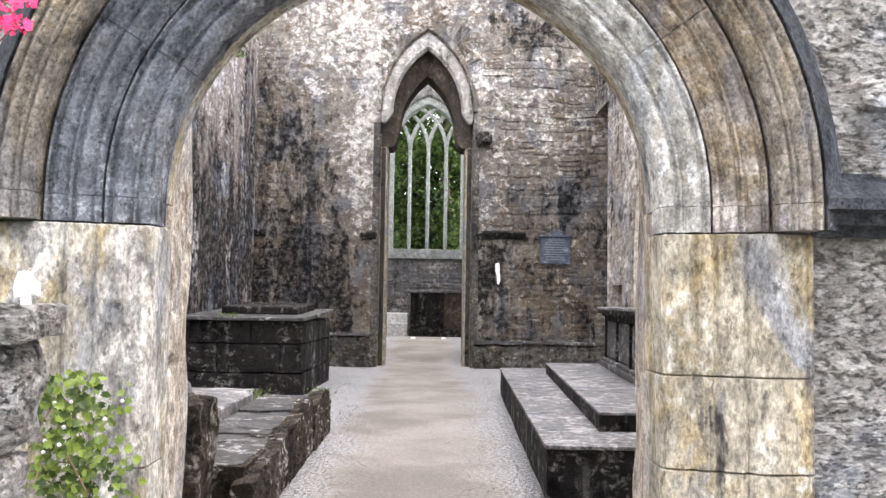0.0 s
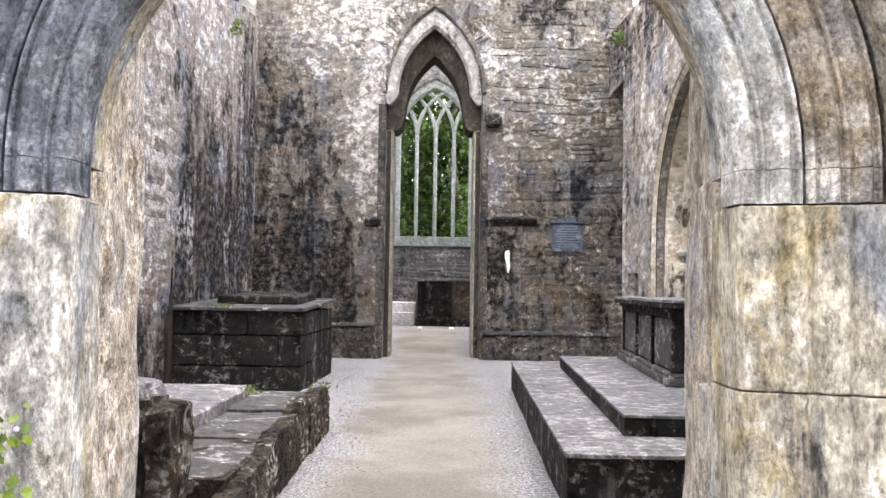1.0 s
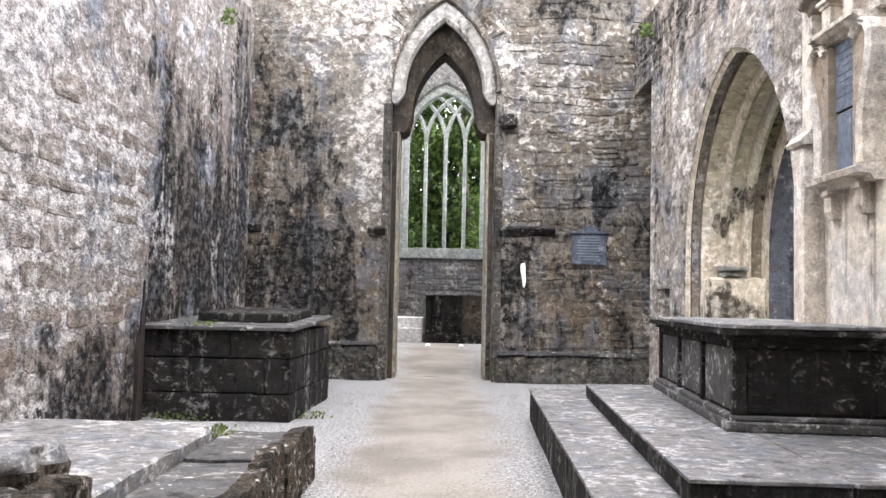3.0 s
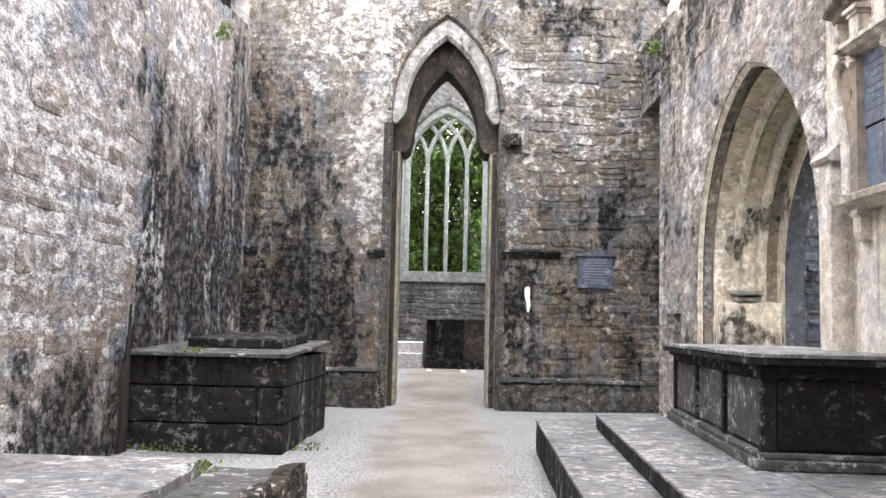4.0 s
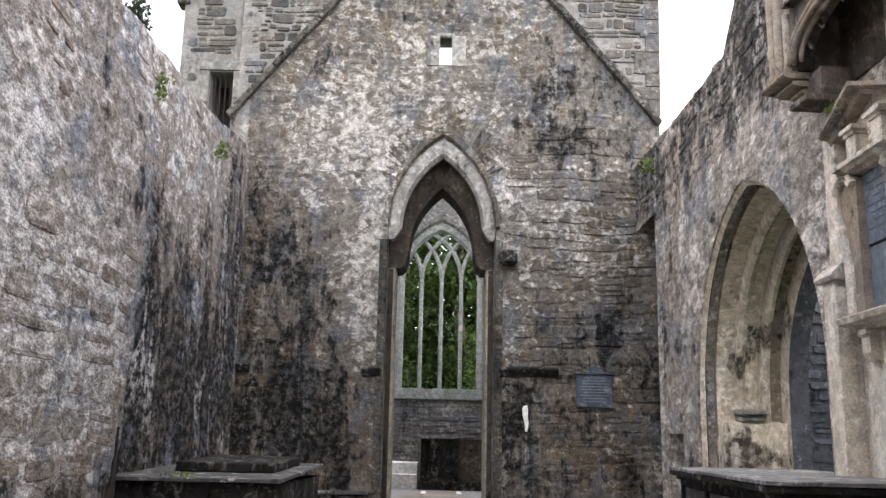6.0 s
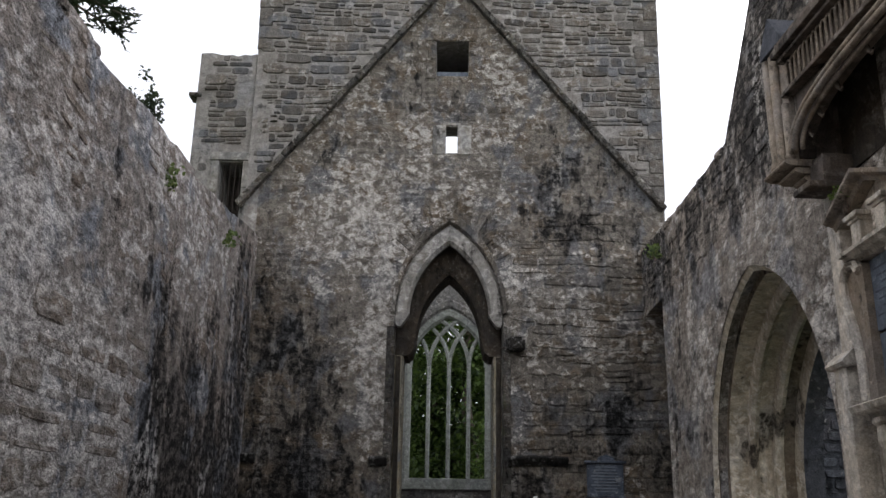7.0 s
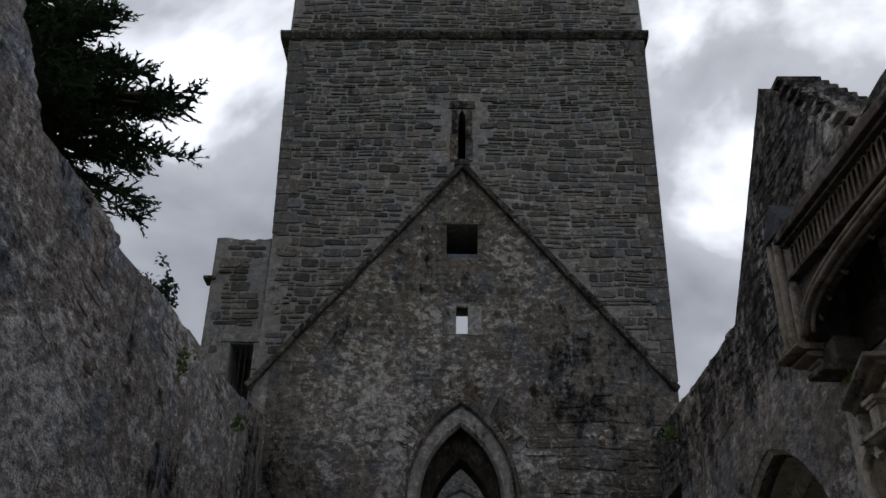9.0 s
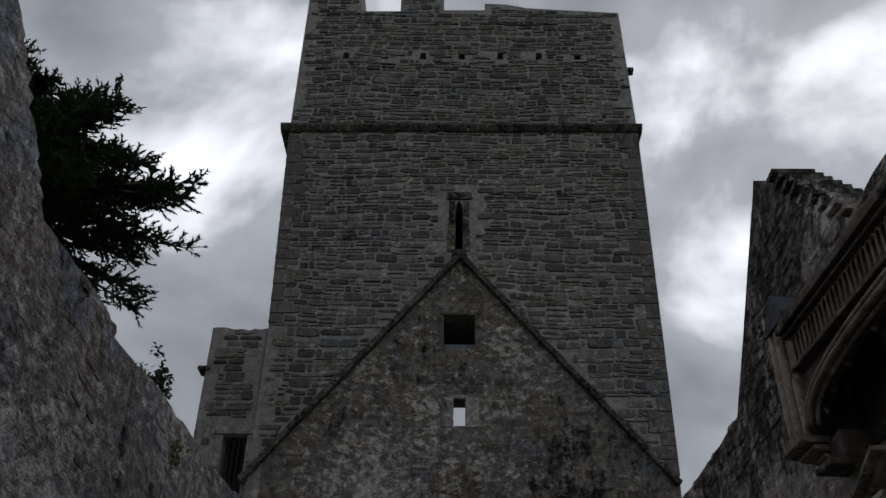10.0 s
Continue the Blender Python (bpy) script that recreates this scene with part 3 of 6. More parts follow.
def sweep(profile, path, closed=False, caps=True):
    """Bmesh of a profile [(a, b)] along a path of (place function of (a, b))."""
    bm = bmesh.new()
    rings = [[bm.verts.new(p(a, b)) for a, b in profile] for p in path]
    n = len(profile)
    for i in range(len(rings) - 1):
        for j in range(n):
            k = (j + 1) % n
            bm.faces.new((rings[i][j], rings[i][k], rings[i + 1][k], rings[i + 1][j]))
    if caps:
        bm.faces.new(rings[0][::-1])
        bm.faces.new(rings[-1])
    return bm


def tube(points, radii, sides=7):
    """Bmesh of a tapered round limb through points."""
    bm = bmesh.new()
    rings = []
    for i, p in enumerate(points):
        p = Vector(p)
        d = (Vector(points[min(i + 1, len(points) - 1)]) - Vector(points[max(i - 1, 0)])).normalized()
        e1 = d.cross(Vector((1, 0, 0)) if abs(d.x) < 0.85 else Vector((0, 1, 0))).normalized()
        e2 = d.cross(e1)
        rings.append([bm.verts.new(p + e1 * (radii[i] * math.cos(6.2832 * k / sides)) + e2 * (radii[i] * math.sin(6.2832 * k / sides))) for k in range(sides)])
    for a, b in zip(rings, rings[1:]):
        for k in range(sides):
            bm.faces.new((a[k], a[(k + 1) % sides], b[(k + 1) % sides], b[k]))
    bm.faces.new(rings[0][::-1])
    bm.faces.new(rings[-1])
    return bm


# ---------------- the ground ----------------
ground_v, ground_f = [], []
xs = [-900, -60, -8, -3.3, -2, -1, 0, 1, 2, 3.3, 8, 60, 900]
ys = [-900, -60, -6, 0, 3, 6, 9, 12, 15, 18.6, 20.5, 23, 25, 27, 32, 60, 900]
for y in ys:
    for x in xs:
        up = 0.27 * min(1, max(0, (y - 19.5) / 4.5)) if y < 33 and abs(x) < 4 else 0.0
        ground_v.append((x, y, up - 0.03))
for j in range(len(ys) - 1):
    for i in range(len(xs) - 1):
        a = j * len(xs) + i
        ground_f.append((a, a + 1, a + 1 + len(xs), a + len(xs)))
tagged(mesh_object("ground", ground_v, ground_f, M_GRASS), "mown grass and earth round the ruin", "ground", kind="structure")
floor_v, floor_f = [], []
nx, ny = 46, 150
for j in range(ny + 1):
    for i in range(nx + 1):
        x, y = -3.7 + 7.6 * i / nx, -2.0 + 34.0 * j / ny
        up = 0.27 * min(1, max(0, (y - 19.5) / 4.5))
        floor_v.append((x, y, up + 0.012 * noise.noise(Vector((x * 1.3, y * 1.3, 0))) + 0.03 * max(0, abs(x) - 1.2) * (0.4 + noise.noise(Vector((x, y, 3)))) * 0.5))
for j in range(ny):
    for i in range(nx):
        a = j * (nx + 1) + i
        floor_f.append((a, a + 1, a + nx + 2, a + nx + 1))
tagged(mesh_object("floor", floor_v, floor_f, M_FLOOR, smooth=True), "trodden sandy gravel floor with grey grit edges", "floor", kind="structure")


# ---------------- east wall: the tower ----------------
YB = 18.6
T_DEPTH = 1.25


def on_tower(u, v, d):
    return (u, YB + d, v)


door_front = [(0.97, 0.0)] + [(0.97, 5.12)] + pointed(0.97, 5.2, 6.95, 10) + [(-0.97, 5.12), (-0.97, 0.0)]
sq_win = [(-0.315, 10.06), (0.315, 10.06), (0.315, 10.82), (-0.315, 10.82)]
loop_win = [(-0.105, 8.43), (0.115, 8.43), (0.115, 8.98), (-0.105, 8.98)]
slit_win = [(-0.10, 12.36), (0.06, 12.36), (0.06, 13.6), (-0.02, 13.75), (-0.10, 13.6)]
put_holes = [(-2.86 + 0.96 * i + wob(i, 1, 2, 1, 0.05), 18.27 + wob(i, 5, 2, 1, 0.08)) for i in range(7)]
put_loops = [[(u - 0.09, v - 0.12), (u + 0.09, v - 0.12), (u + 0.07, v + 0.12), (u - 0.06, v + 0.12)] for u, v in put_holes]
tower_top = [(4.06, 19.86), (3.2, 19.93), (2.6, 19.97), (2.2, 20.0), (1.7, 20.05), (1.2, 20.18), (0.62, 20.22), (0.62, 19.96), (-0.45, 19.96), (-0.45, 20.75), (-1.57, 20.75), (-1.57, 19.92), (-2.57, 19.92), (-2.57, 20.8), (-3.98, 20.8)]
tower_outline = [(-3.86, 0), (-0.97, 0)] + list(reversed(door_front[1:-1])) + [(0.97, 0), (4.0, 0), (3.98, 7.4), (4.03, 11.5), (4.12, 15.7)] + tower_top + [(-4.0, 15.7), (-3.84, 10.5)]
tower_outline = [p for i, p in enumerate(tower_outline) if p != tower_outline[i - 1]]
small_holes = [sq_win, loop_win, slit_win] + put_loops
small_back = [sq_win, [(-0.3, 8.5), (0.3, 8.5), (0.3, 10.3), (-0.3, 10.3)], slit_win] + put_loops
wall_east = tagged(plate("wall_east", tower_outline, small_holes, on_tower, T_DEPTH, M_TMORTAR, holes_back=small_back), "tall tower wall of stained grey limestone rubble above a pointed doorway", "tower wall", kind="structure")
arch_clear = [(1.14, -1)] + [(1.14, 5.0)] + pointed(1.10, 5.3, 7.35, 10) + [(-1.14, 5.0), (-1.14, -1)]
hole_clear = [[(-0.42, 9.9), (0.44, 9.9), (0.44, 11.0), (-0.44, 11.0)], [(-0.34, 8.38), (0.36, 8.38), (0.36, 9.06), (-0.34, 9.06)], [(-0.3, 12.3), (0.26, 12.3), (0.26, 14.0), (-0.3, 14.0)]] + put_loops


def keep_tower(u, v):
    return inside(tower_outline, u, v) and not inside(arch_clear, u, v) and not any(inside(h, u, v) for h in hole_clear)


def gable_line(u):
    return 12.2 - abs(u) * (12.2 - 7.3) / 3.95


# render on the nave side below the old roof line
render_outline = [(-3.6, 0.0), (-0.98, 0.0)] + [(-0.98, 5.15)] + list(reversed(pointed(0.975, 5.2, 6.96, 10)))[1:-1] + [(0.98, 5.15), (0.98, 0.0), (3.95, 0.0), (3.95, 7.3), (0.0, 12.2), (-3.6, 7.7)]
plate("render_coat", render_outline, [sq_win, loop_win], lambda u, v, d: (u, YB - 0.007 + d, v), 0.006, M_PLASTER, wall_east, "stained lime render")
masonry(wall_east, on_tower, -4.1, 4.2, 0.0, 12.3, (0.13, 0.30), (0.18, 0.62), lambda u, v: keep_tower(u, v) and v < gable_line(u) - 0.06, M_EAST,
        lambda u, v: 0.7 < v < 5.4 and 1.0 < u < 3.9, gap=0.012, bevel=0.012, depth=(0.008, 0.02), seed=3,
        depth_of=lambda u, v: 1.9 if u > 1.1 and v < 7 else 0.55 if v < 7.2 else 0.75, wave=0.14)
masonry(wall_east, on_tower, -4.1, 4.2, 7.0, 21, (0.08, 0.23), (0.12, 0.50), lambda u, v: keep_tower(u, v) and v > gable_line(u) + 0.02, M_TOWER,
        lambda u, v: 8.6 < v < 11.6 and abs(u) > 1.2, gap=0.009, bevel=0.014, depth=(0.010, 0.034), seed=4, wave=0.13)
# side and back walls of the tower, with the opening that the loop looks through
one_block("tower_flank", (-3.86, -2.9, YB + T_DEPTH, 23.5, 0, 19.9), M_MORTAR, wall_east, "rubble flank of the tower", bevel=0)
one_block("tower_flank", (3.0, 4.0, YB + T_DEPTH, 23.5, 0, 19.8), M_MORTAR, wall_east, "rubble flank of the tower", bevel=0)
back_door = [(1.9, 0.0), (1.9, 5.6)] + pointed(1.9, 5.6, 8.6, 8)[1:-1] + [(-1.9, 5.6), (-1.9, 0.0)]
tagged(plate("tower_rear_wall", [(-3.86, 0), (-1.9, 0)] + list(reversed(back_door[1:-1])) + [(1.9, 0), (4.0, 0), (4.0, 19.8), (-3.86, 19.8)], [[(-0.7, 10.2), (0.7, 10.2), (0.7, 11.38), (-0.7, 11.38)]],
             lambda u, v, d: (u, 23.5 + d, v), 0.8, M_MORTAR), "rear wall of the tower with a wide choir arch", "tower wall", kind="structure")

# the doorway arch in the tower wall
doorway = empty("doorway_arch", "pointed limestone doorway arch with hood mould and chamfered jambs", "doorway", kind="structure")


def ring(name, inner, outer, y0, y1, material, parent, label="", pieces=7, gap=0.004):
    """A stone arch ring of voussoirs between two curves of equally many points."""
    n = len(inner) - 1
    for k in range(pieces):
        a, b = k * n / pieces, (k + 1) * n / pieces
        ts = [a + gap * 6] + [i for i in range(n + 1) if a + 0.1 < i < b - 0.1] + [b - gap * 6]

        def at(curve, t):
            i = min(int(t), n - 1)
            f = t - i
            return (curve[i][0] * (1 - f) + curve[i + 1][0] * f, curve[i][1] * (1 - f) + curve[i + 1][1] * f)
        bm = bmesh.new()
        prev = None
        for t in ts:
            p, q = at(inner, t), at(outer, t)
            c = (p[0] * 0.8 + q[0] * 0.2, p[1] * 0.8 + q[1] * 0.2)
            e = (p[0] * 0.15 + q[0] * 0.85, p[1] * 0.15 + q[1] * 0.85)
            cur = [bm.verts.new((x, y, z)) for x, y, z in ((p[0], y1, p[1]), (p[0], y0 + 0.10, p[1]), (c[0], y0 + 0.02, c[1]), (e[0], y0, e[1]), (q[0], y0 + 0.03, q[1]), (q[0], y1, q[1]))]
            if prev:
                for j in range(6):
                    bm.faces.new((prev[j], prev[(j + 1) % 6], cur[(j + 1) % 6], cur[j]))
            else:
                bm.faces.new(cur[::-1])
            prev = cur
        bm.faces.new(prev)
        part(name, bm, material, parent, label)


# outer order: pale voussoirs standing out into the opening over short feet
ring("voussoir", pointed(0.71, 5.30, 6.62, 14), pointed(0.955, 5.30, 6.97, 14), YB - 0.05, YB + 0.12, M_DRESS, doorway, pieces=6)
# Soffit and inner arch take the dark stone; their shade is in its colour.
ring("soffit_stone", pointed(0.735, 5.28, 6.66, 14), pointed(0.955, 5.28, 6.97, 14), YB + 0.122, YB + 0.41, M_SHADEDARK, doorway, "soffit stone coloured dark as in shade", pieces=5, gap=0.0006)
ring("hood_stone", pointed(0.96, 5.30, 7.0, 14), pointed(1.04, 5.30, 7.24, 14), YB - 0.13, YB + 0.1, M_EAST, doorway, "projecting hood mould", pieces=8)
# rough stones fanning out above the hood
hood_edge = [(1.05, 5.0)] + pointed(1.05, 5.30, 7.25, 14) + [(-1.05, 5.0)]
fan = random.Random(31)
ang = 28.0
while ang < 152:
    step = fan.uniform(4.5, 8.0)
    corners = []
    for k, deg in ((0, ang + 0.5), (0, ang + step - 0.5), (1, ang + step - 0.2), (1, ang + 0.2)):
        ca, sa = math.cos(radians(deg)), math.sin(radians(deg))
        r0 = 0.6
        while inside(hood_edge, r0 * ca, 5.85 + r0 * sa):
            r0 += 0.01
        r0 += k * (0.24 + 0.2 * fan.random() + 0.10 * math.sin(radians(ang)))
        corners.append((r0 * ca, 5.85 + r0 * sa))
    cs4 = [corners[1], corners[0], corners[3], corners[2]]
    V4 = [on_tower(u, v, 0.02) for u, v in cs4] + [on_tower(u * 0.992, v, -0.028 - 0.02 * fan.random()) for u, v in cs4]
    mesh_object("arch_stone", V4, [(4, 5, 6, 7), (0, 1, 5, 4), (1, 2, 6, 5), (2, 3, 7, 6), (3, 0, 4, 7)], M_EAST, doorway, "rough stone set on edge over the arch")
    ang += step
for s in (-1, 1):
    foot = [(0.71, 5.30), (0.955, 5.30), (0.955, 5.11), (0.92, 5.06), (0.86, 5.06), (0.80, 5.14), (0.745, 5.22)]
    bm = sweep([(u * s, v) for u, v in foot], [lambda a, b, y=y: (a, y, b) for y in (YB - 0.045, YB + 0.15)])
    part("arch_foot", bm, M_DRESS, doorway)
    # shafts of the jamb: a narrow face, a dark groove and the inner order
    for z0, z1 in ((0.0, 1.1), (1.1, 2.35), (2.35, 3.7), (3.7, 5.06)):
        prof = [(0.975, -0.05), (1.09, -0.03), (1.12, 0.02), (1.12, 0.05), (0.955, 0.05), (0.955, 0.0)]
        part("jamb_block", sweep([(a * s, b) for a, b in prof], [lambda a, b, z=z: (a, YB + b, z) for z in (z0 + 0.004, z1 - 0.004)]), M_LEDGE, doorway)
        prof = [(0.985, 0.42), (0.86, 0.42), (0.82, 0.47), (0.82, 1.25), (0.985, 1.25)]
        part("inner_jamb_block", sweep([(a * s, b) for a, b in prof], [lambda a, b, z=z: (a, YB + b, z) for z in (z0 + 0.004, min(z1, 4.62) - 0.004)]), M_DOOR, doorway)
# Dark strips laid over the inner jamb faces; they paint in the shade.
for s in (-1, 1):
    one_block("jamb_recess", (*sorted((s * 0.864, s * 0.952)), YB + 0.39, YB + 0.417, 0.0, 4.6), M_SHADEDARK, doorway, "added dark strip for the shade on the inner jamb", bevel=0.004)
ring("inner_voussoir", pointed(0.60, 4.95, 6.18, 14), pointed(0.99, 4.95, 6.9, 14), YB + 0.42, YB + 1.25, M_SHADEDARK, doorway, "chamfered inner arch stone coloured dark as in shade", pieces=5, gap=0.0006)
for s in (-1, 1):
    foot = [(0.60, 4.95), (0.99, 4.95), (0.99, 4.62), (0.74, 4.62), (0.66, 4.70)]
    part("inner_arch_foot", sweep([(u * s, v) for u, v in foot], [lambda a, b, y=y: (a, y, b) for y in (YB + 0.425, YB + 1.24)]), M_SHADEDARK, doorway)
# cut stones round the small windows
win_sq = empty("tower_window", "square unglazed tower window with dressed stone surround", "window", kind="structure")
for dims in ((-0.52, -0.317, YB - 0.03, YB + 0.3, 10.0, 10.42), (-0.48, -0.317, YB - 0.025, YB + 0.3, 10.43, 10.82), (0.317, 0.5, YB - 0.03, YB + 0.3, 10.0, 10.5), (0.317, 0.46, YB - 0.02, YB + 0.3, 10.51, 10.82), (-0.5, 0.48, YB - 0.03, YB + 0.3, 10.83, 10.98)):
    one_block("surround_stone", dims, M_EAST, win_sq, bevel=0.015)
one_block("sill_slope", (-0.313, 0.313, YB + 0.15, YB + 0.6, 10.0, 10.24), M_SLATE, win_sq, bevel=0.02)
# Dark panel close behind the wall; it stands for the shade inside the tower.
one_block("backing", (-0.9, 0.9, YB + 1.3, YB + 1.36, 10.3, 14.2), M_SHADEDARK, win_sq, "dark panel added behind the window and slit", bevel=0)
win_lp = empty("loop_window", "small rectangular loop open to the sky between dressed slabs", "window", kind="structure")
for dims in ((-0.36, -0.108, YB - 0.03, YB + 0.3, 8.40, 9.0), (0.118, 0.38, YB - 0.03, YB + 0.3, 8.40, 9.0), (-0.16, 0.17, YB - 0.02, YB + 0.3, 9.0, 9.06)):
    one_block("surround_slab", dims, M_DRESS, win_lp, bevel=0.012)
win_sl = empty("slit_window", "tall narrow slit window with cut stone jambs", "window", kind="structure")
for dims in ((-0.27, -0.102, YB - 0.03, YB + 0.25, 12.38, 13.1), (-0.24, -0.102, YB - 0.03, YB + 0.25, 13.11, 13.72), (0.062, 0.22, YB - 0.03, YB + 0.25, 12.38, 12.95), (0.062, 0.2, YB - 0.03, YB + 0.25, 12.96, 13.72), (-0.3, 0.26, YB - 0.05, YB + 0.25, 13.76, 13.95)):
    one_block("jamb_stone", dims, M_EAST, win_sl, bevel=0.014)

# raking weathering courses of the lost roof, and the string course
drip = empty("roof_weathering", "raking stone drip course of the lost nave roof", "drip course", kind="structure")
for s in (-1, 1):
    n = 15
    for i in range(n):
        t0, t1 = i / n, (i + 1) / n
        p, q = (s * (0.02 + 3.95 * t0), 12.22 - 4.9 * t0), (s * (0.02 + 3.95 * t1), 12.22 - 4.9 * t1)
        L = math.hypot(q[0] - p[0], q[1] - p[1])
        ang = math.atan2(q[1] - p[1], q[0] - p[0])
        b0 = block(bmesh.new(), 0.006, L - 0.006, -0.13 - 0.03 * rng.random(), 0.05, -0.055, 0.05 + 0.02 * rng.random(), 0.018)
        bmesh.ops.transform(b0, matrix=Matrix.Translation((p[0], YB, p[1])) @ Matrix.Rotation(-ang, 4, "Y"), verts=b0.verts[:])
        part("drip_stone", b0, M_LEDGE, drip)
one_block("apex_stone", (-0.17, 0.15, YB - 0.17, YB + 0.05, 12.19, 12.34), M_LEDGE, drip, bevel=0.03)
string = empty("string_course", "projecting stone string course round the tower", "string course", kind="structure")
for i in range(14):
    u0 = -4.2 + 8.42 * i / 14
    prof = [(0.05, 15.72), (-0.06, 15.74), (-0.15, 15.84), (-0.15, 15.90), (0.05, 15.98)]
    part("string_stone", sweep(prof, [lambda a, b, u=u: (u, YB + a, b + 0.008 * math.sin(u * 9)) for u in (u0 + 0.004, u0 + 8.42 / 14 - 0.004)]), M_LEDGE, string)
for u0, u1 in ((-4.2, -3.98), (4.1, 4.22)):
    one_block("string_return", (u0, u1, YB + 0.06, YB + 1.2, 15.74, 15.95), M_LEDGE, string, bevel=0.01)
one_block("spout", (4.1, 4.3, YB + 0.2, YB + 0.4, 18.0, 18.1), M_LEDGE, string, "stub of a stone spout", bevel=0.01)
# corner stones of the tower
for s, lo, hi in ((-1, 10.6, 15.7), (1, 7.5, 15.7)):
    v, k = lo, 0
    while v < hi - 0.2:
        h = rng.uniform(0.22, 0.42)
        w = 0.46 if k % 2 else 0.26
        e = (-3.84 - (v - 10.5) * 0.03) if s < 0 else 3.99 + max(0, (v - 7.4)) * 0.0145
        x0, x1 = (e - 0.012, e + w) if s < 0 else (e - w, e + 0.012)
        one_block("corner_stone", (x0, x1, YB - 0.032, YB + 0.4, v + 0.006, min(hi, v + h) - 0.006), M_QUOIN, wall_east, bevel=0.016)
        v, k = v + h, k + 1

# stair wing beside the tower, with a barred window
def on_wing(u, v, d):
    return (u, YB + 0.12 + d, v)


wing_out = [(-5.0, 0), (-3.88, 0), (-3.88, 10.5)] + jag([(-3.88, 10.52), (-4.99, 10.56)], 0.12, 0.06, 3.0)
bar_win = [(-4.42, 7.05), (-3.97, 7.05), (-3.97, 8.24), (-4.42, 8.24)]
wing = tagged(plate("wall_stair_wing", wing_out, [bar_win], on_wing, 2.2, M_TMORTAR), "rubble stair wing beside the tower", "tower wall", kind="structure")
masonry(wing, on_wing, -5.0, -3.88, 5.5, 10.7, (0.11, 0.24), (0.14, 0.5), lambda u, v: inside(wing_out, u, v) and not inside([(-4.6, 6.9), (-3.8, 6.9), (-3.8, 8.5), (-4.6, 8.5)], u, v), M_TOWER, lambda u, v: v > 8.6, seed=8, gap=0.008, depth=(0.012, 0.04))
one_block("ledge_stone", (-5.14, -4.9, YB + 0.05, YB + 0.4, 9.60, 9.68), M_LEDGE, wing, "projecting through-stone", bevel=0.02)
bars = empty("barred_window", "dark window opening with upright iron bars", "window", kind="structure")
for dims in ((-4.58, -4.425, YB + 0.07, YB + 0.4, 6.9, 7.6), (-4.56, -4.425, YB + 0.07, YB + 0.4, 7.61, 8.25), (-3.965, -3.84, YB + 0.07, YB + 0.4, 6.9, 7.7), (-3.965, -3.84, YB + 0.07, YB + 0.4, 7.71, 8.25), (-4.6, -3.82, YB + 0.06, YB + 0.4, 8.26, 8.42)):
    one_block("surround_stone", dims, M_DRESS, bars, bevel=0.012)
for i in range(4):
    x = -4.34 + 0.1 * i
    part("bar", tube([(x, YB + 0.25, 7.0), (x, YB + 0.25, 8.3)], [0.012, 0.012], 6), M_IRON, bars, "rusty iron bar")
# Dark panel set in the opening for the shade behind the bars.
one_block("backing", (-4.5, -3.9, YB + 0.9, YB + 1.0, 6.9, 8.4), M_SHADEDARK, bars, "dark panel added behind the bars", bevel=0)

# footings, mouldings and fittings on the tower wall
foot_r = empty("wall_footing", "rough mossy stone footing along the wall base", "footing", kind="structure")
u = 1.03
while u < 3.9:
    w = min(rng.uniform(0.35, 0.8), 3.95 - u)
    one_block("footing_stone", (u + 0.005, u + w - 0.005, YB - 0.16, YB + 0.02, -0.05, 0.50 + rng.uniform(-0.02, 0.02)), M_LEDGE, foot_r, bevel=0.04, rough=0.055, cuts=9, chip=1.6)
    one_block("coping_stone", (u + 0.004, u + w - 0.004, YB - 0.18, YB + 0.02, 0.51, 0.57 + rng.uniform(-0.01, 0.012)), M_LID, foot_r, bevel=0.016, rough=0.022, cuts=7, chip=1.5)
    u += w
u = -3.5
while u < -1.06:
    w = min(rng.uniform(0.35, 0.75), -1.03 - u)
    one_block("footing_stone", (u + 0.005, u + w - 0.005, YB - 0.16, YB + 0.02, -0.05, 0.62 + rng.uniform(-0.02, 0.02)), M_LEDGE, foot_r, bevel=0.04, rough=0.055, cuts=9, chip=1.6)
    one_block("coping_stone", (u + 0.004, u + w - 0.004, YB - 0.18, YB + 0.02, 0.63, 0.69), M_LID, foot_r, bevel=0.012, rough=0.012, cuts=4)
    u += w


def wall_moulding(name, u0, u1, z, label):
    prof = [(0.02, z - 0.09), (-0.06, z - 0.085), (-0.12, z - 0.03), (-0.16, z + 0.02), (-0.16, z + 0.05), (-0.05, z + 0.085), (0.02, z + 0.09)]
    bm = sweep(prof, [lambda a, b, u=u: (u, YB + a * (1 - 0.15 * abs(math.sin(u * 7))), b + 0.01 * math.sin(u * 5)) for u in np.linspace(u0, u1, 9)])
    tagged(part(name, bm, M_TOMB), label, "moulding", kind="structure")


wall_moulding("stone_moulding", 1.05, 2.07, 2.75, "broken dark stone string moulding on the wall")
wall_moulding("stone_moulding", -1.33, -1.02, 2.70, "short stub of dark stone moulding by the jamb")
wall_moulding("stone_moulding", -3.55, -3.28, 2.72, "short dark stone moulding in the wall corner")
tagged(one_block("stone_corbel", (1.03, 1.34, YB - 0.25, YB + 0.05, 4.62, 4.86), M_TOMB, bevel=0.06, rough=0.01, cuts=5), "dark rounded stone corbel beside the arch", "corbel", kind="structure")

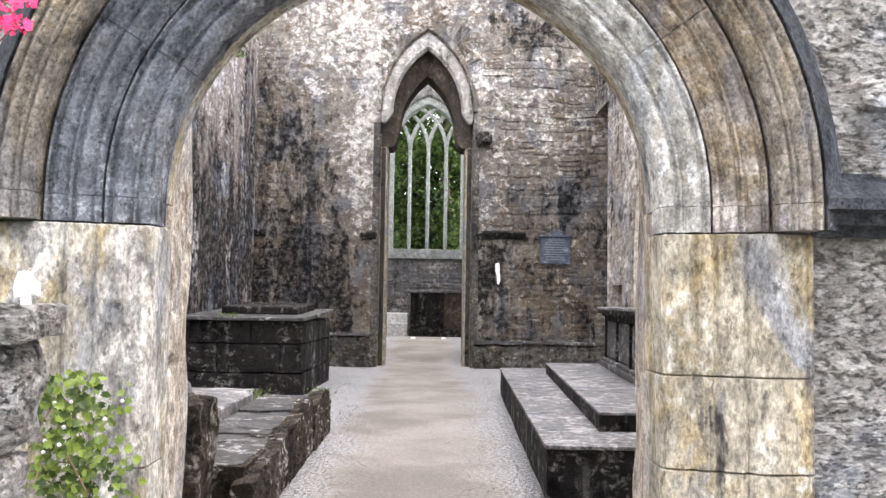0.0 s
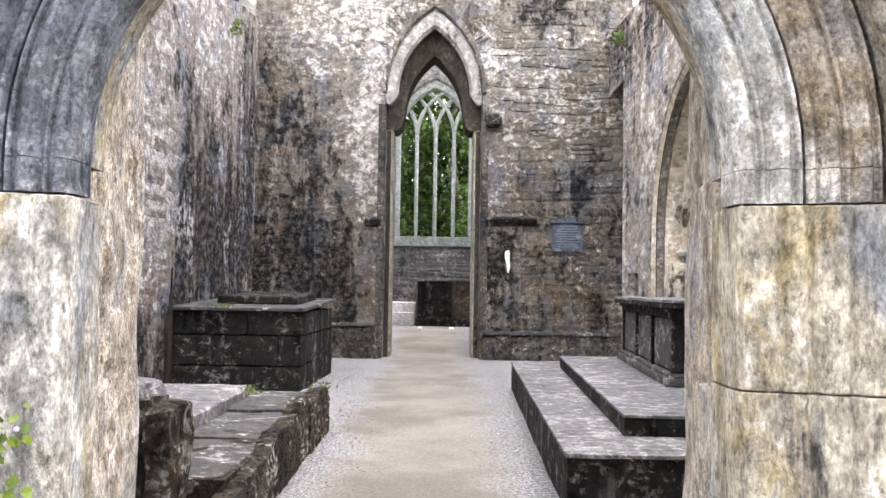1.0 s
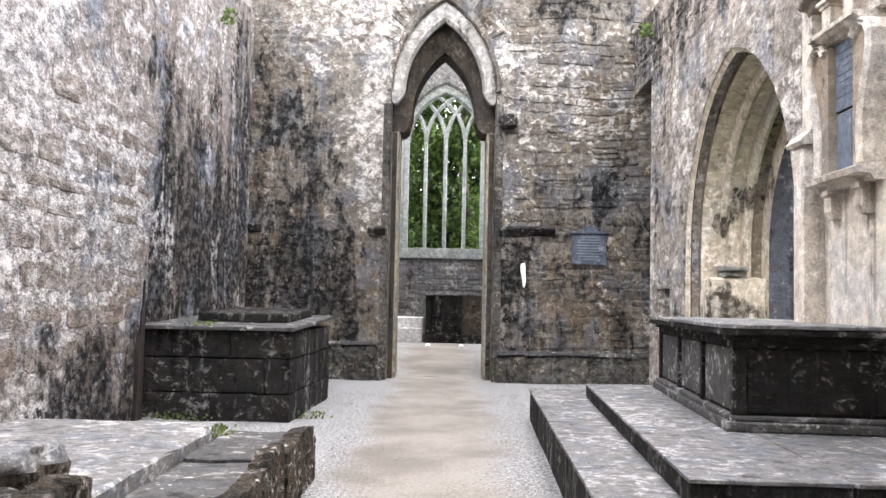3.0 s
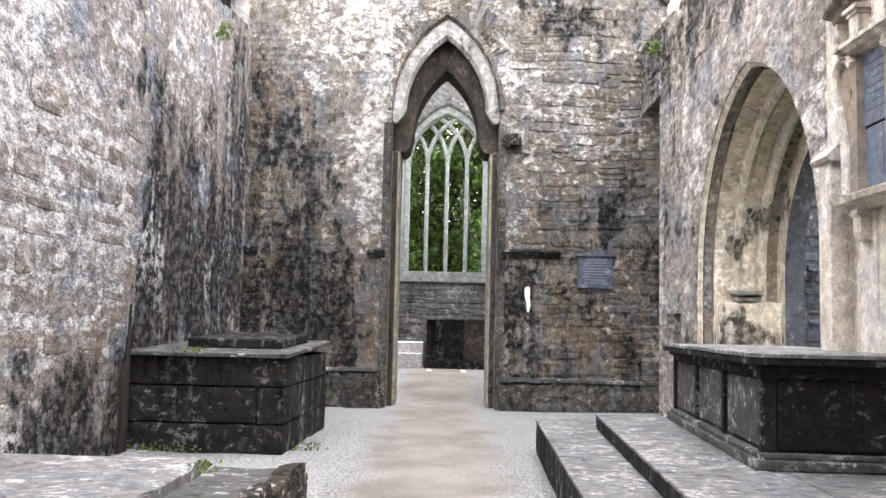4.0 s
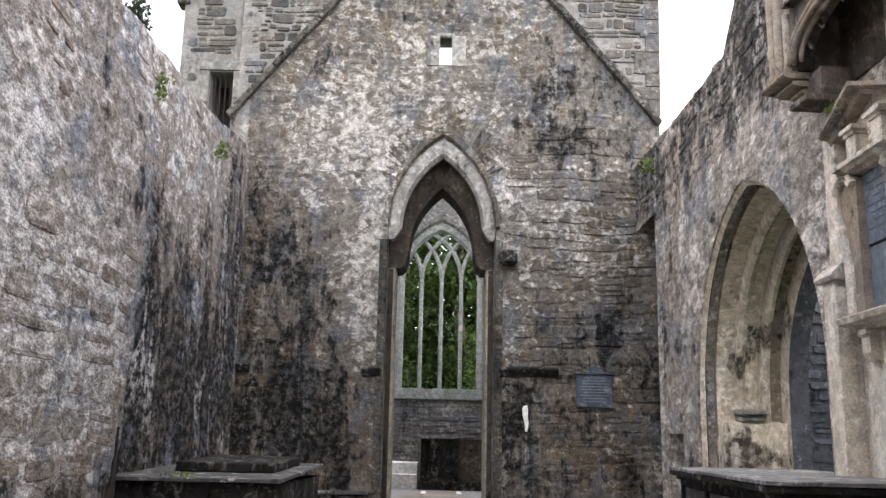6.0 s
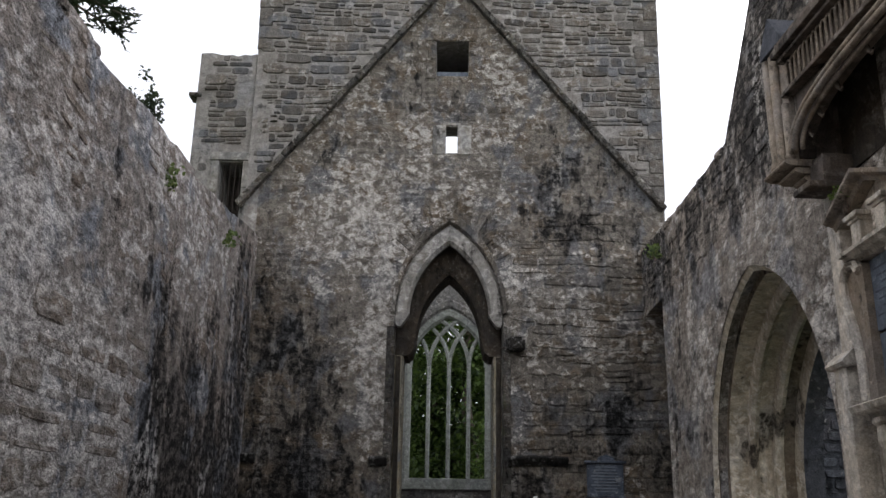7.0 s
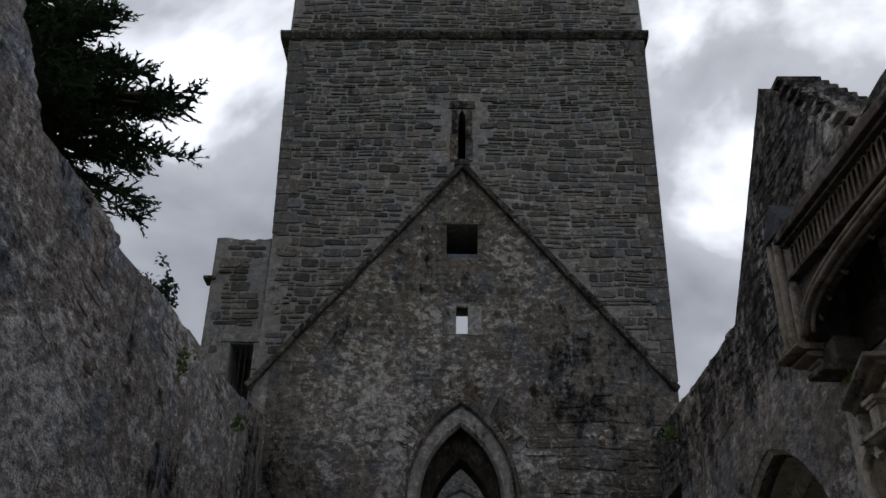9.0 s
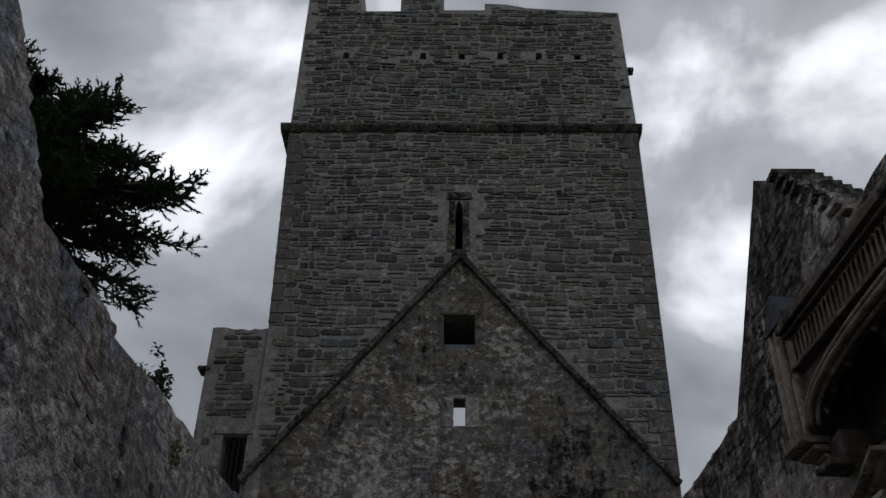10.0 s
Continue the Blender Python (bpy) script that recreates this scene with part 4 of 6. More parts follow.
plaque = empty("memorial_plaque", "blue-grey slate memorial plaque with worn inscription on the wall", "plaque")
tablet = one_block("tablet", (2.38, 3.0, YB - 0.07, YB - 0.015, 2.20, 2.72), M_PLAQUE, plaque, bevel=0.008)
bm = block(bmesh.new(), 2.34, 3.05, YB - 0.11, YB - 0.015, 2.725, 2.765, 0.008)
part("cornice", bm, M_PLAQUE, plaque)
part("crest", sweep([(2.56, 2.768), (2.86, 2.768), (2.83, 2.83), (2.76, 2.85), (2.71, 2.87), (2.66, 2.85), (2.59, 2.83)], [lambda a, b, y=y: (a, y, b) for y in (YB - 0.09, YB - 0.02)]), M_PLAQUE, plaque)
one_block("lower_rail", (2.36, 3.02, YB - 0.09, YB - 0.015, 2.165, 2.195), M_PLAQUE, plaque, bevel=0.006)
for i in range(9):
    w = rng.uniform(0.34, 0.5)
    one_block("inscription_bar", (2.69 - w / 2, 2.69 + w / 2, YB - 0.0735, YB - 0.068, 2.655 - 0.05 * i, 2.672 - 0.05 * i), M_LETTER, tablet, bevel=0)

bm = bmesh.new()
sp = [(1.47, 2.16), (1.53, 2.17), (1.55, 2.10), (1.545, 2.0), (1.56, 1.86), (1.535, 1.72), (1.50, 1.74), (1.49, 1.88), (1.46, 2.0), (1.45, 2.1)]
tagged(part("lime_splash", sweep(sp, [lambda a, b, y=y: (a, y, b) for y in (YB - 0.052, YB - 0.01)]), M_PAINT), "white splash of lime on the dark wall", "stain", kind="structure")


# ---------------- north wall ----------------
def edge_y(z):
    """Where the proud facing of the north wall ends."""
    return 12.3 + 0.28 * z + 0.1 * math.sin(z * 5)


def north_x(y, z):
    t = min(1, max(0, (y - edge_y(z)) / 0.14))
    return -3.4 - 0.13 * t + 0.025 * wob(y, z, 1.0, 1.1) + 0.012 * wob(y, z, 7.0, 4.0)


n_top = jag([(18.6, 6.72), (16.2, 6.42), (13.8, 6.12), (11.9, 6.03), (10.5, 5.86), (10.4, 6.02), (9.2, 5.98), (8.68, 5.93), (8.6, 6.05), (7.55, 6.95), (6.6, 7.5), (4.0, 7.6)], 0.22, 0.05, 2.0)
n_outline = [(4.0, 0.0), (18.6, 0.0)] + n_top
wall_north = tagged(plate("wall_north", n_outline, [], lambda u, v, d: (-3.56 - d, u, v), 0.9, M_NORTH), "lime-streaked north nave wall of flush rubble with a broken top", "wall", kind="structure")
# uneven facing
gv, gf, gi = [], [], {}
gy, gz = [4.0 + 0.12 * i for i in range(122)], [0.12 * i for i in range(64)]


def n_height(y):
    for (a, b), (c, d) in zip(n_top, n_top[1:]):
        if c <= y <= a:
            return b + (d - b) * (a - y) / max(1e-6, a - c)
    return 6.0


for i, y in enumerate(gy):
    top = n_height(y) - 0.01
    for j, z in enumerate(gz):
        zz = min(z, top)
        gi[i, j] = len(gv)
        gv.append((north_x(y, zz) if z <= top + 0.12 else -3.57, y, zz))
for i in range(len(gy) - 1):
    for j in range(len(gz) - 1):
        if gz[j] < max(n_height(gy[i]), n_height(gy[i + 1])):
            gf.append((gi[i, j], gi[i, j + 1], gi[i + 1, j + 1], gi[i + 1, j]))
mesh_object("facing", gv, gf, M_NMORTAR, wall_north, "uneven limewashed facing", smooth=True)
masonry(wall_north, lambda u, v, d: (north_x(u, v) + 0.003 - d, u, v), 6.4, 12.5, 0.7, 3.9, (0.30, 0.46), (0.42, 0.9), lambda u, v: v < 3.7 and u < edge_y(v) - 0.05 and wob(u, v, 3.3, 0.9) > -0.38,
        M_NORTH, lambda u, v: True, gap=0.035, bevel=0.03, depth=(0.001, 0.007), seed=21, wave=0.2)
masonry(wall_north, lambda u, v, d: (north_x(u, v) + 0.004 - d, u, v), 6.4, 18.4, 3.8, 6.3, (0.16, 0.32), (0.22, 0.6), lambda u, v: v < n_height(u) - 0.08 and wob(u, v, 3.3, 0.7) > 0.02,
        M_NORTH, lambda u, v: False, gap=0.03, bevel=0.04, depth=(0.001, 0.010), seed=22, wave=0.16)
for i in range(26):
    y = 8.8 + 0.37 * i
    z = n_height(y)
    one_block("coping_stone", (-3.95 + rng.uniform(-0.2, 0.1), (-3.42 if y < 12.2 else -3.56) + rng.uniform(-0.05, 0.04), y, y + rng.uniform(0.2, 0.34), z - 0.14, z + rng.uniform(0.0, 0.045)), M_NORTH, wall_north, bevel=0.03, rough=0.03, cuts=3)

# ---------------- south wall with the transept arch ----------------
XS, S_DEPTH = 3.5, 1.3


def on_south(u, v, d):
    return (XS + d + 0.0, u, v)


def skew_arch(cy, half, spring, apex, n=12):
    return [(cy + u, v) for u, v in pointed(half, spring, apex, n)]


s_top = jag([(18.6, 6.5), (16.5, 6.42), (14.8, 6.36), (13.42, 6.36), (11.32, 8.42)], 0.2, 0.035, 5.0)[:-1] + [(11.3, 8.47)]
steps_top = []
for i in range(8):
    y, z = 10.80 - 0.165 * i, 8.00 - 0.185 * i
    steps_top += [(y + 0.17, z + 0.04), (y, z + 0.02)]
s_top += [(11.02, 8.24)] + steps_top[1:] + [(9.45, 6.55)] + jag([(9.4, 6.52), (8.5, 6.55), (6.0, 6.6), (4.0, 6.6)], 0.25, 0.06, 9.0)
put_low = [(15.87, 0.66), (16.68, 0.66), (16.68, 1.72), (15.87, 1.72)]
s_outline = [(4.0, 0.0), (10.97, 0.0)] + [(10.97, 2.2)] + list(reversed(skew_arch(12.99, 2.03, 2.2, 4.60, 12)))[1:-1] + [(15.02, 2.2), (15.02, 0.0), (17.2, 0.0), (17.2, 5.3), (18.6, 5.36)] + s_top
wall_south = tagged(plate("wall_south", s_outline, [put_low], on_south, 0.55, M_SOUTH), "pale rendered south nave wall with a pointed transept arch", "wall", kind="structure")
masonry(wall_south, lambda u, v, d: (XS + d, u, v), 9.0, 18.5, 4.6, 8.4, (0.14, 0.3), (0.2, 0.5), lambda u, v: inside(s_outline, u, v) and inside(s_outline, u, v + 0.12) and v > 5.2 + 0.5 * wob(u, v, 2, 0.8), M_SOUTH,
        lambda u, v: False, gap=0.02, bevel=0.02, depth=(0.004, 0.02), seed=31)
# hollow behind the low hole and the recess by the tower
one_block("hole_back", (XS + 0.42, XS + 0.55, 15.8, 16.75, 0.6, 1.8), M_CANOPY, wall_south, "dark back of a wall cupboard", bevel=0)
one_block("recess_back", (3.98, 4.4, 17.1, 18.62, 0.0, 5.6), M_EAST, wall_south, "dark stone back of the corner recess", bevel=0)
one_block("lintel", (3.497, 3.98, 17.12, 18.59, 5.285, 5.40), M_EAST, wall_south, "flat stone lintel over the recess", bevel=0.02)
for i in range(34):
    t = i / 34
    y = 18.4 - 9.9 * t
    zs = [b for (a, b), (c, d) in zip(s_top, s_top[1:]) if c <= y <= a]
    if zs and not 9.4 < y < 13.5:
        one_block("coping_stone", (XS - rng.uniform(-0.02, 0.05), XS + 0.45, y - rng.uniform(0.1, 0.2), y + 0.14, zs[0] - 0.12, zs[0] + rng.uniform(-0.02, 0.03)), M_SOUTH, wall_south, bevel=0.03, rough=0.03, cuts=3)
for i in range(9):
    y, z = 10.97 - 0.165 * i, 8.21 - 0.186 * i
    one_block("stepped_stone", (XS + 0.006, XS + 0.5, y - 0.22, y + 0.16, z - 0.07, z), M_SOUTH, wall_south, "thin projecting stone of the stepped gable edge", bevel=0.012)

# the orders of the transept arch, stepping inwards
transept_arch = empty("transept_arch", "deep pointed stone arch of several plain orders", "arch", kind="structure")


def reveal(name, c0, c1, x0, x1, material, label=""):
    """A splayed order between two arches of equally many points."""
    bm = bmesh.new()
    for p, q, x, y in zip(c0, c0[1:], c1, c1[1:]):
        a, b = bm.verts.new((x0, *p)), bm.verts.new((x0, *q))
        c, d = bm.verts.new((x1, *y)), bm.verts.new((x1, *x))
        bm.faces.new((a, b, c, d))
    bmesh.ops.remove_doubles(bm, verts=bm.verts[:], dist=1e-5)
    return part(name, bm, material, transept_arch, label)


def order(cy, half, spring, apex):
    return [(cy + half, 0.0)] + skew_arch(cy, half, spring, apex, 14) + [(cy - half, 0.0)]


arch_steps = ((0.005, 0.0), (0.07, 0.05), (0.10, 0.0), (0.20, 0.0), (0.21, 0.07), (0.44, 0.075), (0.45, 0.17), (0.50, 0.20), (0.56, 0.17), (0.565, 0.12), (0.74, 0.13), (0.75, 0.24), (0.80, 0.27), (0.86, 0.24), (0.865, 0.17), (1.02, 0.19), (1.065, 0.355))
rings_o = [order(12.99 - 0.055 * e, 2.035 - e, 2.2, 4.61 - 1.42 * e) for dx, e in arch_steps]
# Hollows (k 1 to 3 and 14) take the darkened copy of the stone.
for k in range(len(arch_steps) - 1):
    reveal("arch_order", rings_o[k], rings_o[k + 1], XS + arch_steps[k][0], XS + arch_steps[k + 1][0], M_HOLLOW if k in (1, 2, 3, 14) else M_REVEAL, "hollow of the arch, black crust and shade in its colour" if k in (1, 2, 3, 14) else "plain stone order of the arch")
# joints standing proud between arch stones, and the impost on the respond
one_block("impost_stone", (XS + 0.40, XS + 0.80, 14.60, 14.95, 1.95, 2.03), M_DRESS, transept_arch, "worn moulded impost", bevel=0.03, rough=0.008, cuts=3)
one_block("impost_stone", (XS + 0.43, XS + 0.77, 14.66, 14.95, 1.87, 1.945), M_DRESS, transept_arch, "worn moulded impost", bevel=0.02, rough=0.008, cuts=3)
one_block("respond_base", (XS + 0.20, XS + 1.05, 14.68, 15.02, 0.0, 1.865), M_REVEAL, transept_arch, "plain base of the respond with dark moss", bevel=0.03, rough=0.015, cuts=6)
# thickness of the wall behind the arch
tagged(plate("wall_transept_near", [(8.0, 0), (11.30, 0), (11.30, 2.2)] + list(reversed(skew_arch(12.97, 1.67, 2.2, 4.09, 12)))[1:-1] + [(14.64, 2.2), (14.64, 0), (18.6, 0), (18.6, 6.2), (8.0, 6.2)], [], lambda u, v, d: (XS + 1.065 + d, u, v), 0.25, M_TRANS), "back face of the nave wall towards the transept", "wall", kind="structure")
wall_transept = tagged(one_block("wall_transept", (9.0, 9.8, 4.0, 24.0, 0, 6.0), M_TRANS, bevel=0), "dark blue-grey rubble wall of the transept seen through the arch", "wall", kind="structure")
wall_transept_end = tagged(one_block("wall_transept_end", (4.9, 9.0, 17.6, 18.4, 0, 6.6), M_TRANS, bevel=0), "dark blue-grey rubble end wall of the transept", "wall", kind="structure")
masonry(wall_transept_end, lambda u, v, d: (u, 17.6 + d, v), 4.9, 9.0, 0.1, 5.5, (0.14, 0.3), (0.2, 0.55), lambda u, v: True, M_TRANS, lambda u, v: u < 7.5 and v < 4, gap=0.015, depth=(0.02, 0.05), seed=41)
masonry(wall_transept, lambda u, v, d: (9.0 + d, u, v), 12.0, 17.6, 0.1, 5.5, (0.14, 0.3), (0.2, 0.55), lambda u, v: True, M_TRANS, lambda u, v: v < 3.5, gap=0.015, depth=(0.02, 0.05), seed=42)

# ---------------- west wall and its moulded doorway ----------------
CZ = 1.72


def on_west(u, v, d):
    return (u, 2.90 + d, v)


w_front = [(1.2, 0.0), (1.2, CZ)] + arc(0, CZ, 1.2, 0, 180, 24)[1:-1] + [(-1.2, CZ), (-1.2, 0.0)]
wall_west = tagged(plate("wall_west", [(-5.2, 0), (-1.2, 0)] + list(reversed(w_front[1:-1])) + [(1.2, 0), (5.2, 0), (5.2, 6.2), (0, 8.6), (-5.2, 6.2)], [], on_west, 0.32, M_RUBBLE), "slurried rubble west front round the moulded doorway", "wall", kind="structure")
EMB_A = [(0.857, -0.04), (0.857, 3.25)] + [(0.857 * math.cos(a), 3.25 + 0.45 * math.sin(a)) for a in np.linspace(0.15, math.pi - 0.15, 13)] + [(-0.857, 3.25), (-0.857, -0.04)]
EMB_B = [(0.99, -0.04), (0.99, 3.35)] + [(0.99 * math.cos(a), 3.35 + 0.5 * math.sin(a)) for a in np.linspace(0.15, math.pi - 0.15, 13)] + [(-0.99, 3.35), (-0.99, -0.04)]
tagged(plate("wall_west_inner", [(-5.2, -0.1), (5.2, -0.1), (5.2, 6.2), (-5.2, 6.2)], [[(u * 1.03, v) for u, v in EMB_A]], lambda u, v, d: (u, 3.225 + d, v), 0.8, M_RUBBLE, holes_back=[[(u * 1.04, v) for u, v in EMB_B]]), "inner leaf of the west wall with a tall splayed embrasure", "wall", kind="structure")


def keep_west(u, v):
    return math.hypot(u, max(0, v - CZ)) > 1.44 and abs(u) < 2.9 and v < 3.4


masonry(wall_west, on_west, -2.6, 2.8, 0.0, 3.4, (0.10, 0.24), (0.18, 0.5), keep_west, M_RUBBLE, lambda u, v: u > 0 and v < 2.6, gap=0.008, bevel=0.02, depth=(0.01, 0.05), seed=51, wave=0.1)

west_door = empty("moulded_doorway", "round-headed doorway of fluted stone orders with a hood mould", "doorway", kind="structure")
# profile: distance from the axis, place through the wall
def fluted(r0, y0, r1, y1, rolls):
    """Rolls side by side between two points of a splay, with a small fillet between each pair."""
    out, total, at = [], sum(rolls), 0.0
    for w in rolls:
        for k in range(7):
            t = (at + w * (0.08 + 0.84 * k / 6)) / total
            bulge = 0.55 * w / total * math.hypot(r1 - r0, y1 - y0) * math.sin(math.pi * k / 6) ** 0.8
            out.append((r0 + (r1 - r0) * t, y0 + (y1 - y0) * t - bulge))
        at += w
    return out


roll_prof = [(0.84, 3.12), (0.84, 3.02)] + fluted(0.842, 3.005, 0.998, 2.965, (0.8, 0.35, 1.0, 0.35)) + [(1.0, 2.98), (1.0, 3.12)]
outer_prof = [(1.004, 3.12), (1.004, 2.965)] + fluted(1.006, 2.962, 1.166, 2.90, (0.4, 1.0, 0.35, 0.9, 0.3)) + [(1.17, 2.91), (1.17, 3.12)]
hood_face = [(1.178, 3.0), (1.178, 2.84)] + fluted(1.18, 2.835, 1.294, 2.785, (0.7, 0.4, 0.9, 0.6)) + [(1.297, 2.79), (1.297, 3.0)]
hood_back = [(1.299, 3.0), (1.299, 2.772), (1.385, 2.855), (1.40, 2.90), (1.40, 3.0)]
jamb_prof = [(0.84, 3.2), (0.84, 3.0), (0.852, 2.975), (0.86, 2.972), (0.905, 2.955), (0.928, 2.962), (0.95, 2.943), (0.99, 2.930), (1.012, 2.941), (1.03, 2.918), (1.08, 2.900), (1.10, 2.911), (1.12, 2.886), (1.17, 2.878), (1.30, 2.884), (1.30, 3.2)]


def at_angle(a):
    ca, sa = math.cos(a), math.sin(a)
    return lambda r, y: (r * ca, y, CZ + r * sa)


def arch_piece(name, prof, a0, a1, material, label=""):
    n = max(3, int(abs(a1 - a0) / 5))
    part(name, sweep(prof, [at_angle(radians(a0 + 0.08 + (a1 - a0 - 0.16) * i / n)) for i in range(n + 1)]), material, west_door, label)


for a0, a1 in ((0, 34), (34, 63), (63, 90), (90, 121), (121, 150), (150, 180)):
    arch_piece("voussoir", roll_prof, a0, a1, M_ARCHPALE if a0 < 100 else M_ARCH, "pale inner roll stone" if a0 < 100 else "blue-grey inner roll stone")
    arch_piece("voussoir", outer_prof, a0, a1, M_ARCHBROWN if a0 < 100 else M_ARCH, "fluted brown arch stone" if a0 < 100 else "fluted blue-grey arch stone")
for a0, a1 in ((0, 41), (41, 88), (88, 131), (131, 180)):
    arch_piece("hood_stone", hood_face, a0, a1, M_HOOD, "fluted brown hood mould stone")
    arch_piece("hood_weathering", hood_back, a0, a1, M_HOODTOP, "dark sloping top of the hood mould")
for s in (-1, 1):
    for nm, prof, mt in (("springer", roll_prof, M_ARCHPALE if s > 0 else M_ARCH), ("springer", outer_prof, M_ARCHBROWN if s > 0 else M_ARCH), ("hood_springer", hood_face, M_HOOD), ("hood_springer", hood_back, M_HOODTOP)):
        part(nm, sweep([(a * s, b) for a, b in prof], [lambda a, b, z=z: (a, b, z) for z in (1.635, CZ - 0.001)]), mt, west_door)
    # the stop, turned outwards
    stop = [(3.0, 1.62), (2.86, 1.62), (2.85, 1.645), (2.81, 1.655), (2.80, 1.69), (2.77, 1.70), (2.77, 1.735), (2.80, 1.745), (2.90, 1.83), (3.0, 1.83)]
    part("hood_stop", sweep(stop, [lambda a, b, u=u: (u, a, b) for u in (s * 1.30, s * 1.62)]), M_HOODTOP, west_door, "turned stop of the hood mould")
    joints = (0.0, 0.30, 0.86, 1.165, 1.63) if s > 0 else (0.0, 0.24, 0.84, 1.63)
    for z0, z1 in zip(joints, joints[1:]):
        part("jamb_block", sweep([(a * s, b) for a, b in jamb_prof], [lambda a, b, z=z, e=e: (a + s * e * 0.004, b + e * 0.006, z) for z, e in ((z0 + 0.0016, 1), (z0 + 0.006, 0), (z1 - 0.006, 0), (z1 - 0.0016, 1))]), M_DOOR, west_door, "fluted sandy jamb stone")
# the splayed reveal behind the mouldings
rv, rf = [], []
ring_a, ring_b = EMB_A, EMB_B
fine_a, fine_b = [], []
for (p, q, c, d) in zip(ring_a, ring_a[1:], ring_b, ring_b[1:]):
    k = max(1, int(math.hypot(q[0] - p[0], q[1] - p[1]) / 0.06))
    for i in range(k):
        t = i / k
        fine_a.append((p[0] + (q[0] - p[0]) * t, p[1] + (q[1] - p[1]) * t))
        fine_b.append((c[0] + (d[0] - c[0]) * t, c[1] + (d[1] - c[1]) * t))
fine_a.append(ring_a[-1])
fine_b.append(ring_b[-1])
NS = 18
for a, b in zip(fine_a, fine_b):
    for i in range(NS + 1):
        t = i / NS
        u, v = a[0] + (b[0] - a[0]) * t, a[1] + (b[1] - a[1]) * t
        k = 1 + 0.022 * wob(u * 2, t * 3, v * 2, 1.6) * min(1, t * 6) + (0.02 if i == NS else 0)
        rv.append((u * k, 3.0 + 1.03 * t, v))
m = len(fine_a)
for i in range(m - 1):
    for j in range(NS):
        a = i * (NS + 1) + j
        rf.append((a, a + 1, a + NS + 2, a + NS + 1))
mesh_object("splayed_reveal", rv, rf, M_JAMB_IN, west_door, "patched rubble reveal with smears of mortar", smooth=True)
bm = bmesh.new()
prev = None
for i in range(37):
    a = math.pi * i / 36
    cur = [bm.verts.new((r * math.cos(a), y, CZ + r * math.sin(a))) for r, y in ((0.846, 3.05), (0.85, 3.24), (1.2, 3.24), (1.2, 3.1))]
    if prev:
        for k in range(4):
            bm.faces.new((prev[k], prev[(k + 1) % 4], cur[(k + 1) % 4], cur[k]))
    prev = cur
part("arch_soffit", bm, M_DOOR, west_door, "plain soffit of the door arch")
for s in (-1, 1):
    for z0, z1, y0, y1 in ((0.0, 0.55, 3.12, 3.75), (0.58, 0.85, 3.3, 3.8), (0.88, 1.12, 3.22, 3.7), (1.15, 1.34, 3.42, 3.86), (0.58, 0.86, 3.05, 3.27), (1.42, 1.75, 3.3, 3.75)):
        xa, xb = 0.853 + 0.133 * (y0 - 3.0) - 0.002, 0.853 + 0.133 * (y1 - 3.0) - 0.002
        b0 = block(bmesh.new(), -0.004, 0.06, 0, y1 - y0, z0, z1, 0.012, 0.012, None, 7)
        bmesh.ops.transform(b0, matrix=Matrix.Translation((s * xa, y0, 0)) @ Matrix.Rotation(-s * math.atan2(xb - xa, y1 - y0), 4, "Z") @ Matrix.Diagonal((s, 1, 1, 1)), verts=b0.verts[:])
        part("reveal_stone", b0, M_JAMB_IN, west_door, "pitted block in the reveal")

# Unseen wall added behind the camera; it cuts sky light on the west front.
tagged(one_block("wall_forecourt", (-9, 9, -4.6, -4.0, 0, 5.5), M_RUBBLE, bevel=0), "plain unseen wall added behind the camera to cut west sky light", "wall", kind="structure")
# ---------------- foreground pier with plants ----------------
pier = empty("stone_pier", "low rough stone pier with a projecting flat ledge", "pier", kind="structure")
one_block("ledge", (-1.75, -0.815, 1.95, 2.27, 1.29, 1.375), M_RUBBLE, pier, "lichened ledge slab", bevel=0.02, rough=0.025, cuts=9)
for z0, z1, e in ((-0.05, 0.45, 0.0), (0.46, 0.78, 0.02), (0.79, 1.02, -0.01), (1.03, 1.285, 0.015)):
    one_block("pier_stone", (-1.7, -0.875 + e, 1.99, 2.26, z0, z1), M_RUBBLE, pier, bevel=0.02, rough=0.03, cuts=7)
chip = tagged(one_block("quartz_stone", (-0.90, -0.845, 2.10, 2.16, 1.372, 1.45), M_WHITE, bevel=0.022, rough=0.02, cuts=2), "small white angular quartz stone on the ledge", "stone")


def leaf_quad(V, F, p, d, up, l, w):
    """A leaf with five lobes' outline, folded along its middle."""
    d, side = d.normalized(), d.cross(up).normalized()
    nrm = side.cross(d).normalized()
    k = len(V)
    for a, b, c in ((0, 0, 0), (0.12, 0.5, 0.1), (0.45, 0.34, 0.06), (0.62, 0.52, 0.1), (1, 0, -0.05), (0.62, -0.52, 0.1), (0.45, -0.34, 0.06), (0.12, -0.5, 0.1)):
        V.append(p + d * l * a + side * w * b + nrm * l * c)
    F += [(k, k + 1, k + 2, k + 3, k + 4), (k, k + 4, k + 5, k + 6, k + 7)]


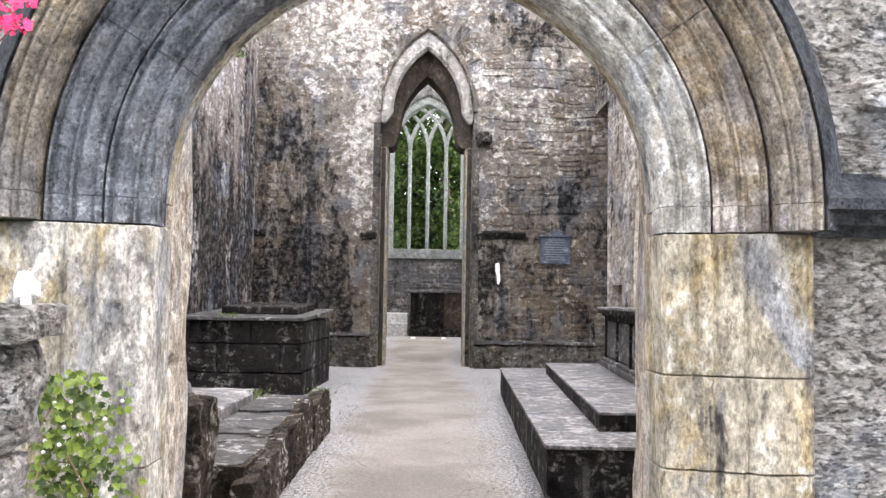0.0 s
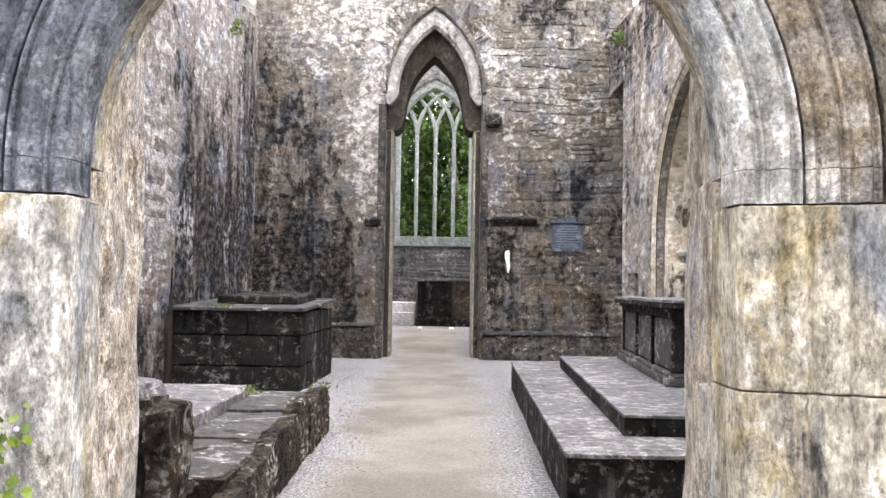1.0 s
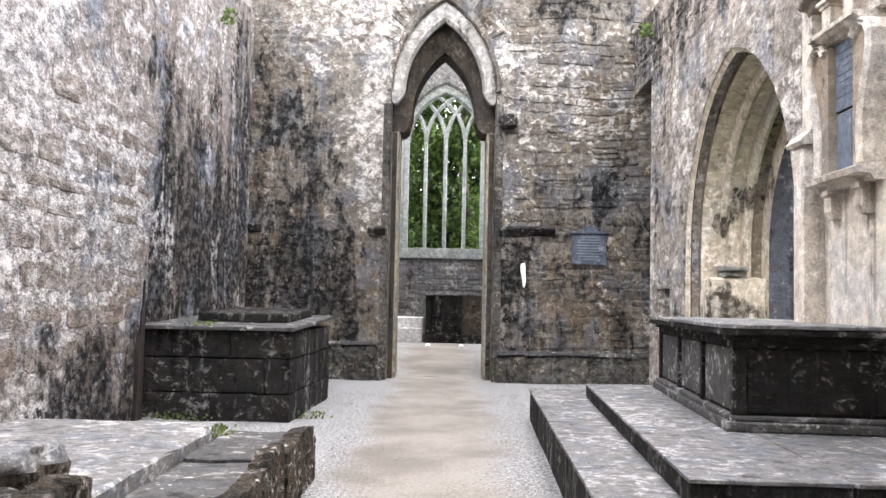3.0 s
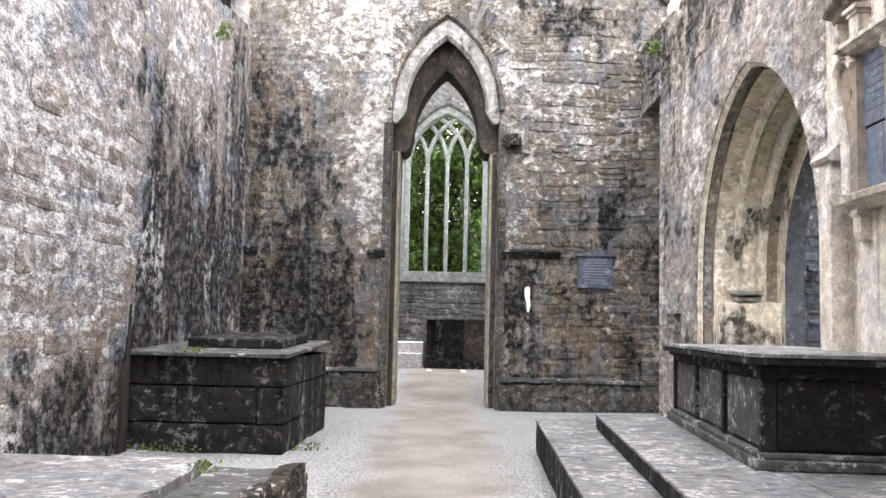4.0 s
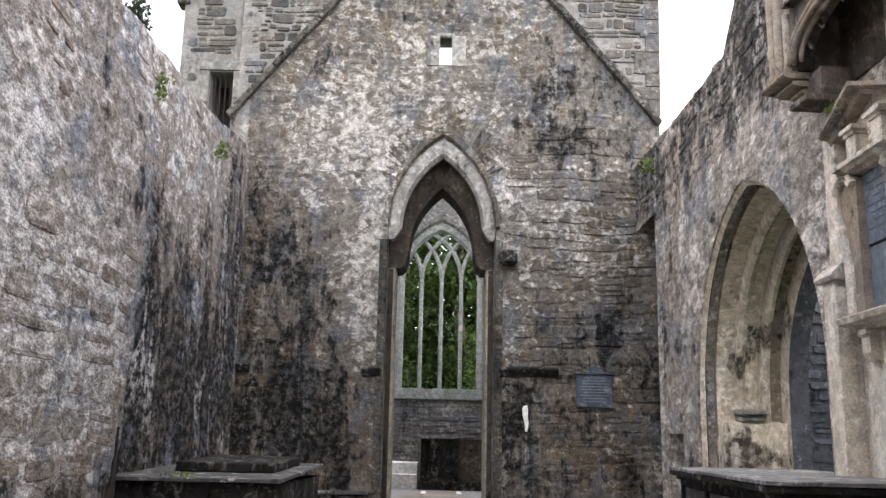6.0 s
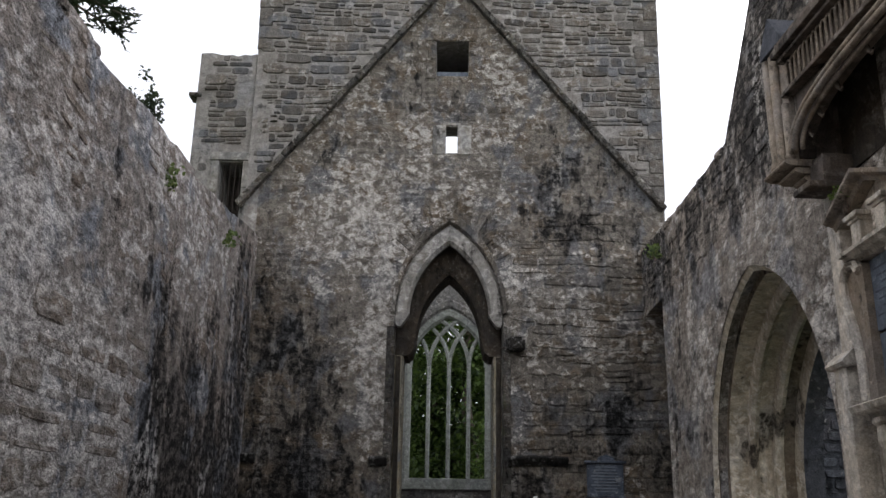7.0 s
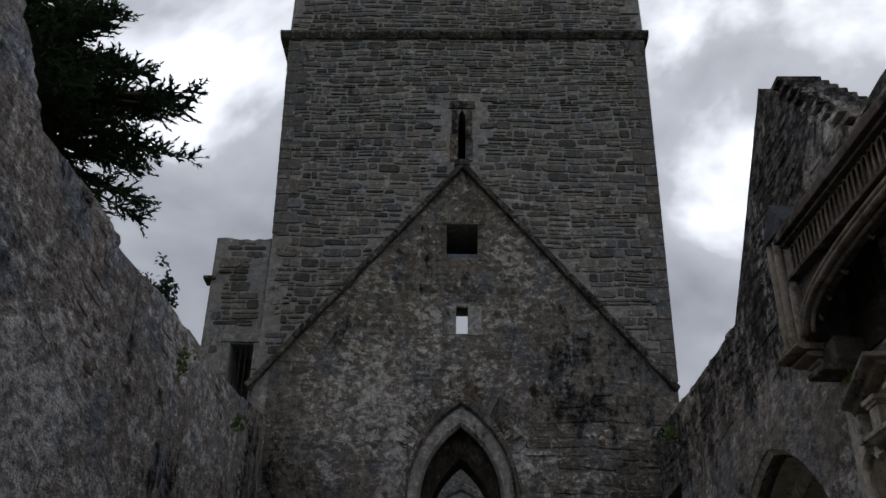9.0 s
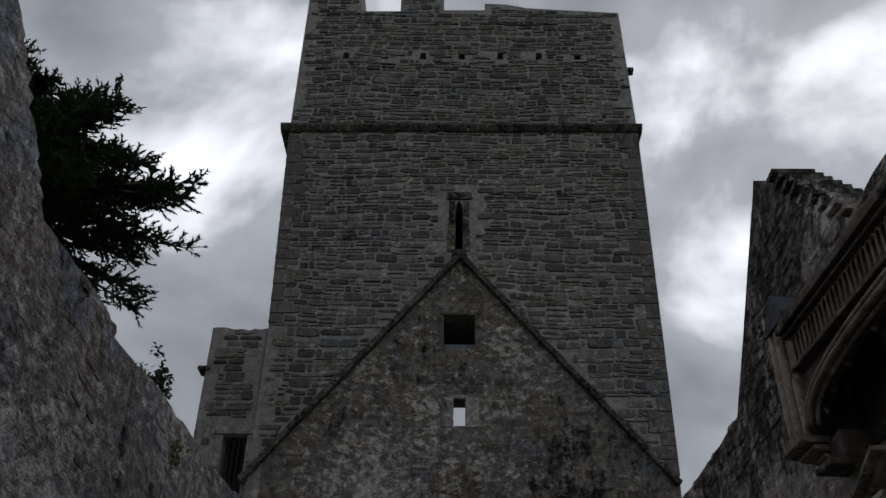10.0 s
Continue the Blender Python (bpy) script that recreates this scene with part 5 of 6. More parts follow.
def creeper(name, centre, spread, count, size, material, label, seed, flowers=0, face=(0.25, -1, 0.2)):
    r = random.Random(seed)
    th = empty(name, label, "plant")
    V, F = [], []
    pts = []
    for i in range(count):
        p = Vector(centre) + Vector((r.gauss(0, 1) * spread[0], r.uniform(-1, 1) * spread[1], r.uniform(-1, 1) * spread[2]))
        p.x += 0.25 * spread[0] * math.sin(p.z * 9)
        d = Vector((r.uniform(-1, 1), r.uniform(-0.9, 0.1), r.uniform(-1, 0.5)))
        leaf_quad(V, F, p, d, Vector(face) + Vector((r.uniform(-.5, .5), r.uniform(-.5, .5), r.uniform(-.5, .5))), size * r.uniform(0.6, 1.25), size * r.uniform(0.7, 1.2))
        pts.append(p)
    tagged(mesh_object("leaves", V, F, material, th, "fresh green lobed leaves"), kind="stuff")
    for i in range(7):
        p = r.choice(pts)
        q = p + Vector((r.uniform(-0.12, 0.16), r.uniform(-0.05, 0.02), r.uniform(-0.28, -0.05)))
        part("stem", tube([p, (p + q) / 2 + Vector((0.02, -0.02, 0.03)), q], [0.0022, 0.002, 0.0014], 5), M_STEM, th)
    for i in range(flowers):
        p = r.choice(pts) + Vector((0, -0.025, 0))
        bm = bmesh.new()
        bmesh.ops.create_icosphere(bm, subdivisions=1, radius=0.007, matrix=Matrix.Translation(p))
        part("blossom", bm, M_PALEFL, th, "tiny pale lilac blossom")
    return th


def FERN(*a):
    return tagged(creeper(*a), group="ferns on the walls")


def WEED(*a):
    return tagged(creeper(*a), group="weeds among the graves")


creeper("wall_creeper", (-1.0, 2.76, 0.78), (0.07, 0.05, 0.38), 900, 0.027, M_IVY, "trailing green creeper with tiny pale flowers beside the pier", 5, 26)

valerian = empty("pink_valerian", "pink flowering valerian rooted on the stone ledge", "flower")
rv2 = random.Random(8)
for i, (x, y, z) in enumerate(((-0.905, 2.05, 2.06), (-0.87, 2.03, 2.005), (-0.93, 2.0, 1.955), (-0.915, 2.06, 2.01), (-0.89, 2.1, 2.085))):
    root = Vector((-1.22 + 0.03 * i, 2.15, 1.36))
    tip = Vector((x, y, z))
    part("stem", tube([root, root * 0.5 + tip * 0.5 + Vector((-0.08, 0, 0.12)), tip], [0.003, 0.0026, 0.002], 6), M_STEM, valerian)
    V, F = [], []
    for k in range(90):
        d = Vector((rv2.gauss(0, 1), rv2.gauss(0, 1), rv2.gauss(0, 0.6)))
        d = d.normalized()
        p = tip + Vector((d.x * 0.026, d.y * 0.026, d.z * 0.013)) * rv2.uniform(0.6, 1.1)
        leaf_quad(V, F, p, d + Vector((0, -0.3, 0.2)), Vector((0.2, -1, 0.4)), 0.011, 0.008)
    mesh_object("blossom", V, F, M_PINK, valerian, "dense head of small pink petals")

# ---------------- tombs ----------------
def turned(a, x, y):
    return Matrix.Translation((x, y, 0)) @ Matrix.Rotation(radians(a), 4, "Z")


# platform of two slab steps on the south side
R1 = turned(-2.05, 0.92, 6.36)
platform = empty("tomb_platform", "low dark stone platform with lichened paving slabs", "platform")
for i, (y0, y1) in enumerate(((0.0, 2.2), (2.2, 4.6), (4.6, 7.1))):
    one_block("kerb_slab", (0.0, 0.16, y0 + 0.004, y1 - 0.004, -0.05, 0.37), M_TOMB, platform, "dark upright kerb slab", m=R1, bevel=0.012, rough=0.012, cuts=7)
one_block("front_slab", (0.0, 2.5, 0.0, 0.16, -0.05, 0.37), M_TOMB, platform, "dark upright front slab", m=R1, bevel=0.012, rough=0.012, cuts=9)
for i, (x0, x1, y0, y1) in enumerate(((-0.02, 1.25, -0.03, 1.75), (-0.02, 0.75, 1.755, 4.4), (-0.02, 0.75, 4.405, 7.12), (1.255, 2.5, -0.03, 1.2), (0.755, 2.5, 1.755, 7.1))):
    one_block("paving_slab", (x0 + 0.003, x1 - 0.003, y0 + 0.003, y1 - 0.003, 0.372, 0.40), M_SLAB, platform, "lichened paving slab", m=R1, bevel=0.006, rough=0.003, cuts=7)
one_block("core", (0.17, 2.5, 0.17, 7.0, 0.0, 0.368), M_TOMB, platform, m=R1, bevel=0)
R2 = turned(-3.2, 1.405, 7.02)
upper = empty("upper_step", "upper stone step of lichened slabs on the platform", "platform")
for x0, x1, y0, y1 in ((0.0, 0.86, 0.0, 2.6), (0.863, 1.9, 0.0, 0.95), (0.863, 1.9, 0.953, 2.6), (0.0, 1.9, 2.603, 5.5)):
    one_block("riser", (x0 + 0.006, x1 - 0.003, y0 + 0.006, y1 - 0.003, 0.402, 0.525), M_TOMB, upper, "dark edge of the step", m=R2, bevel=0.006, rough=0.006, cuts=4)
    one_block("step_slab", (x0, x1, y0, y1, 0.527, 0.55), M_SLAB, upper, "lichened slab", m=R2, bevel=0.006, rough=0.003, cuts=6)

R3 = turned(-4.2, 2.165, 8.82)
chest = empty("chest_tomb", "panelled dark stone chest tomb with a pale lichened lid", "tomb")
one_block("plinth", (0.0, 1.33, 0.0, 3.45, 0.552, 0.625), M_LID, chest, "moulded plinth", m=R3, bevel=0.012, rough=0.006, cuts=5)
one_block("plinth_moulding", (0.03, 1.3, 0.03, 3.42, 0.626, 0.665), M_LID, chest, "sloped plinth top", m=R3, bevel=0.014)
one_block("body", (0.09, 1.28, 0.09, 3.36, 0.665, 1.2), M_TOMB, chest, "black-streaked chest sides", m=R3, bevel=0.005)
for y0, y1 in ((0.06, 0.135), (1.14, 1.215), (2.22, 2.295), (3.315, 3.39)):
    one_block("pilaster", (0.055, 0.16, y0, y1, 0.666, 1.17), M_TOMB, chest, m=R3, bevel=0.008)
for y0, y1 in ((0.17, 1.10), (1.25, 2.18), (2.33, 3.28)):
    one_block("side_panel", (0.078, 0.12, y0, y1, 0.69, 1.15), M_LID, chest, "grey-brown lichened side panel", m=R3, bevel=0.006, rough=0.003, cuts=4)
one_block("end_panel", (0.17, 1.26, 0.075, 0.12, 0.69, 1.15), M_TOMB, chest, m=R3, bevel=0.006)
one_block("frieze", (0.055, 1.3, 0.055, 3.40, 1.165, 1.215), M_TOMB, chest, m=R3, bevel=0.01)
one_block("cornice", (0.02, 1.32, 0.02, 3.43, 1.217, 1.255), M_TOMB, chest, m=R3, bevel=0.012)
one_block("lid_edge", (-0.035, 1.34, -0.045, 3.5, 1.257, 1.305), M_TOMB, chest, "dark moulded lid edge", m=R3, bevel=0.012)
one_block("lid", (-0.045, 1.34, -0.055, 3.5, 1.307, 1.335), M_SLAB, chest, "pale lichened lid slab", m=R3, bevel=0.006, rough=0.005, cuts=9)

# tomb of large blocks in the north-east corner
box_tomb = empty("box_tomb", "black-crusted box tomb of squared stone blocks against the wall", "tomb")
T = turned(-2.3, -1.69, 12.74)
for k, (z0, z1) in enumerate(((-0.04, 0.33), (0.33, 0.74), (0.74, 1.06))):
    cuts_x = ((-1.8, -0.95, 0.0), (-1.8, -1.2, -0.3, 0.0), (-1.8, -0.72, 0.0))[k]
    for x0, x1 in zip(cuts_x, cuts_x[1:]):
        one_block("front_block", (x0 + 0.002, x1 - 0.002, 0.0, 0.3, z0 + 0.005, z1 - 0.005), M_TOMB, box_tomb, m=T, bevel=0.010, rough=0.012, cuts=6)
    for y0, y1 in (((0.305, 1.3), (1.3, 2.7)), ((0.305, 0.9), (0.9, 1.9), (1.9, 2.7)), ((0.305, 1.5), (1.5, 2.7)))[k]:
        one_block("side_block", (-0.3, -0.002, y0 + 0.002, y1 - 0.002, z0 + 0.005, z1 - 0.005), M_TOMB, box_tomb, m=T, bevel=0.010, rough=0.012, cuts=6)
one_block("core", (-1.8, -0.31, 0.31, 2.68, 0, 1.05), M_TOMB, box_tomb, m=T, bevel=0)
TL = T @ Matrix.Rotation(radians(2.0), 4, "X")
one_block("lid", (-1.8, 0.05, -0.05, 2.75, 1.065, 1.11), M_LID, box_tomb, "thin dark lid with a pale worn edge", m=TL, bevel=0.014, rough=0.006, cuts=7)
ledger = tagged(one_block("ledger_slab", (-1.35, -0.2, 0.75, 2.4, 1.112, 1.225), M_TOMB, bevel=0.02, rough=0.01, cuts=6, m=TL), "thick dark ledger slab lying on the box tomb", "slab")
creeper("tomb_weed", (-2.72, 12.8, 1.11), (0.10, 0.05, 0.05), 70, 0.03, M_MOSS, "small green weed on the tomb edge", 6)
WEED("floor_weed", (-1.55, 13.2, 0.05), (0.12, 0.06, 0.05), 50, 0.03, M_MOSS, "small weed at the foot of the tomb", 7)
WEED("floor_weed", (-3.1, 12.75, 0.05), (0.25, 0.06, 0.05), 80, 0.03, M_MOSS, "small weed at the foot of the wall", 17)
tagged(part("rusty_spike", sweep([(-0.17, 0.0), (0.06, 0.0), (0.045, 0.9), (0.03, 1.25), (0.018, 1.62), (-0.005, 1.5), (-0.015, 1.32), (-0.06, 1.26), (-0.075, 1.0), (-0.12, 0.85)], [lambda a, b, x=x: (x, 12.58 + a, b) for x in (-3.42, -3.365)]), M_IRON), "broken dark iron-stained spike of stone against the wall", "spike")

# broken slab graves on the north side
grave = empty("slab_grave", "low broken kerbed grave of worn grey slabs", "grave")
G = turned(-0.3, -0.985, 6.3)
one_block("body", (-2.35, -0.06, -0.6, 3.25, -0.05, 0.34), M_KERB, grave, m=G, bevel=0.02, rough=0.02, cuts=9)
for x0, x1, y0, y1, z in ((-2.35, -0.68, -0.2, 1.9, 0.455), (-2.35, -0.70, 1.915, 3.22, 0.445), (-0.66, -0.10, -0.55, 0.7, 0.345), (-0.66, -0.10, 0.71, 1.95, 0.36), (-0.66, -0.10, 1.96, 3.2, 0.385)):
    one_block("ledger", (x0, x1, y0, y1, 0.30, z), M_SLAB if x0 < -2 else M_LID, grave, "worn pale grey ledger slab", m=G, bevel=0.015, rough=0.012, cuts=9)
kerb_top = jag([(3.3, 0.44), (2.75, 0.45), (2.06, 0.41), (2.0, 0.51), (1.6, 0.49), (1.45, 0.42), (1.0, 0.39), (0.7, 0.42), (0.3, 0.35), (0.0, 0.33), (-0.5, 0.31), (-0.75, 0.28)], 0.05, 0.032, 8.0)


def kerb_height(y):
    for (a, b), (c, d) in zip(kerb_top, kerb_top[1:]):
        if c <= y <= a:
            return b + (d - b) * (a - y) / max(1e-6, a - c)
    return 0.3


def kerb_piece(y0, y1, dx):
    """A length of broken kerb: rough outer face, crumbled top, plain back."""
    ny, nz = max(3, int((y1 - y0) / 0.028)), 14
    V, F = [], []
    for i in range(ny + 1):
        y = y0 + (y1 - y0) * i / ny
        top = kerb_height(round(y / 0.09) * 0.09 + 0.012 * wob(y, 3.0, 2.0, 20.0))
        row = []
        for j in range(nz + 1):
            z = -0.05 + (top + 0.05) * j / nz
            x = 0.03 + dx + 0.006 * wob(y, z, dx, 4.0) + 0.014 * wob(y, z, 3.0, 13.0) + 0.016 * wob(y, z, 6.0, 27.0)
            x -= 0.012 * (j / nz) ** 3
            row.append((x, y, z))
        row.append((-0.03 + 0.01 * wob(y, 2.0, 1.0, 9.0), y, top + 0.012 * wob(y, 1.0, 4.0, 17.0)))
        row.append((-0.12, y, top - 0.02))
        row.append((-0.12, y, -0.05))
        V += [tuple(G @ Vector(p)) for p in row]
    n = nz + 4
    for i in range(ny):
        for j in range(n - 1):
            a = i * n + j
            F.append((a, a + n, a + n + 1, a + 1))
    F += [tuple(range(n)), tuple(range(ny * n + n - 1, ny * n - 1, -1))]
    return mesh_object("kerb_slab", V, F, M_KERB, grave, "jagged broken kerb slab")


kerb_piece(-0.75, 1.42, 0.0)
kerb_piece(1.425, 2.05, -0.015)
kerb_piece(2.06, 3.3, 0.005)
head = empty("broken_headstone", "broken dark upright stones with an iron ring", "headstone")
one_block("upright", (-1.34, -1.21, 5.18, 5.62, -0.05, 0.80), M_KERB, head, "thin grey upright slab", bevel=0.012, rough=0.03, cuts=9, chip=1.2)
one_block("upright", (-1.56, -1.345, 5.30, 5.6, -0.05, 0.72), M_TOMB, head, "dark rough upright", bevel=0.02, rough=0.04, cuts=9, chip=1.2)
bm = bmesh.new()
ringp = [Vector((-1.44 + 0.06 * math.cos(a), 5.27, 0.34 + 0.06 * math.sin(a))) for a in np.linspace(0.3, 6.1, 16)]
part("iron_ring", tube(ringp, [0.006] * 16, 6), M_IRON, head, "rusty iron ring")
broken = empty("broken_slab", "thick broken grave slab with a rough crumbling edge", "slab")


def broken_prism(name, outline, levels, label, material):
    """A slab with a ragged broken edge: rings of an uneven outline, level by level."""
    pts = []
    for (a, b), (c, d) in zip(outline, outline[1:] + outline[:1]):
        k = max(1, int(math.hypot(c - a, d - b) / 0.035))
        pts += [(a + (c - a) * i / k, b + (d - b) * i / k) for i in range(k)]
    cx, cy = sum(p[0] for p in pts) / len(pts), sum(p[1] for p in pts) / len(pts)
    bm, rings_b = bmesh.new(), []
    for z, inset in levels:
        row = []
        for x, y in pts:
            d = Vector((cx - x, cy - y)).normalized() * (inset + 0.05 * wob(x, y, z * 2, 4.0) + 0.03 * wob(x, y, z * 3, 14.0))
            row.append(bm.verts.new((x + d.x, y + d.y, z + 0.010 * wob(x, y, z, 6.0) + 0.006 * wob(x, y, z, 19.0))))
        rings_b.append(row)
    n = len(pts)
    for a, b in zip(rings_b, rings_b[1:]):
        for i in range(n):
            bm.faces.new((a[i], a[(i + 1) % n], b[(i + 1) % n], b[i]))
    top = bm.verts.new((cx, cy, levels[-1][0] + 0.005))
    for i in range(n):
        bm.faces.new((rings_b[-1][i], rings_b[-1][(i + 1) % n], top))
    return part(name, bm, material, broken, label, smooth=True)


plan = [(-2.9, 6.2), (-1.62, 6.16), (-1.44, 6.0), (-1.47, 5.72), (-1.60, 5.50), (-1.72, 5.30), (-1.95, 5.12), (-2.3, 4.98), (-2.9, 4.92)]
broken_prism("base", plan, [(-0.05, 0.10), (0.15, 0.05), (0.35, 0.10), (0.5, 0.03), (0.62, 0.07), (0.70, 0.02), (0.77, 0.0)], "dark crumbling base", M_KERB)
broken_prism("top", plan, [(0.772, 0.012), (0.80, 0.02), (0.83, 0.035), (0.852, 0.05), (0.858, 0.09), (0.86, 0.3)], "pale worn slab top with a broken edge", M_SLAB)
tagged(one_block("loose_stone", (-1.10, -0.98, 9.72, 9.88, -0.02, 0.10), M_RUBBLE, bevel=0.03, rough=0.03, cuts=3), "pale loose stone on the gravel", "stone")
WEED("grave_weed", (-1.66, 9.3, 0.42), (0.06, 0.15, 0.03), 60, 0.03, M_MOSS, "small green weed in a grave joint", 9)
WEED("grave_weed", (-1.58, 5.15, 0.62), (0.04, 0.04, 0.07), 40, 0.03, M_IVY, "small green weed by the broken stone", 10)
WEED("grave_weed", (-2.2, 5.7, 0.91), (0.16, 0.15, 0.02), 60, 0.03, M_MOSS, "small green weed on the broken slab", 12)

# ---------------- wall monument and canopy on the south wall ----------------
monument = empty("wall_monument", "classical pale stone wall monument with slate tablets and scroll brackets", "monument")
MY = 9.54
for y0, y1, z0, z1, x in ((10.13, 10.37, 0.3, 2.93, 3.25), (10.10, 10.32, 3.04, 4.46, 3.31)):
    one_block("pilaster", (x, 3.52, y0, y1, z0, z1), M_MONU, monument, "plain square pilaster", bevel=0.012)
part("offset", sweep([(3.52, 2.91), (3.22, 2.91), (3.20, 2.94), (3.215, 2.965), (3.30, 3.045), (3.52, 3.045)], [lambda a, b, y=y: (a, y, b) for y in (10.07, 10.43)]), M_MONU, monument, "sloped offset of the pilaster")
one_block("lower_panel", (3.42, 3.52, 8.5, 10.1, 0.3, 2.5), M_MONU, monument, "plain ashlar panel", bevel=0.01)
part("sill", sweep([(3.52, 2.46), (3.34, 2.46), (3.32, 2.50), (3.22, 2.515), (3.20, 2.56), (3.26, 2.585), (3.52, 2.60)], [lambda a, b, y=y: (a, y, b) for y in (MY - 0.53, MY + 0.53)]), M_MONU, monument, "moulded sill")
one_block("backboard", (3.42, 3.53, MY - 0.42, MY + 0.42, 2.60, 3.72), M_MONU, monument, "stone field behind the tablets", bevel=0.006)
for s in (1, -1):
    part("bracket", sweep([(3.52, 2.46), (3.30, 2.46), (3.30, 2.42), (3.33, 2.40), (3.33, 2.28), (3.36, 2.22), (3.52, 2.20)], [lambda a, b, q=q: (a, q, b) for q in (MY + s * 0.22, MY + s * 0.36)]), M_MONU, monument, "small stone bracket")
    # the scroll: an S-shaped fillet round a brown sunk panel
    cen = [(9.95, 2.60), (9.935, 2.80), (9.95, 3.00), (10.00, 3.18), (10.06, 3.34), (10.10, 3.48), (10.10, 3.60), (10.04, 3.68), (9.95, 3.71), (9.86, 3.69), (9.81, 3.63)]
    rings_s = []
    bm = bmesh.new()
    for i, (y, z) in enumerate(cen):
        a, b = cen[max(0, i - 1)], cen[min(len(cen) - 1, i + 1)]
        d = Vector((b[0] - a[0], b[1] - a[1])).normalized()
        ny_, nz_ = d.y * 0.042, -d.x * 0.042
        ringv = [(3.29, y + ny_, z + nz_), (3.265, y + ny_ * 0.45, z + nz_ * 0.45), (3.285, y, z), (3.265, y - ny_ * 0.45, z - nz_ * 0.45), (3.29, y - ny_, z - nz_), (3.5, y - ny_, z - nz_), (3.5, y + ny_, z + nz_)]
        rings_s.append([bm.verts.new((p[0], MY + s * (p[1] - MY), p[2])) for p in ringv])
    for a, b in zip(rings_s, rings_s[1:]):
        for j in range(7):
            bm.faces.new((a[j], a[(j + 1) % 7], b[(j + 1) % 7], b[j]))
    bm.faces.new(rings_s[0])
    bm.faces.new(rings_s[-1])
    scroll = part("scroll", bm, M_MONU, monument, "S-shaped scroll side piece")
    web = [(9.77, 2.60), (9.94, 2.60)] + cen[1:9] + [(9.86, 3.68), (9.77, 3.68)]
    part("scroll_panel", sweep([(MY + s * (y - MY), z) for y, z in web], [lambda a, b, x=x: (x, a, b) for x in (3.315, 3.5)]), M_SHAFT, scroll, "brown panel inside the scroll")
    one_block("frieze_block", (3.29, 3.52, *sorted((MY + s * 0.13, MY + s * 0.30)), 3.80, 4.02), M_MONU, monument, "short frieze pilaster", bevel=0.012)
    for z0, z1, e in ((4.02, 4.05, 0.015), (4.05, 4.09, 0.04)):
        one_block("frieze_cap", (3.29 - e, 3.52, *sorted((MY + s * (0.13 - e), MY + s * (0.30 + e))), z0, z1), M_MONU, monument, "moulded cap", bevel=0.008)
one_block("tablet", (3.385, 3.43, MY - 0.23, MY + 0.23, 2.60, 3.10), M_SLATE, monument, "blue slate tablet", bevel=0.006)
upper_tablet = one_block("tablet", (3.375, 3.43, MY - 0.23, MY + 0.23, 3.12, 3.70), M_SLATE, monument, "blue slate tablet with worn lines", bevel=0.006)
for i in range(7):
    one_block("inscription_bar", (3.3735, 3.377, MY - 0.19, MY + 0.19 - 0.05 * (i % 3), 3.60 - 0.062 * i, 3.617 - 0.062 * i), M_PLAQUE, upper_tablet, bevel=0)
part("entablature", sweep([(3.52, 3.71), (3.33, 3.71), (3.31, 3.735), (3.27, 3.74), (3.255, 3.765), (3.22, 3.77), (3.215, 3.80), (3.52, 3.815)], [lambda a, b, y=y: (a, y, b) for y in (MY - 0.44, MY + 0.44)]), M_MONU, monument, "moulded entablature")
part("tympanum", sweep([(MY + 0.52, 3.815), (MY + 0.52, 4.10), (MY, 4.31), (MY - 0.52, 4.10), (MY - 0.52, 3.815)], [lambda a, b, x=x: (x, a, b) for x in (3.40, 3.52)]), M_MONU, monument, "pediment field with carved foliage")
for i in range(16):
    a, r0 = rng.uniform(0, 6.28), rng.uniform(0.04, 0.17)
    bm = bmesh.new()
    bmesh.ops.create_icosphere(bm, subdivisions=2, radius=1.0)
    bmesh.ops.transform(bm, matrix=Matrix.Translation((3.40, MY - 0.06 + r0 * math.cos(a), 4.03 + r0 * math.sin(a) * 0.9)) @ Matrix.Rotation(a, 4, "X") @ Matrix.Diagonal((0.03, 0.075, 0.03, 1)), verts=bm.verts[:])
    part("carved_leaf", bm, M_MONU, monument, smooth=True)
for s in (1, -1):
    q = [(3.52, -0.02), (3.30, -0.02), (3.28, 0.02), (3.22, 0.035), (3.20, 0.05), (3.20, 0.085), (3.52, 0.10)]
    # Tan stone in place of the pale one: the underside's shade as colour.
    part("raking_cornice", sweep(q, [lambda a, b, e=e: (a, e[0], e[1] + b) for e in ((MY + s * 0.60, 4.08), (MY + s * 0.001, 4.32))]), M_SHAFT, monument, "raking pediment cornice, browned for its shaded underside")
creeper("pediment_fern", (3.24, 9.86, 4.30), (0.03, 0.12, 0.05), 150, 0.028, M_MOSS, "small fern growing on the pediment end", 13)

canopy = empty("gothic_canopy", "projecting carved stone canopy with a flat pointed arch and arcaded frieze", "canopy")
CX = 3.0


def corbel_prof(e, z, h):
    return [(CX - 0.08 + e, z + h * 0.55), (CX - 0.08 + e + 0.02, z + h), (3.55, z + h), (3.55, z), (CX - 0.02 + e, z), (CX - 0.07 + e, z + h * 0.3)]


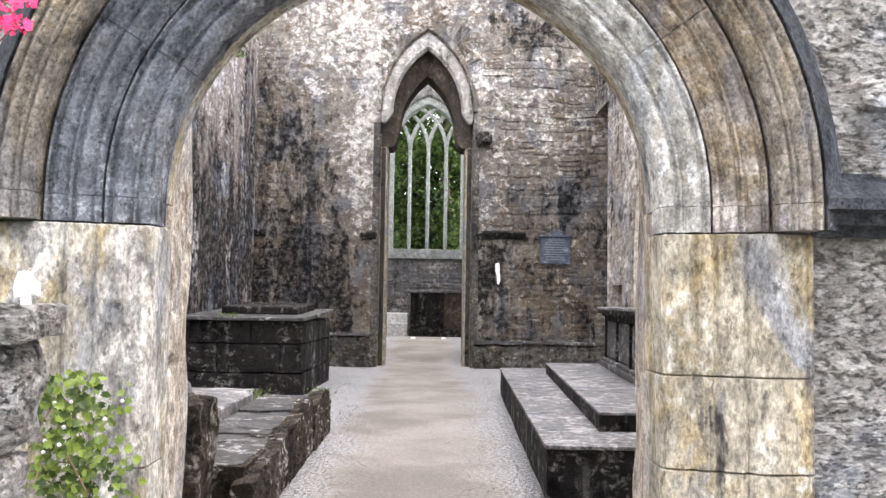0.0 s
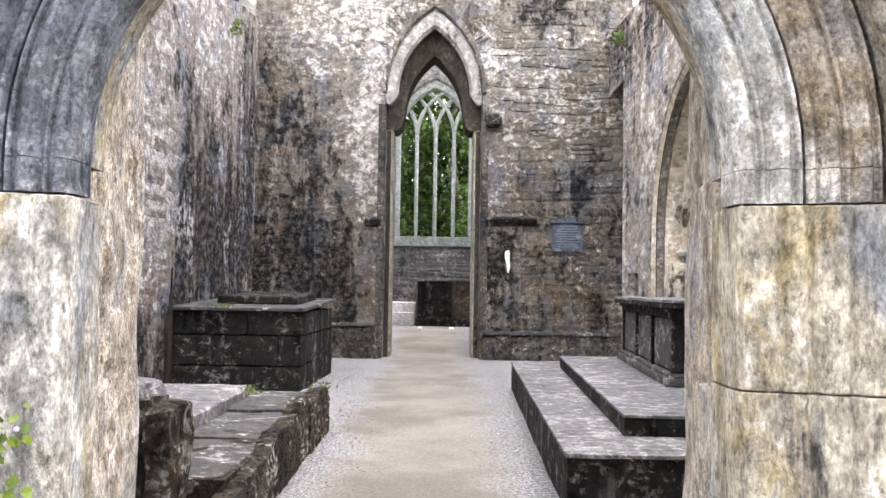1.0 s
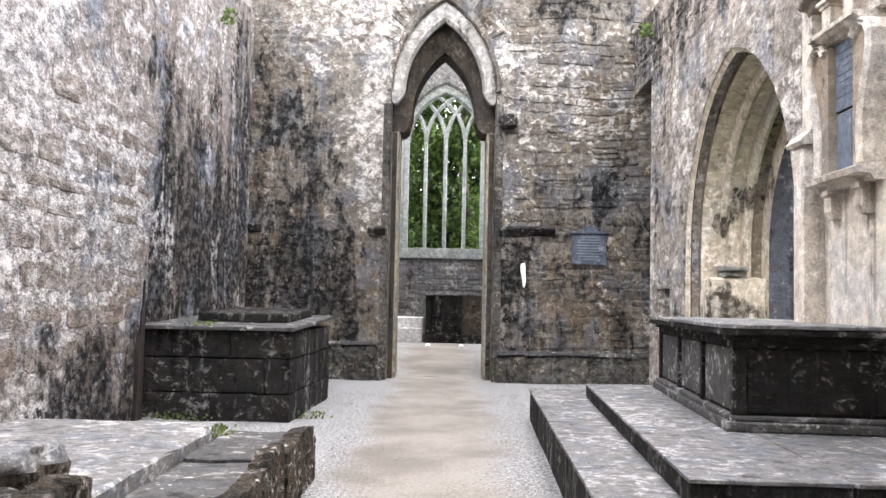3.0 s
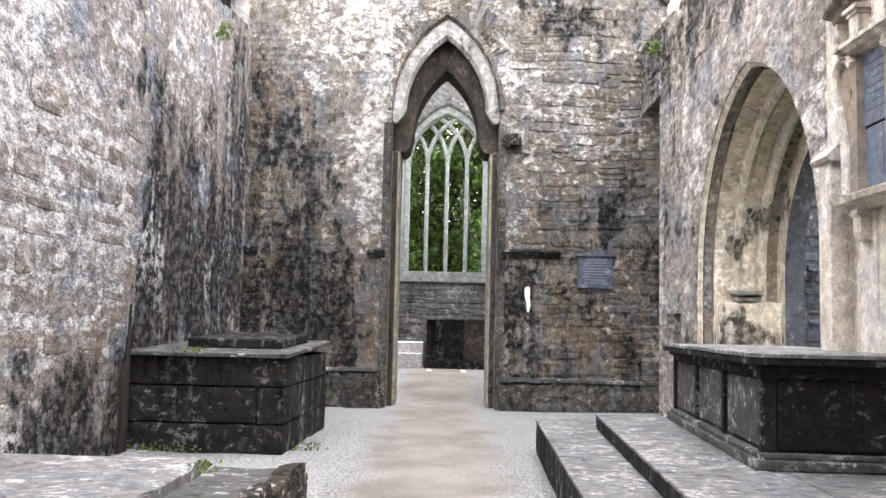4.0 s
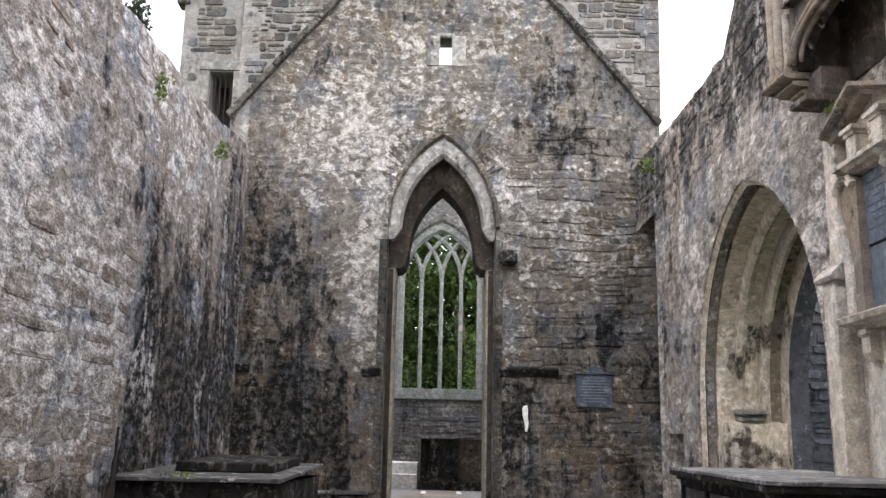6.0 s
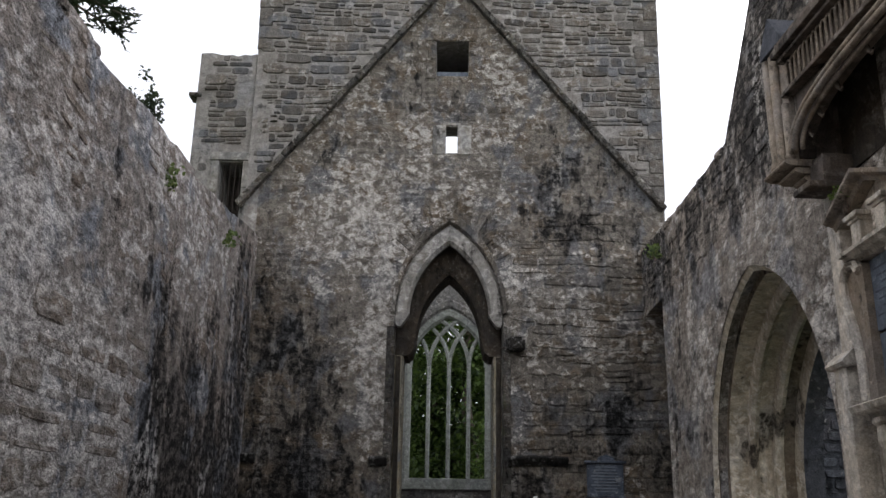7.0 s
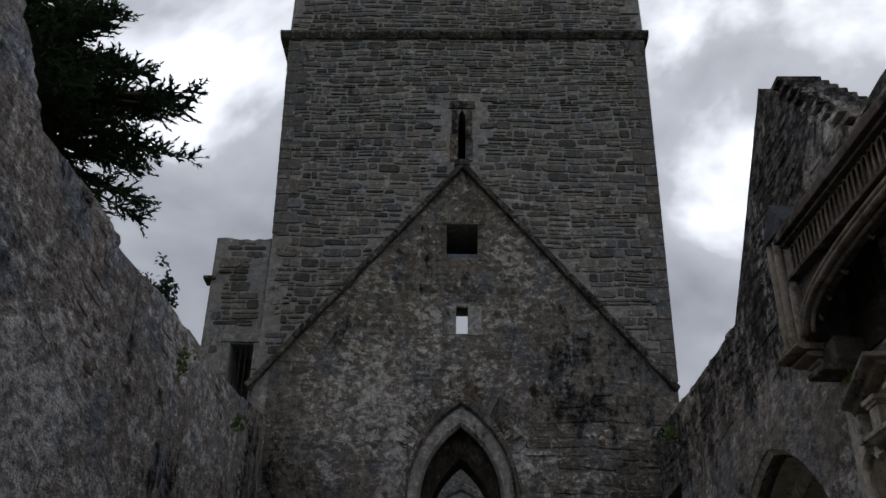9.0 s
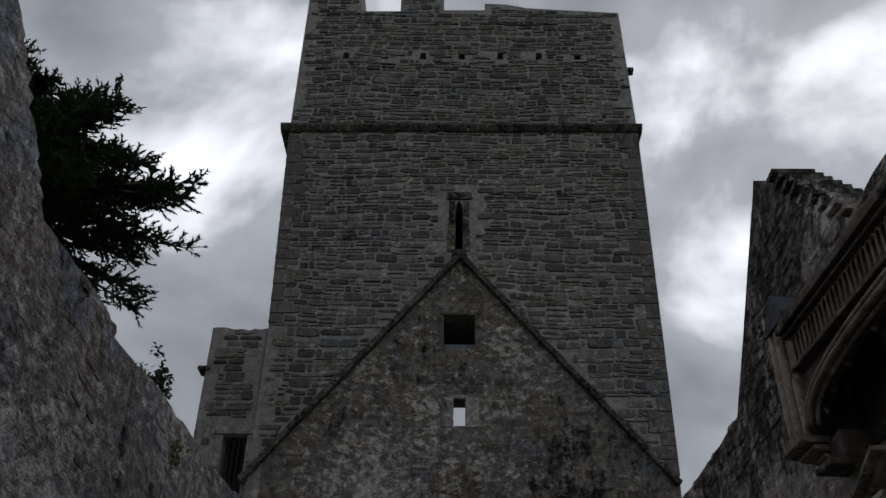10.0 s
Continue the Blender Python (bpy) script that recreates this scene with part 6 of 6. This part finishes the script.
# stepped corbel of thin worn tiers under the corner, with the block end behind it
for k, (z, h) in enumerate(((4.69, 0.06), (4.625, 0.055), (4.56, 0.055))):
    part("corbel_tier", sweep(corbel_prof(0.09 * k, z, h), [lambda a, b, y=y: (a, y, b) for y in (10.16 + 0.02 * k, 10.62 - 0.10 * k)]), M_SHAFT, canopy, "thin stepped corbel stone")
one_block("corbel_block", (CX + 0.16, 3.55, 9.98, 10.30, 4.47, 4.745), M_CANOPY, canopy, "dark squared end block", bevel=0.015, rough=0.006, cuts=4)
one_block("corbel_tier", (CX + 0.02, 3.55, 9.96, 10.28, 4.42, 4.475), M_CANOPY, canopy, "lower dark slab", bevel=0.014)
# clustered corner shafts
for dy, dx, w, top in ((0.0, 0.0, 0.042, 5.95), (0.075, 0.03, 0.03, 5.9), (0.14, 0.0, 0.046, 5.85), (0.215, 0.035, 0.028, 5.32), (0.275, 0.01, 0.038, 5.30)):
    part("shaft", tube([(CX + dx, 10.49 - dy, 4.745), (CX + dx, 10.49 - dy, 4.80), (CX + dx, 10.49 - dy, 4.83), (CX + dx, 10.49 - dy, top)], [w * 1.25, w * 1.25, w, w], 10), M_SHAFT, canopy, "slender corner shaft", smooth=True)
one_block("shaft_backing", (CX + 0.03, CX + 0.3, 10.18, 10.52, 4.745, 5.9), M_SHAFT, canopy, bevel=0.01)
part("pinnacle", sweep([(10.08, 5.88), (10.50, 5.88), (10.50, 5.95), (10.28, 6.22), (10.08, 5.95)], [lambda a, b, x=x: (x, a, b) for x in (CX - 0.055, CX + 0.30)]), M_TRANS, canopy, "dark gabled cap over the corner shafts")


def can_arch(lift, far, n=16):
    """The flat pointed arch of the canopy from its springing to beyond its crown."""
    half = far - 7.6
    right = [(7.6 + half * math.cos(math.pi / 2 * i / n) ** 0.62, 4.80 + lift * math.sin(math.pi / 2 * i / n) ** 0.8 + 0.10 * lift * i / n) for i in range(n + 1)]
    return right + [(15.2 - y, z) for y, z in reversed(right[:-1])]


inner = can_arch(0.42, 10.12)
plate("spandrel", [(5.06, 4.76)] + list(reversed(inner)) + [(10.14, 4.76), (10.24, 4.76), (10.24, 5.36), (5.0, 5.36), (5.0, 4.76)], [], lambda u, v, d: (CX + 0.07 + d, u, v), 0.12, M_CANOPY, canopy, "carved spandrel over the arch")
for lift, far, dx, w in ((0.365, 10.06, 0.05, 0.022), (0.40, 10.10, 0.0, 0.032), (0.435, 10.15, 0.03, 0.018), (0.46, 10.18, 0.0, 0.026)):
    pts = can_arch(lift, far)
    part("arch_moulding", tube([(CX + dx, y, z) for y, z in pts], [w] * len(pts), 8), M_SHAFT, canopy, "rounded arch moulding", smooth=True)
cusp_pts = can_arch(0.36, 10.05)
for i in range(3, 14, 3):
    y, z = cusp_pts[i]
    part("cusp", tube([(CX + 0.1, y + 0.03, z + 0.02), (CX + 0.1, y, z - 0.03), (CX + 0.1, y - 0.04, z - 0.075), (CX + 0.1, y - 0.07, z - 0.06)], [0.028, 0.02, 0.015, 0.006], 6), M_CANOPY, canopy, "hooked pendent cusp")
for z, x0, h in ((5.36, CX - 0.03, 0.035), (5.405, CX + 0.0, 0.03), (5.70, CX - 0.04, 0.035), (5.74, CX - 0.09, 0.07)):
    one_block("frieze_rail", (x0, CX + 0.2, 5.0, 10.22, z, z + h), M_CANOPY, canopy, "horizontal moulded rail", bevel=0.01)
one_block("frieze_back", (CX + 0.09, CX + 0.16, 5.0, 10.2, 5.43, 5.74), M_CANOPY, canopy, bevel=0)
for i in range(44):
    y = 10.16 - 0.085 * i
    part("arcade_mullion", tube([(CX + 0.03, y, 5.435), (CX + 0.03, y, 5.65)], [0.013, 0.013], 6), M_SHAFT, canopy)
    hp = [(y - 0.0425 + 0.0425 * math.cos(a), 5.64 + 0.055 * math.sin(a)) for a in np.linspace(0, math.pi, 6)]
    part("arcade_head", tube([(CX + 0.03, q, z) for q, z in hp], [0.011] * 6, 5), M_SHAFT, canopy)
# Dark panel in front of the wall, coloured for the shade under the canopy.
one_block("recess_back", (3.44, 3.53, 5.0, 10.3, 4.6, 5.8), M_SHADEDARK, canopy, "added dark panel with the canopy recess's shade in its colour", bevel=0)
# Runs on unseen to y = 5 so that less light gets in.
one_block("canopy_roof", (CX - 0.06, 3.55, 5.0, 10.2, 5.81, 5.88), M_CANOPY, canopy, "flat stone top", bevel=0.02)
one_block("canopy_side", (CX + 0.2, 3.52, 10.12, 10.24, 4.74, 5.8), M_CANOPY, canopy, "side slab of the canopy", bevel=0.01)
canopy.matrix_world = Matrix.Translation((CX, 10.4, 0)) @ Matrix.Rotation(radians(3.6), 4, "Z") @ Matrix.Translation((-CX, -10.4, 0))
# small plants on the wall tops
FERN("wall_fern", (3.4, 17.1, 6.06), (0.06, 0.09, 0.10), 90, 0.05, M_MOSS, "tuft of fern on the wall", 14)
FERN("wall_fern", (-3.38, 15.95, 5.8), (0.05, 0.06, 0.12), 70, 0.05, M_MOSS, "tuft of fern on the wall", 15)
FERN("wall_fern", (-3.36, 12.9, 5.6), (0.05, 0.08, 0.16), 70, 0.05, M_MOSS, "tuft of dry fern on the wall", 16)

# ---------------- choir behind the tower ----------------
YE = 31.3


def on_choir(u, v, d):
    return (u, YE + d, v)


win = [(-1.32, 3.13), (1.32, 3.13), (1.32, 6.6)] + pointed(1.32, 6.6, 8.45, 10)[1:-1] + [(-1.32, 6.6)]
choir_wall = tagged(plate("wall_choir", [(-4, 0), (4, 0), (4, 8.6), (0, 12.5), (-4, 8.6)], [win], on_choir, 0.9, M_CHOIR), "dark rubble choir wall below the traceried window", "wall", kind="structure")
masonry(choir_wall, on_choir, -2.6, 2.6, 0.3, 3.0, (0.13, 0.26), (0.18, 0.5), lambda u, v: True, M_CHOIR, lambda u, v: True, gap=0.015, depth=(0.015, 0.05), seed=61)
for s, nm in ((-1, "wall_choir_north"), (1, "wall_choir_south")):
    tagged(one_block(nm, (s * 3.4 if s > 0 else -4.2, 4.2 if s > 0 else -3.4, 24.3, YE, 0, 5.2), M_CHOIR, bevel=0), "side wall of the choir", "wall", kind="structure")
window = empty("east_window", "four-light stone window with switchline tracery and no glass", "window", kind="structure")
one_block("sill", (-1.5, 1.5, YE - 0.12, YE + 0.5, 2.80, 3.13), M_WINSTONE, window, bevel=0.02)
for s in (-1, 1):
    for z0 in np.arange(3.14, 6.6, 0.58):
        one_block("jamb_stone", (s * 1.33 if s < 0 else 1.17, s * 1.17 if s < 0 else 1.33, YE - 0.02, YE + 0.4, z0, min(6.6, z0 + 0.575)), M_WINSTONE, window, bevel=0.012)
        one_block("surround_stone", (-1.58 if s < 0 else 1.34, -1.34 if s < 0 else 1.58, YE - 0.05, YE + 0.1, z0, min(6.6, z0 + 0.575)), M_WINSTONE, window, bevel=0.012)
ring("head_stone", pointed(1.18, 6.6, 8.2, 14), pointed(1.34, 6.6, 8.48, 14), YE - 0.03, YE + 0.4, M_WINSTONE, window, pieces=8)
ring("hood_stone", pointed(1.36, 6.6, 8.52, 14), pointed(1.58, 6.6, 8.8, 14), YE - 0.10, YE + 0.1, M_CHOIR, window, pieces=9)
for x in (-0.62, 0.02, 0.65):
    bm = sweep([(-0.065, 0.0), (-0.03, -0.1), (0.03, -0.1), (0.065, 0.0), (0.03, 0.1), (-0.03, 0.1)], [lambda a, b, z=z: (x + a, YE + 0.15 + b, z) for z in (3.13, 6.6)])
    part("mullion", bm, M_WINSTONE, window, "slender upright stone mullion")
Rt = (1.25 ** 2 + 1.65 ** 2) / (2 * 1.25)
for x in (-0.62, 0.02, 0.65):
    for s in (-1, 1):
        pts = []
        for i in range(15):
            a = radians(72 * i / 14)
            u, z = x + s * Rt * (1 - math.cos(a)), 6.6 + Rt * math.sin(a)
            lim = 1.24
            hh = max(0.0, 1 - (max(0, z - 6.6) / 1.72) ** 1.7)
            if abs(u) > lim * hh + 0.05 or z > 8.3:
                break
            pts.append((u, YE + 0.15, z))
        if len(pts) > 2:
            part("tracery_bar", tube(pts, [0.075] * len(pts), 6), M_WINSTONE, window, "curved tracery bar")
for s in (-1, 1):
    pts = []
    for i in range(9):
        a = radians(58 * i / 8)
        pts.append((s * 1.2 - s * Rt * (1 - math.cos(a)), YE + 0.15, 6.6 + Rt * math.sin(a)))
    part("tracery_bar", tube(pts, [0.065] * len(pts), 6), M_WINSTONE, window, "curved tracery bar")

choir_tomb = empty("altar_tomb", "tall dark altar tomb with a pale top edge in the choir", "tomb")
one_block("body", (-0.44, 0.58, 27.5, 29.6, 0.5, 1.60), M_TOMB, choir_tomb, bevel=0.01)
one_block("body", (0.585, 1.9, 27.6, 29.6, 0.5, 1.60), M_CANOPY, choir_tomb, "brown second block of the tomb", bevel=0.01)
one_block("plinth", (-0.5, 1.9, 27.42, 29.6, 0.2, 0.5), M_TOMB, choir_tomb, bevel=0.03)
one_block("top_slab", (-0.48, 0.58, 27.44, 29.6, 1.60, 1.66), M_SLAB, choir_tomb, "pale worn top slab", bevel=0.012)
one_block("top_slab", (0.585, 1.9, 27.5, 29.6, 1.60, 1.67), M_SLAB, choir_tomb, "pale worn top slab", bevel=0.012)
white_tomb = empty("white_slab_tomb", "low white stone slab tomb in two steps", "tomb")
one_block("base", (-2.2, -0.53, 27.4, 29.6, 0.2, 0.66), M_WHITE, white_tomb, bevel=0.012)
one_block("slab", (-2.2, -0.53, 27.9, 29.6, 0.62, 0.95), M_WHITE, white_tomb, "white upper slab", bevel=0.012)
for x in (-0.33, 0.55):
    tagged(one_block("floor_marker", (x - 0.06, x + 0.06, 25.3, 26.4, 0.26, 0.30), M_WHITE, bevel=0.01), "short white stone strip set in the floor", "marker", "floor strips")


# ---------------- trees ----------------
def broad_tree(name, base, height, radius, count, label, seed, leaf=0.2):
    r = random.Random(seed)
    th = empty(name, label, "tree")
    bx, by, bz = base
    top = Vector((bx + r.uniform(-0.6, 0.6), by, bz + height * 0.8))
    pts = [Vector(base).lerp(top, i / 6) + Vector((r.uniform(-.15, .15), r.uniform(-.15, .15), 0)) * (i > 0) for i in range(7)]
    part("trunk", tube(pts, [height * 0.022 * (1 - 0.8 * i / 6) for i in range(7)], 9), M_BARK, th)
    V, F = [], []
    for k in range(26):
        h = r.uniform(0.12, 0.95)
        a = r.uniform(0, 6.283)
        s = Vector(base).lerp(top, h)
        reach = radius * (1.05 - 0.55 * h) * r.uniform(0.6, 1.1)
        e = s + Vector((math.cos(a) * reach, math.sin(a) * reach, r.uniform(-0.1, 0.3) * reach))
        mid = (s + e) / 2 + Vector((0, 0, 0.12 * reach))
        part("limb", tube([s, mid, e], [0.05 + 0.012 * height * (1 - h) * 0.3, 0.035, 0.01], 6), M_BARK, th)
        for c in range(7):
            cc = s.lerp(e, r.uniform(0.3, 1.1)) + Vector((r.gauss(0, .4), r.gauss(0, .4), r.gauss(0, .35)))
            for q in range(count // 182):
                p = cc + Vector((r.gauss(0, .42), r.gauss(0, .42), r.gauss(0, .30)))
                d = Vector((r.uniform(-1, 1), r.uniform(-1, 1), r.uniform(-1, 0.2)))
                leaf_quad(V, F, p, d, Vector((r.uniform(-.6, .6), r.uniform(-.6, .6), 1)), leaf * r.uniform(0.7, 1.3), leaf * 0.7)
    tagged(mesh_object("crown", V, F, M_LEAF, th, "dense crown of small green leaves"), kind="stuff")
    return th


for i, (x, y, h, rad) in enumerate(((-2.2, 37.5, 17, 2.6), (0.9, 36.8, 15, 2.2), (3.2, 39.0, 15, 2.6), (-0.4, 40.5, 19, 3.0), (-3.6, 42, 17, 3.0), (1.8, 43, 14, 3.0), (-1.6, 46, 18, 3.2), (4.6, 46, 13, 3.0))):
    tagged(broad_tree("broadleaf_tree", (x, y, -0.1), h, rad, 10500, "leafy green broadleaf tree behind the east window", 70 + i), group="trees behind the window")
for i, (x, y, h, rad) in enumerate(((-1.3, 35.2, 4.2, 1.9), (1.6, 35.0, 4.6, 1.8))):
    tagged(broad_tree("leafy_shrub", (x, y, -0.1), h, rad, 8000, "dense green shrub below the east window", 90 + i, 0.13), category="shrub", group="shrubs below the window")


def yew_tree(base, height, seed):
    r = random.Random(seed)
    th = empty("yew_tree", "dark drooping yew tree rising beyond the north wall", "tree")
    b = Vector(base)
    pts = [b + Vector((0.25 * math.sin(i), 0.2 * math.cos(i * 1.3), height * i / 7)) for i in range(8)]
    part("trunk", tube(pts, [0.45 * (1 - 0.85 * i / 7) for i in range(8)], 10), M_BARK, th)
    V, F = [], []
    for k in range(84):
        h = r.uniform(0.725, 0.945)
        a = r.uniform(-1.5, 1.5) if r.random() < 0.72 else r.uniform(0, 6.283)
        s = b + Vector((0, 0, height * h))
        reach = (1.5 + 5.9 * max(0, 0.97 - h) ** 0.66) * r.uniform(0.62, 1.0)
        e = s + Vector((math.cos(a) * reach, math.sin(a) * reach * 0.8, reach * r.uniform(-0.14, 0.14)))
        mid = (s + e) / 2 + Vector((0, 0, 0.10 * reach))
        part("limb", tube([s, mid, e], [0.07, 0.04, 0.008], 6), M_BARK, th)
        d0 = (e - s).normalized()
        across = d0.cross(Vector((0, 0, 1))).normalized()
        for c in range(64):
            t = r.uniform(0.10, 1.0) ** 0.75
            p0 = s * (1 - t) ** 2 + mid * 2 * t * (1 - t) + e * t * t
            td = (d0 * r.uniform(0.3, 1.0) + across * r.uniform(-1.3, 1.3) + Vector((0, 0, r.uniform(-0.35, 0.4)))).normalized()
            L = r.uniform(0.18, 0.5) * (1.2 - 0.35 * t)
            for q in range(20):
                u = q / 19
                p = p0 + td * L * u + Vector((0, 0, -0.10 * L * u + 0.16 * L * u * u))
                dd = (td + Vector((r.uniform(-1, 1), r.uniform(-1, 1), r.uniform(-0.5, 0.6))) * 0.9).normalized()
                k0 = len(V)
                w = dd.cross(Vector((r.uniform(-1, 1), r.uniform(-1, 1), 1))).normalized() * 0.017
                ln = r.uniform(0.05, 0.10)
                V += [p - w, p + dd * ln * 0.6 - w * 0.9, p + dd * ln, p + w]
                F.append((k0, k0 + 1, k0 + 2, k0 + 3))
    tagged(mesh_object("crown", V, F, M_YEW, th, "feathery drooping needle sprays"), kind="stuff")


yew_tree((-7.5, 14.2, -0.05), 12.9, 4)

# sapling on the wall top
sap = empty("wall_sapling", "small bushy sapling growing behind the wall top", "shrub")
rs = random.Random(3)
part("stem", tube([(-3.9, 13.0, 5.9), (-3.85, 13.0, 6.4), (-3.8, 13.0, 6.75)], [0.02, 0.015, 0.008], 6), M_BARK, sap)
V, F = [], []
for c in range(16):
    cc = Vector((-3.82 + rs.gauss(0, .14), 13.0 + rs.gauss(0, .14), 6.66 + rs.gauss(0, .16)))
    for q in range(26):
        p = cc + Vector((rs.gauss(0, .05), rs.gauss(0, .05), rs.gauss(0, .05)))
        leaf_quad(V, F, p, Vector((rs.uniform(-1, 1), rs.uniform(-1, 1), rs.uniform(-1, 0.4))), Vector((rs.uniform(-1, 1), rs.uniform(-1, 1), 1)), 0.06, 0.04)
tagged(mesh_object("leaves", V, F, M_YEW, sap, "small dark leaves"), kind="stuff")

# loose grit along the kerbs
V, F = [], []
rp = random.Random(2)
for i in range(6500):
    y = rp.uniform(5.0, 16.5)
    s = rp.choice((-1, 1))
    x = (0.93 + 0.036 * (y - 6.3) - abs(rp.gauss(0, 0.28))) if s > 0 else (-1.0 - (0.55 if y > 12 else 0) + abs(rp.gauss(0, 0.28)))
    z = 0.012 * noise.noise(Vector((x * 1.3, y * 1.3, 0)))
    r0 = rp.uniform(0.003, 0.007)
    k = len(V)
    for dx, dy, dz in ((1, 0, 0.2), (-0.3, 0.9, 0.3), (-0.8, -0.6, 0.1), (0, 0, 0.9), (0.1, -0.1, -0.5)):
        V.append((x + dx * r0 * rp.uniform(0.7, 1.4), y + dy * r0 * rp.uniform(0.7, 1.4), z + (dz + 0.2) * r0))
    F += [(k, k + 1, k + 3), (k + 1, k + 2, k + 3), (k + 2, k, k + 3), (k, k + 4, k + 1), (k + 1, k + 4, k + 2), (k + 2, k + 4, k)]
tagged(mesh_object("gravel", V, F, M_PEBBLE), "loose pale limestone grit along the kerbs", "gravel", kind="stuff")
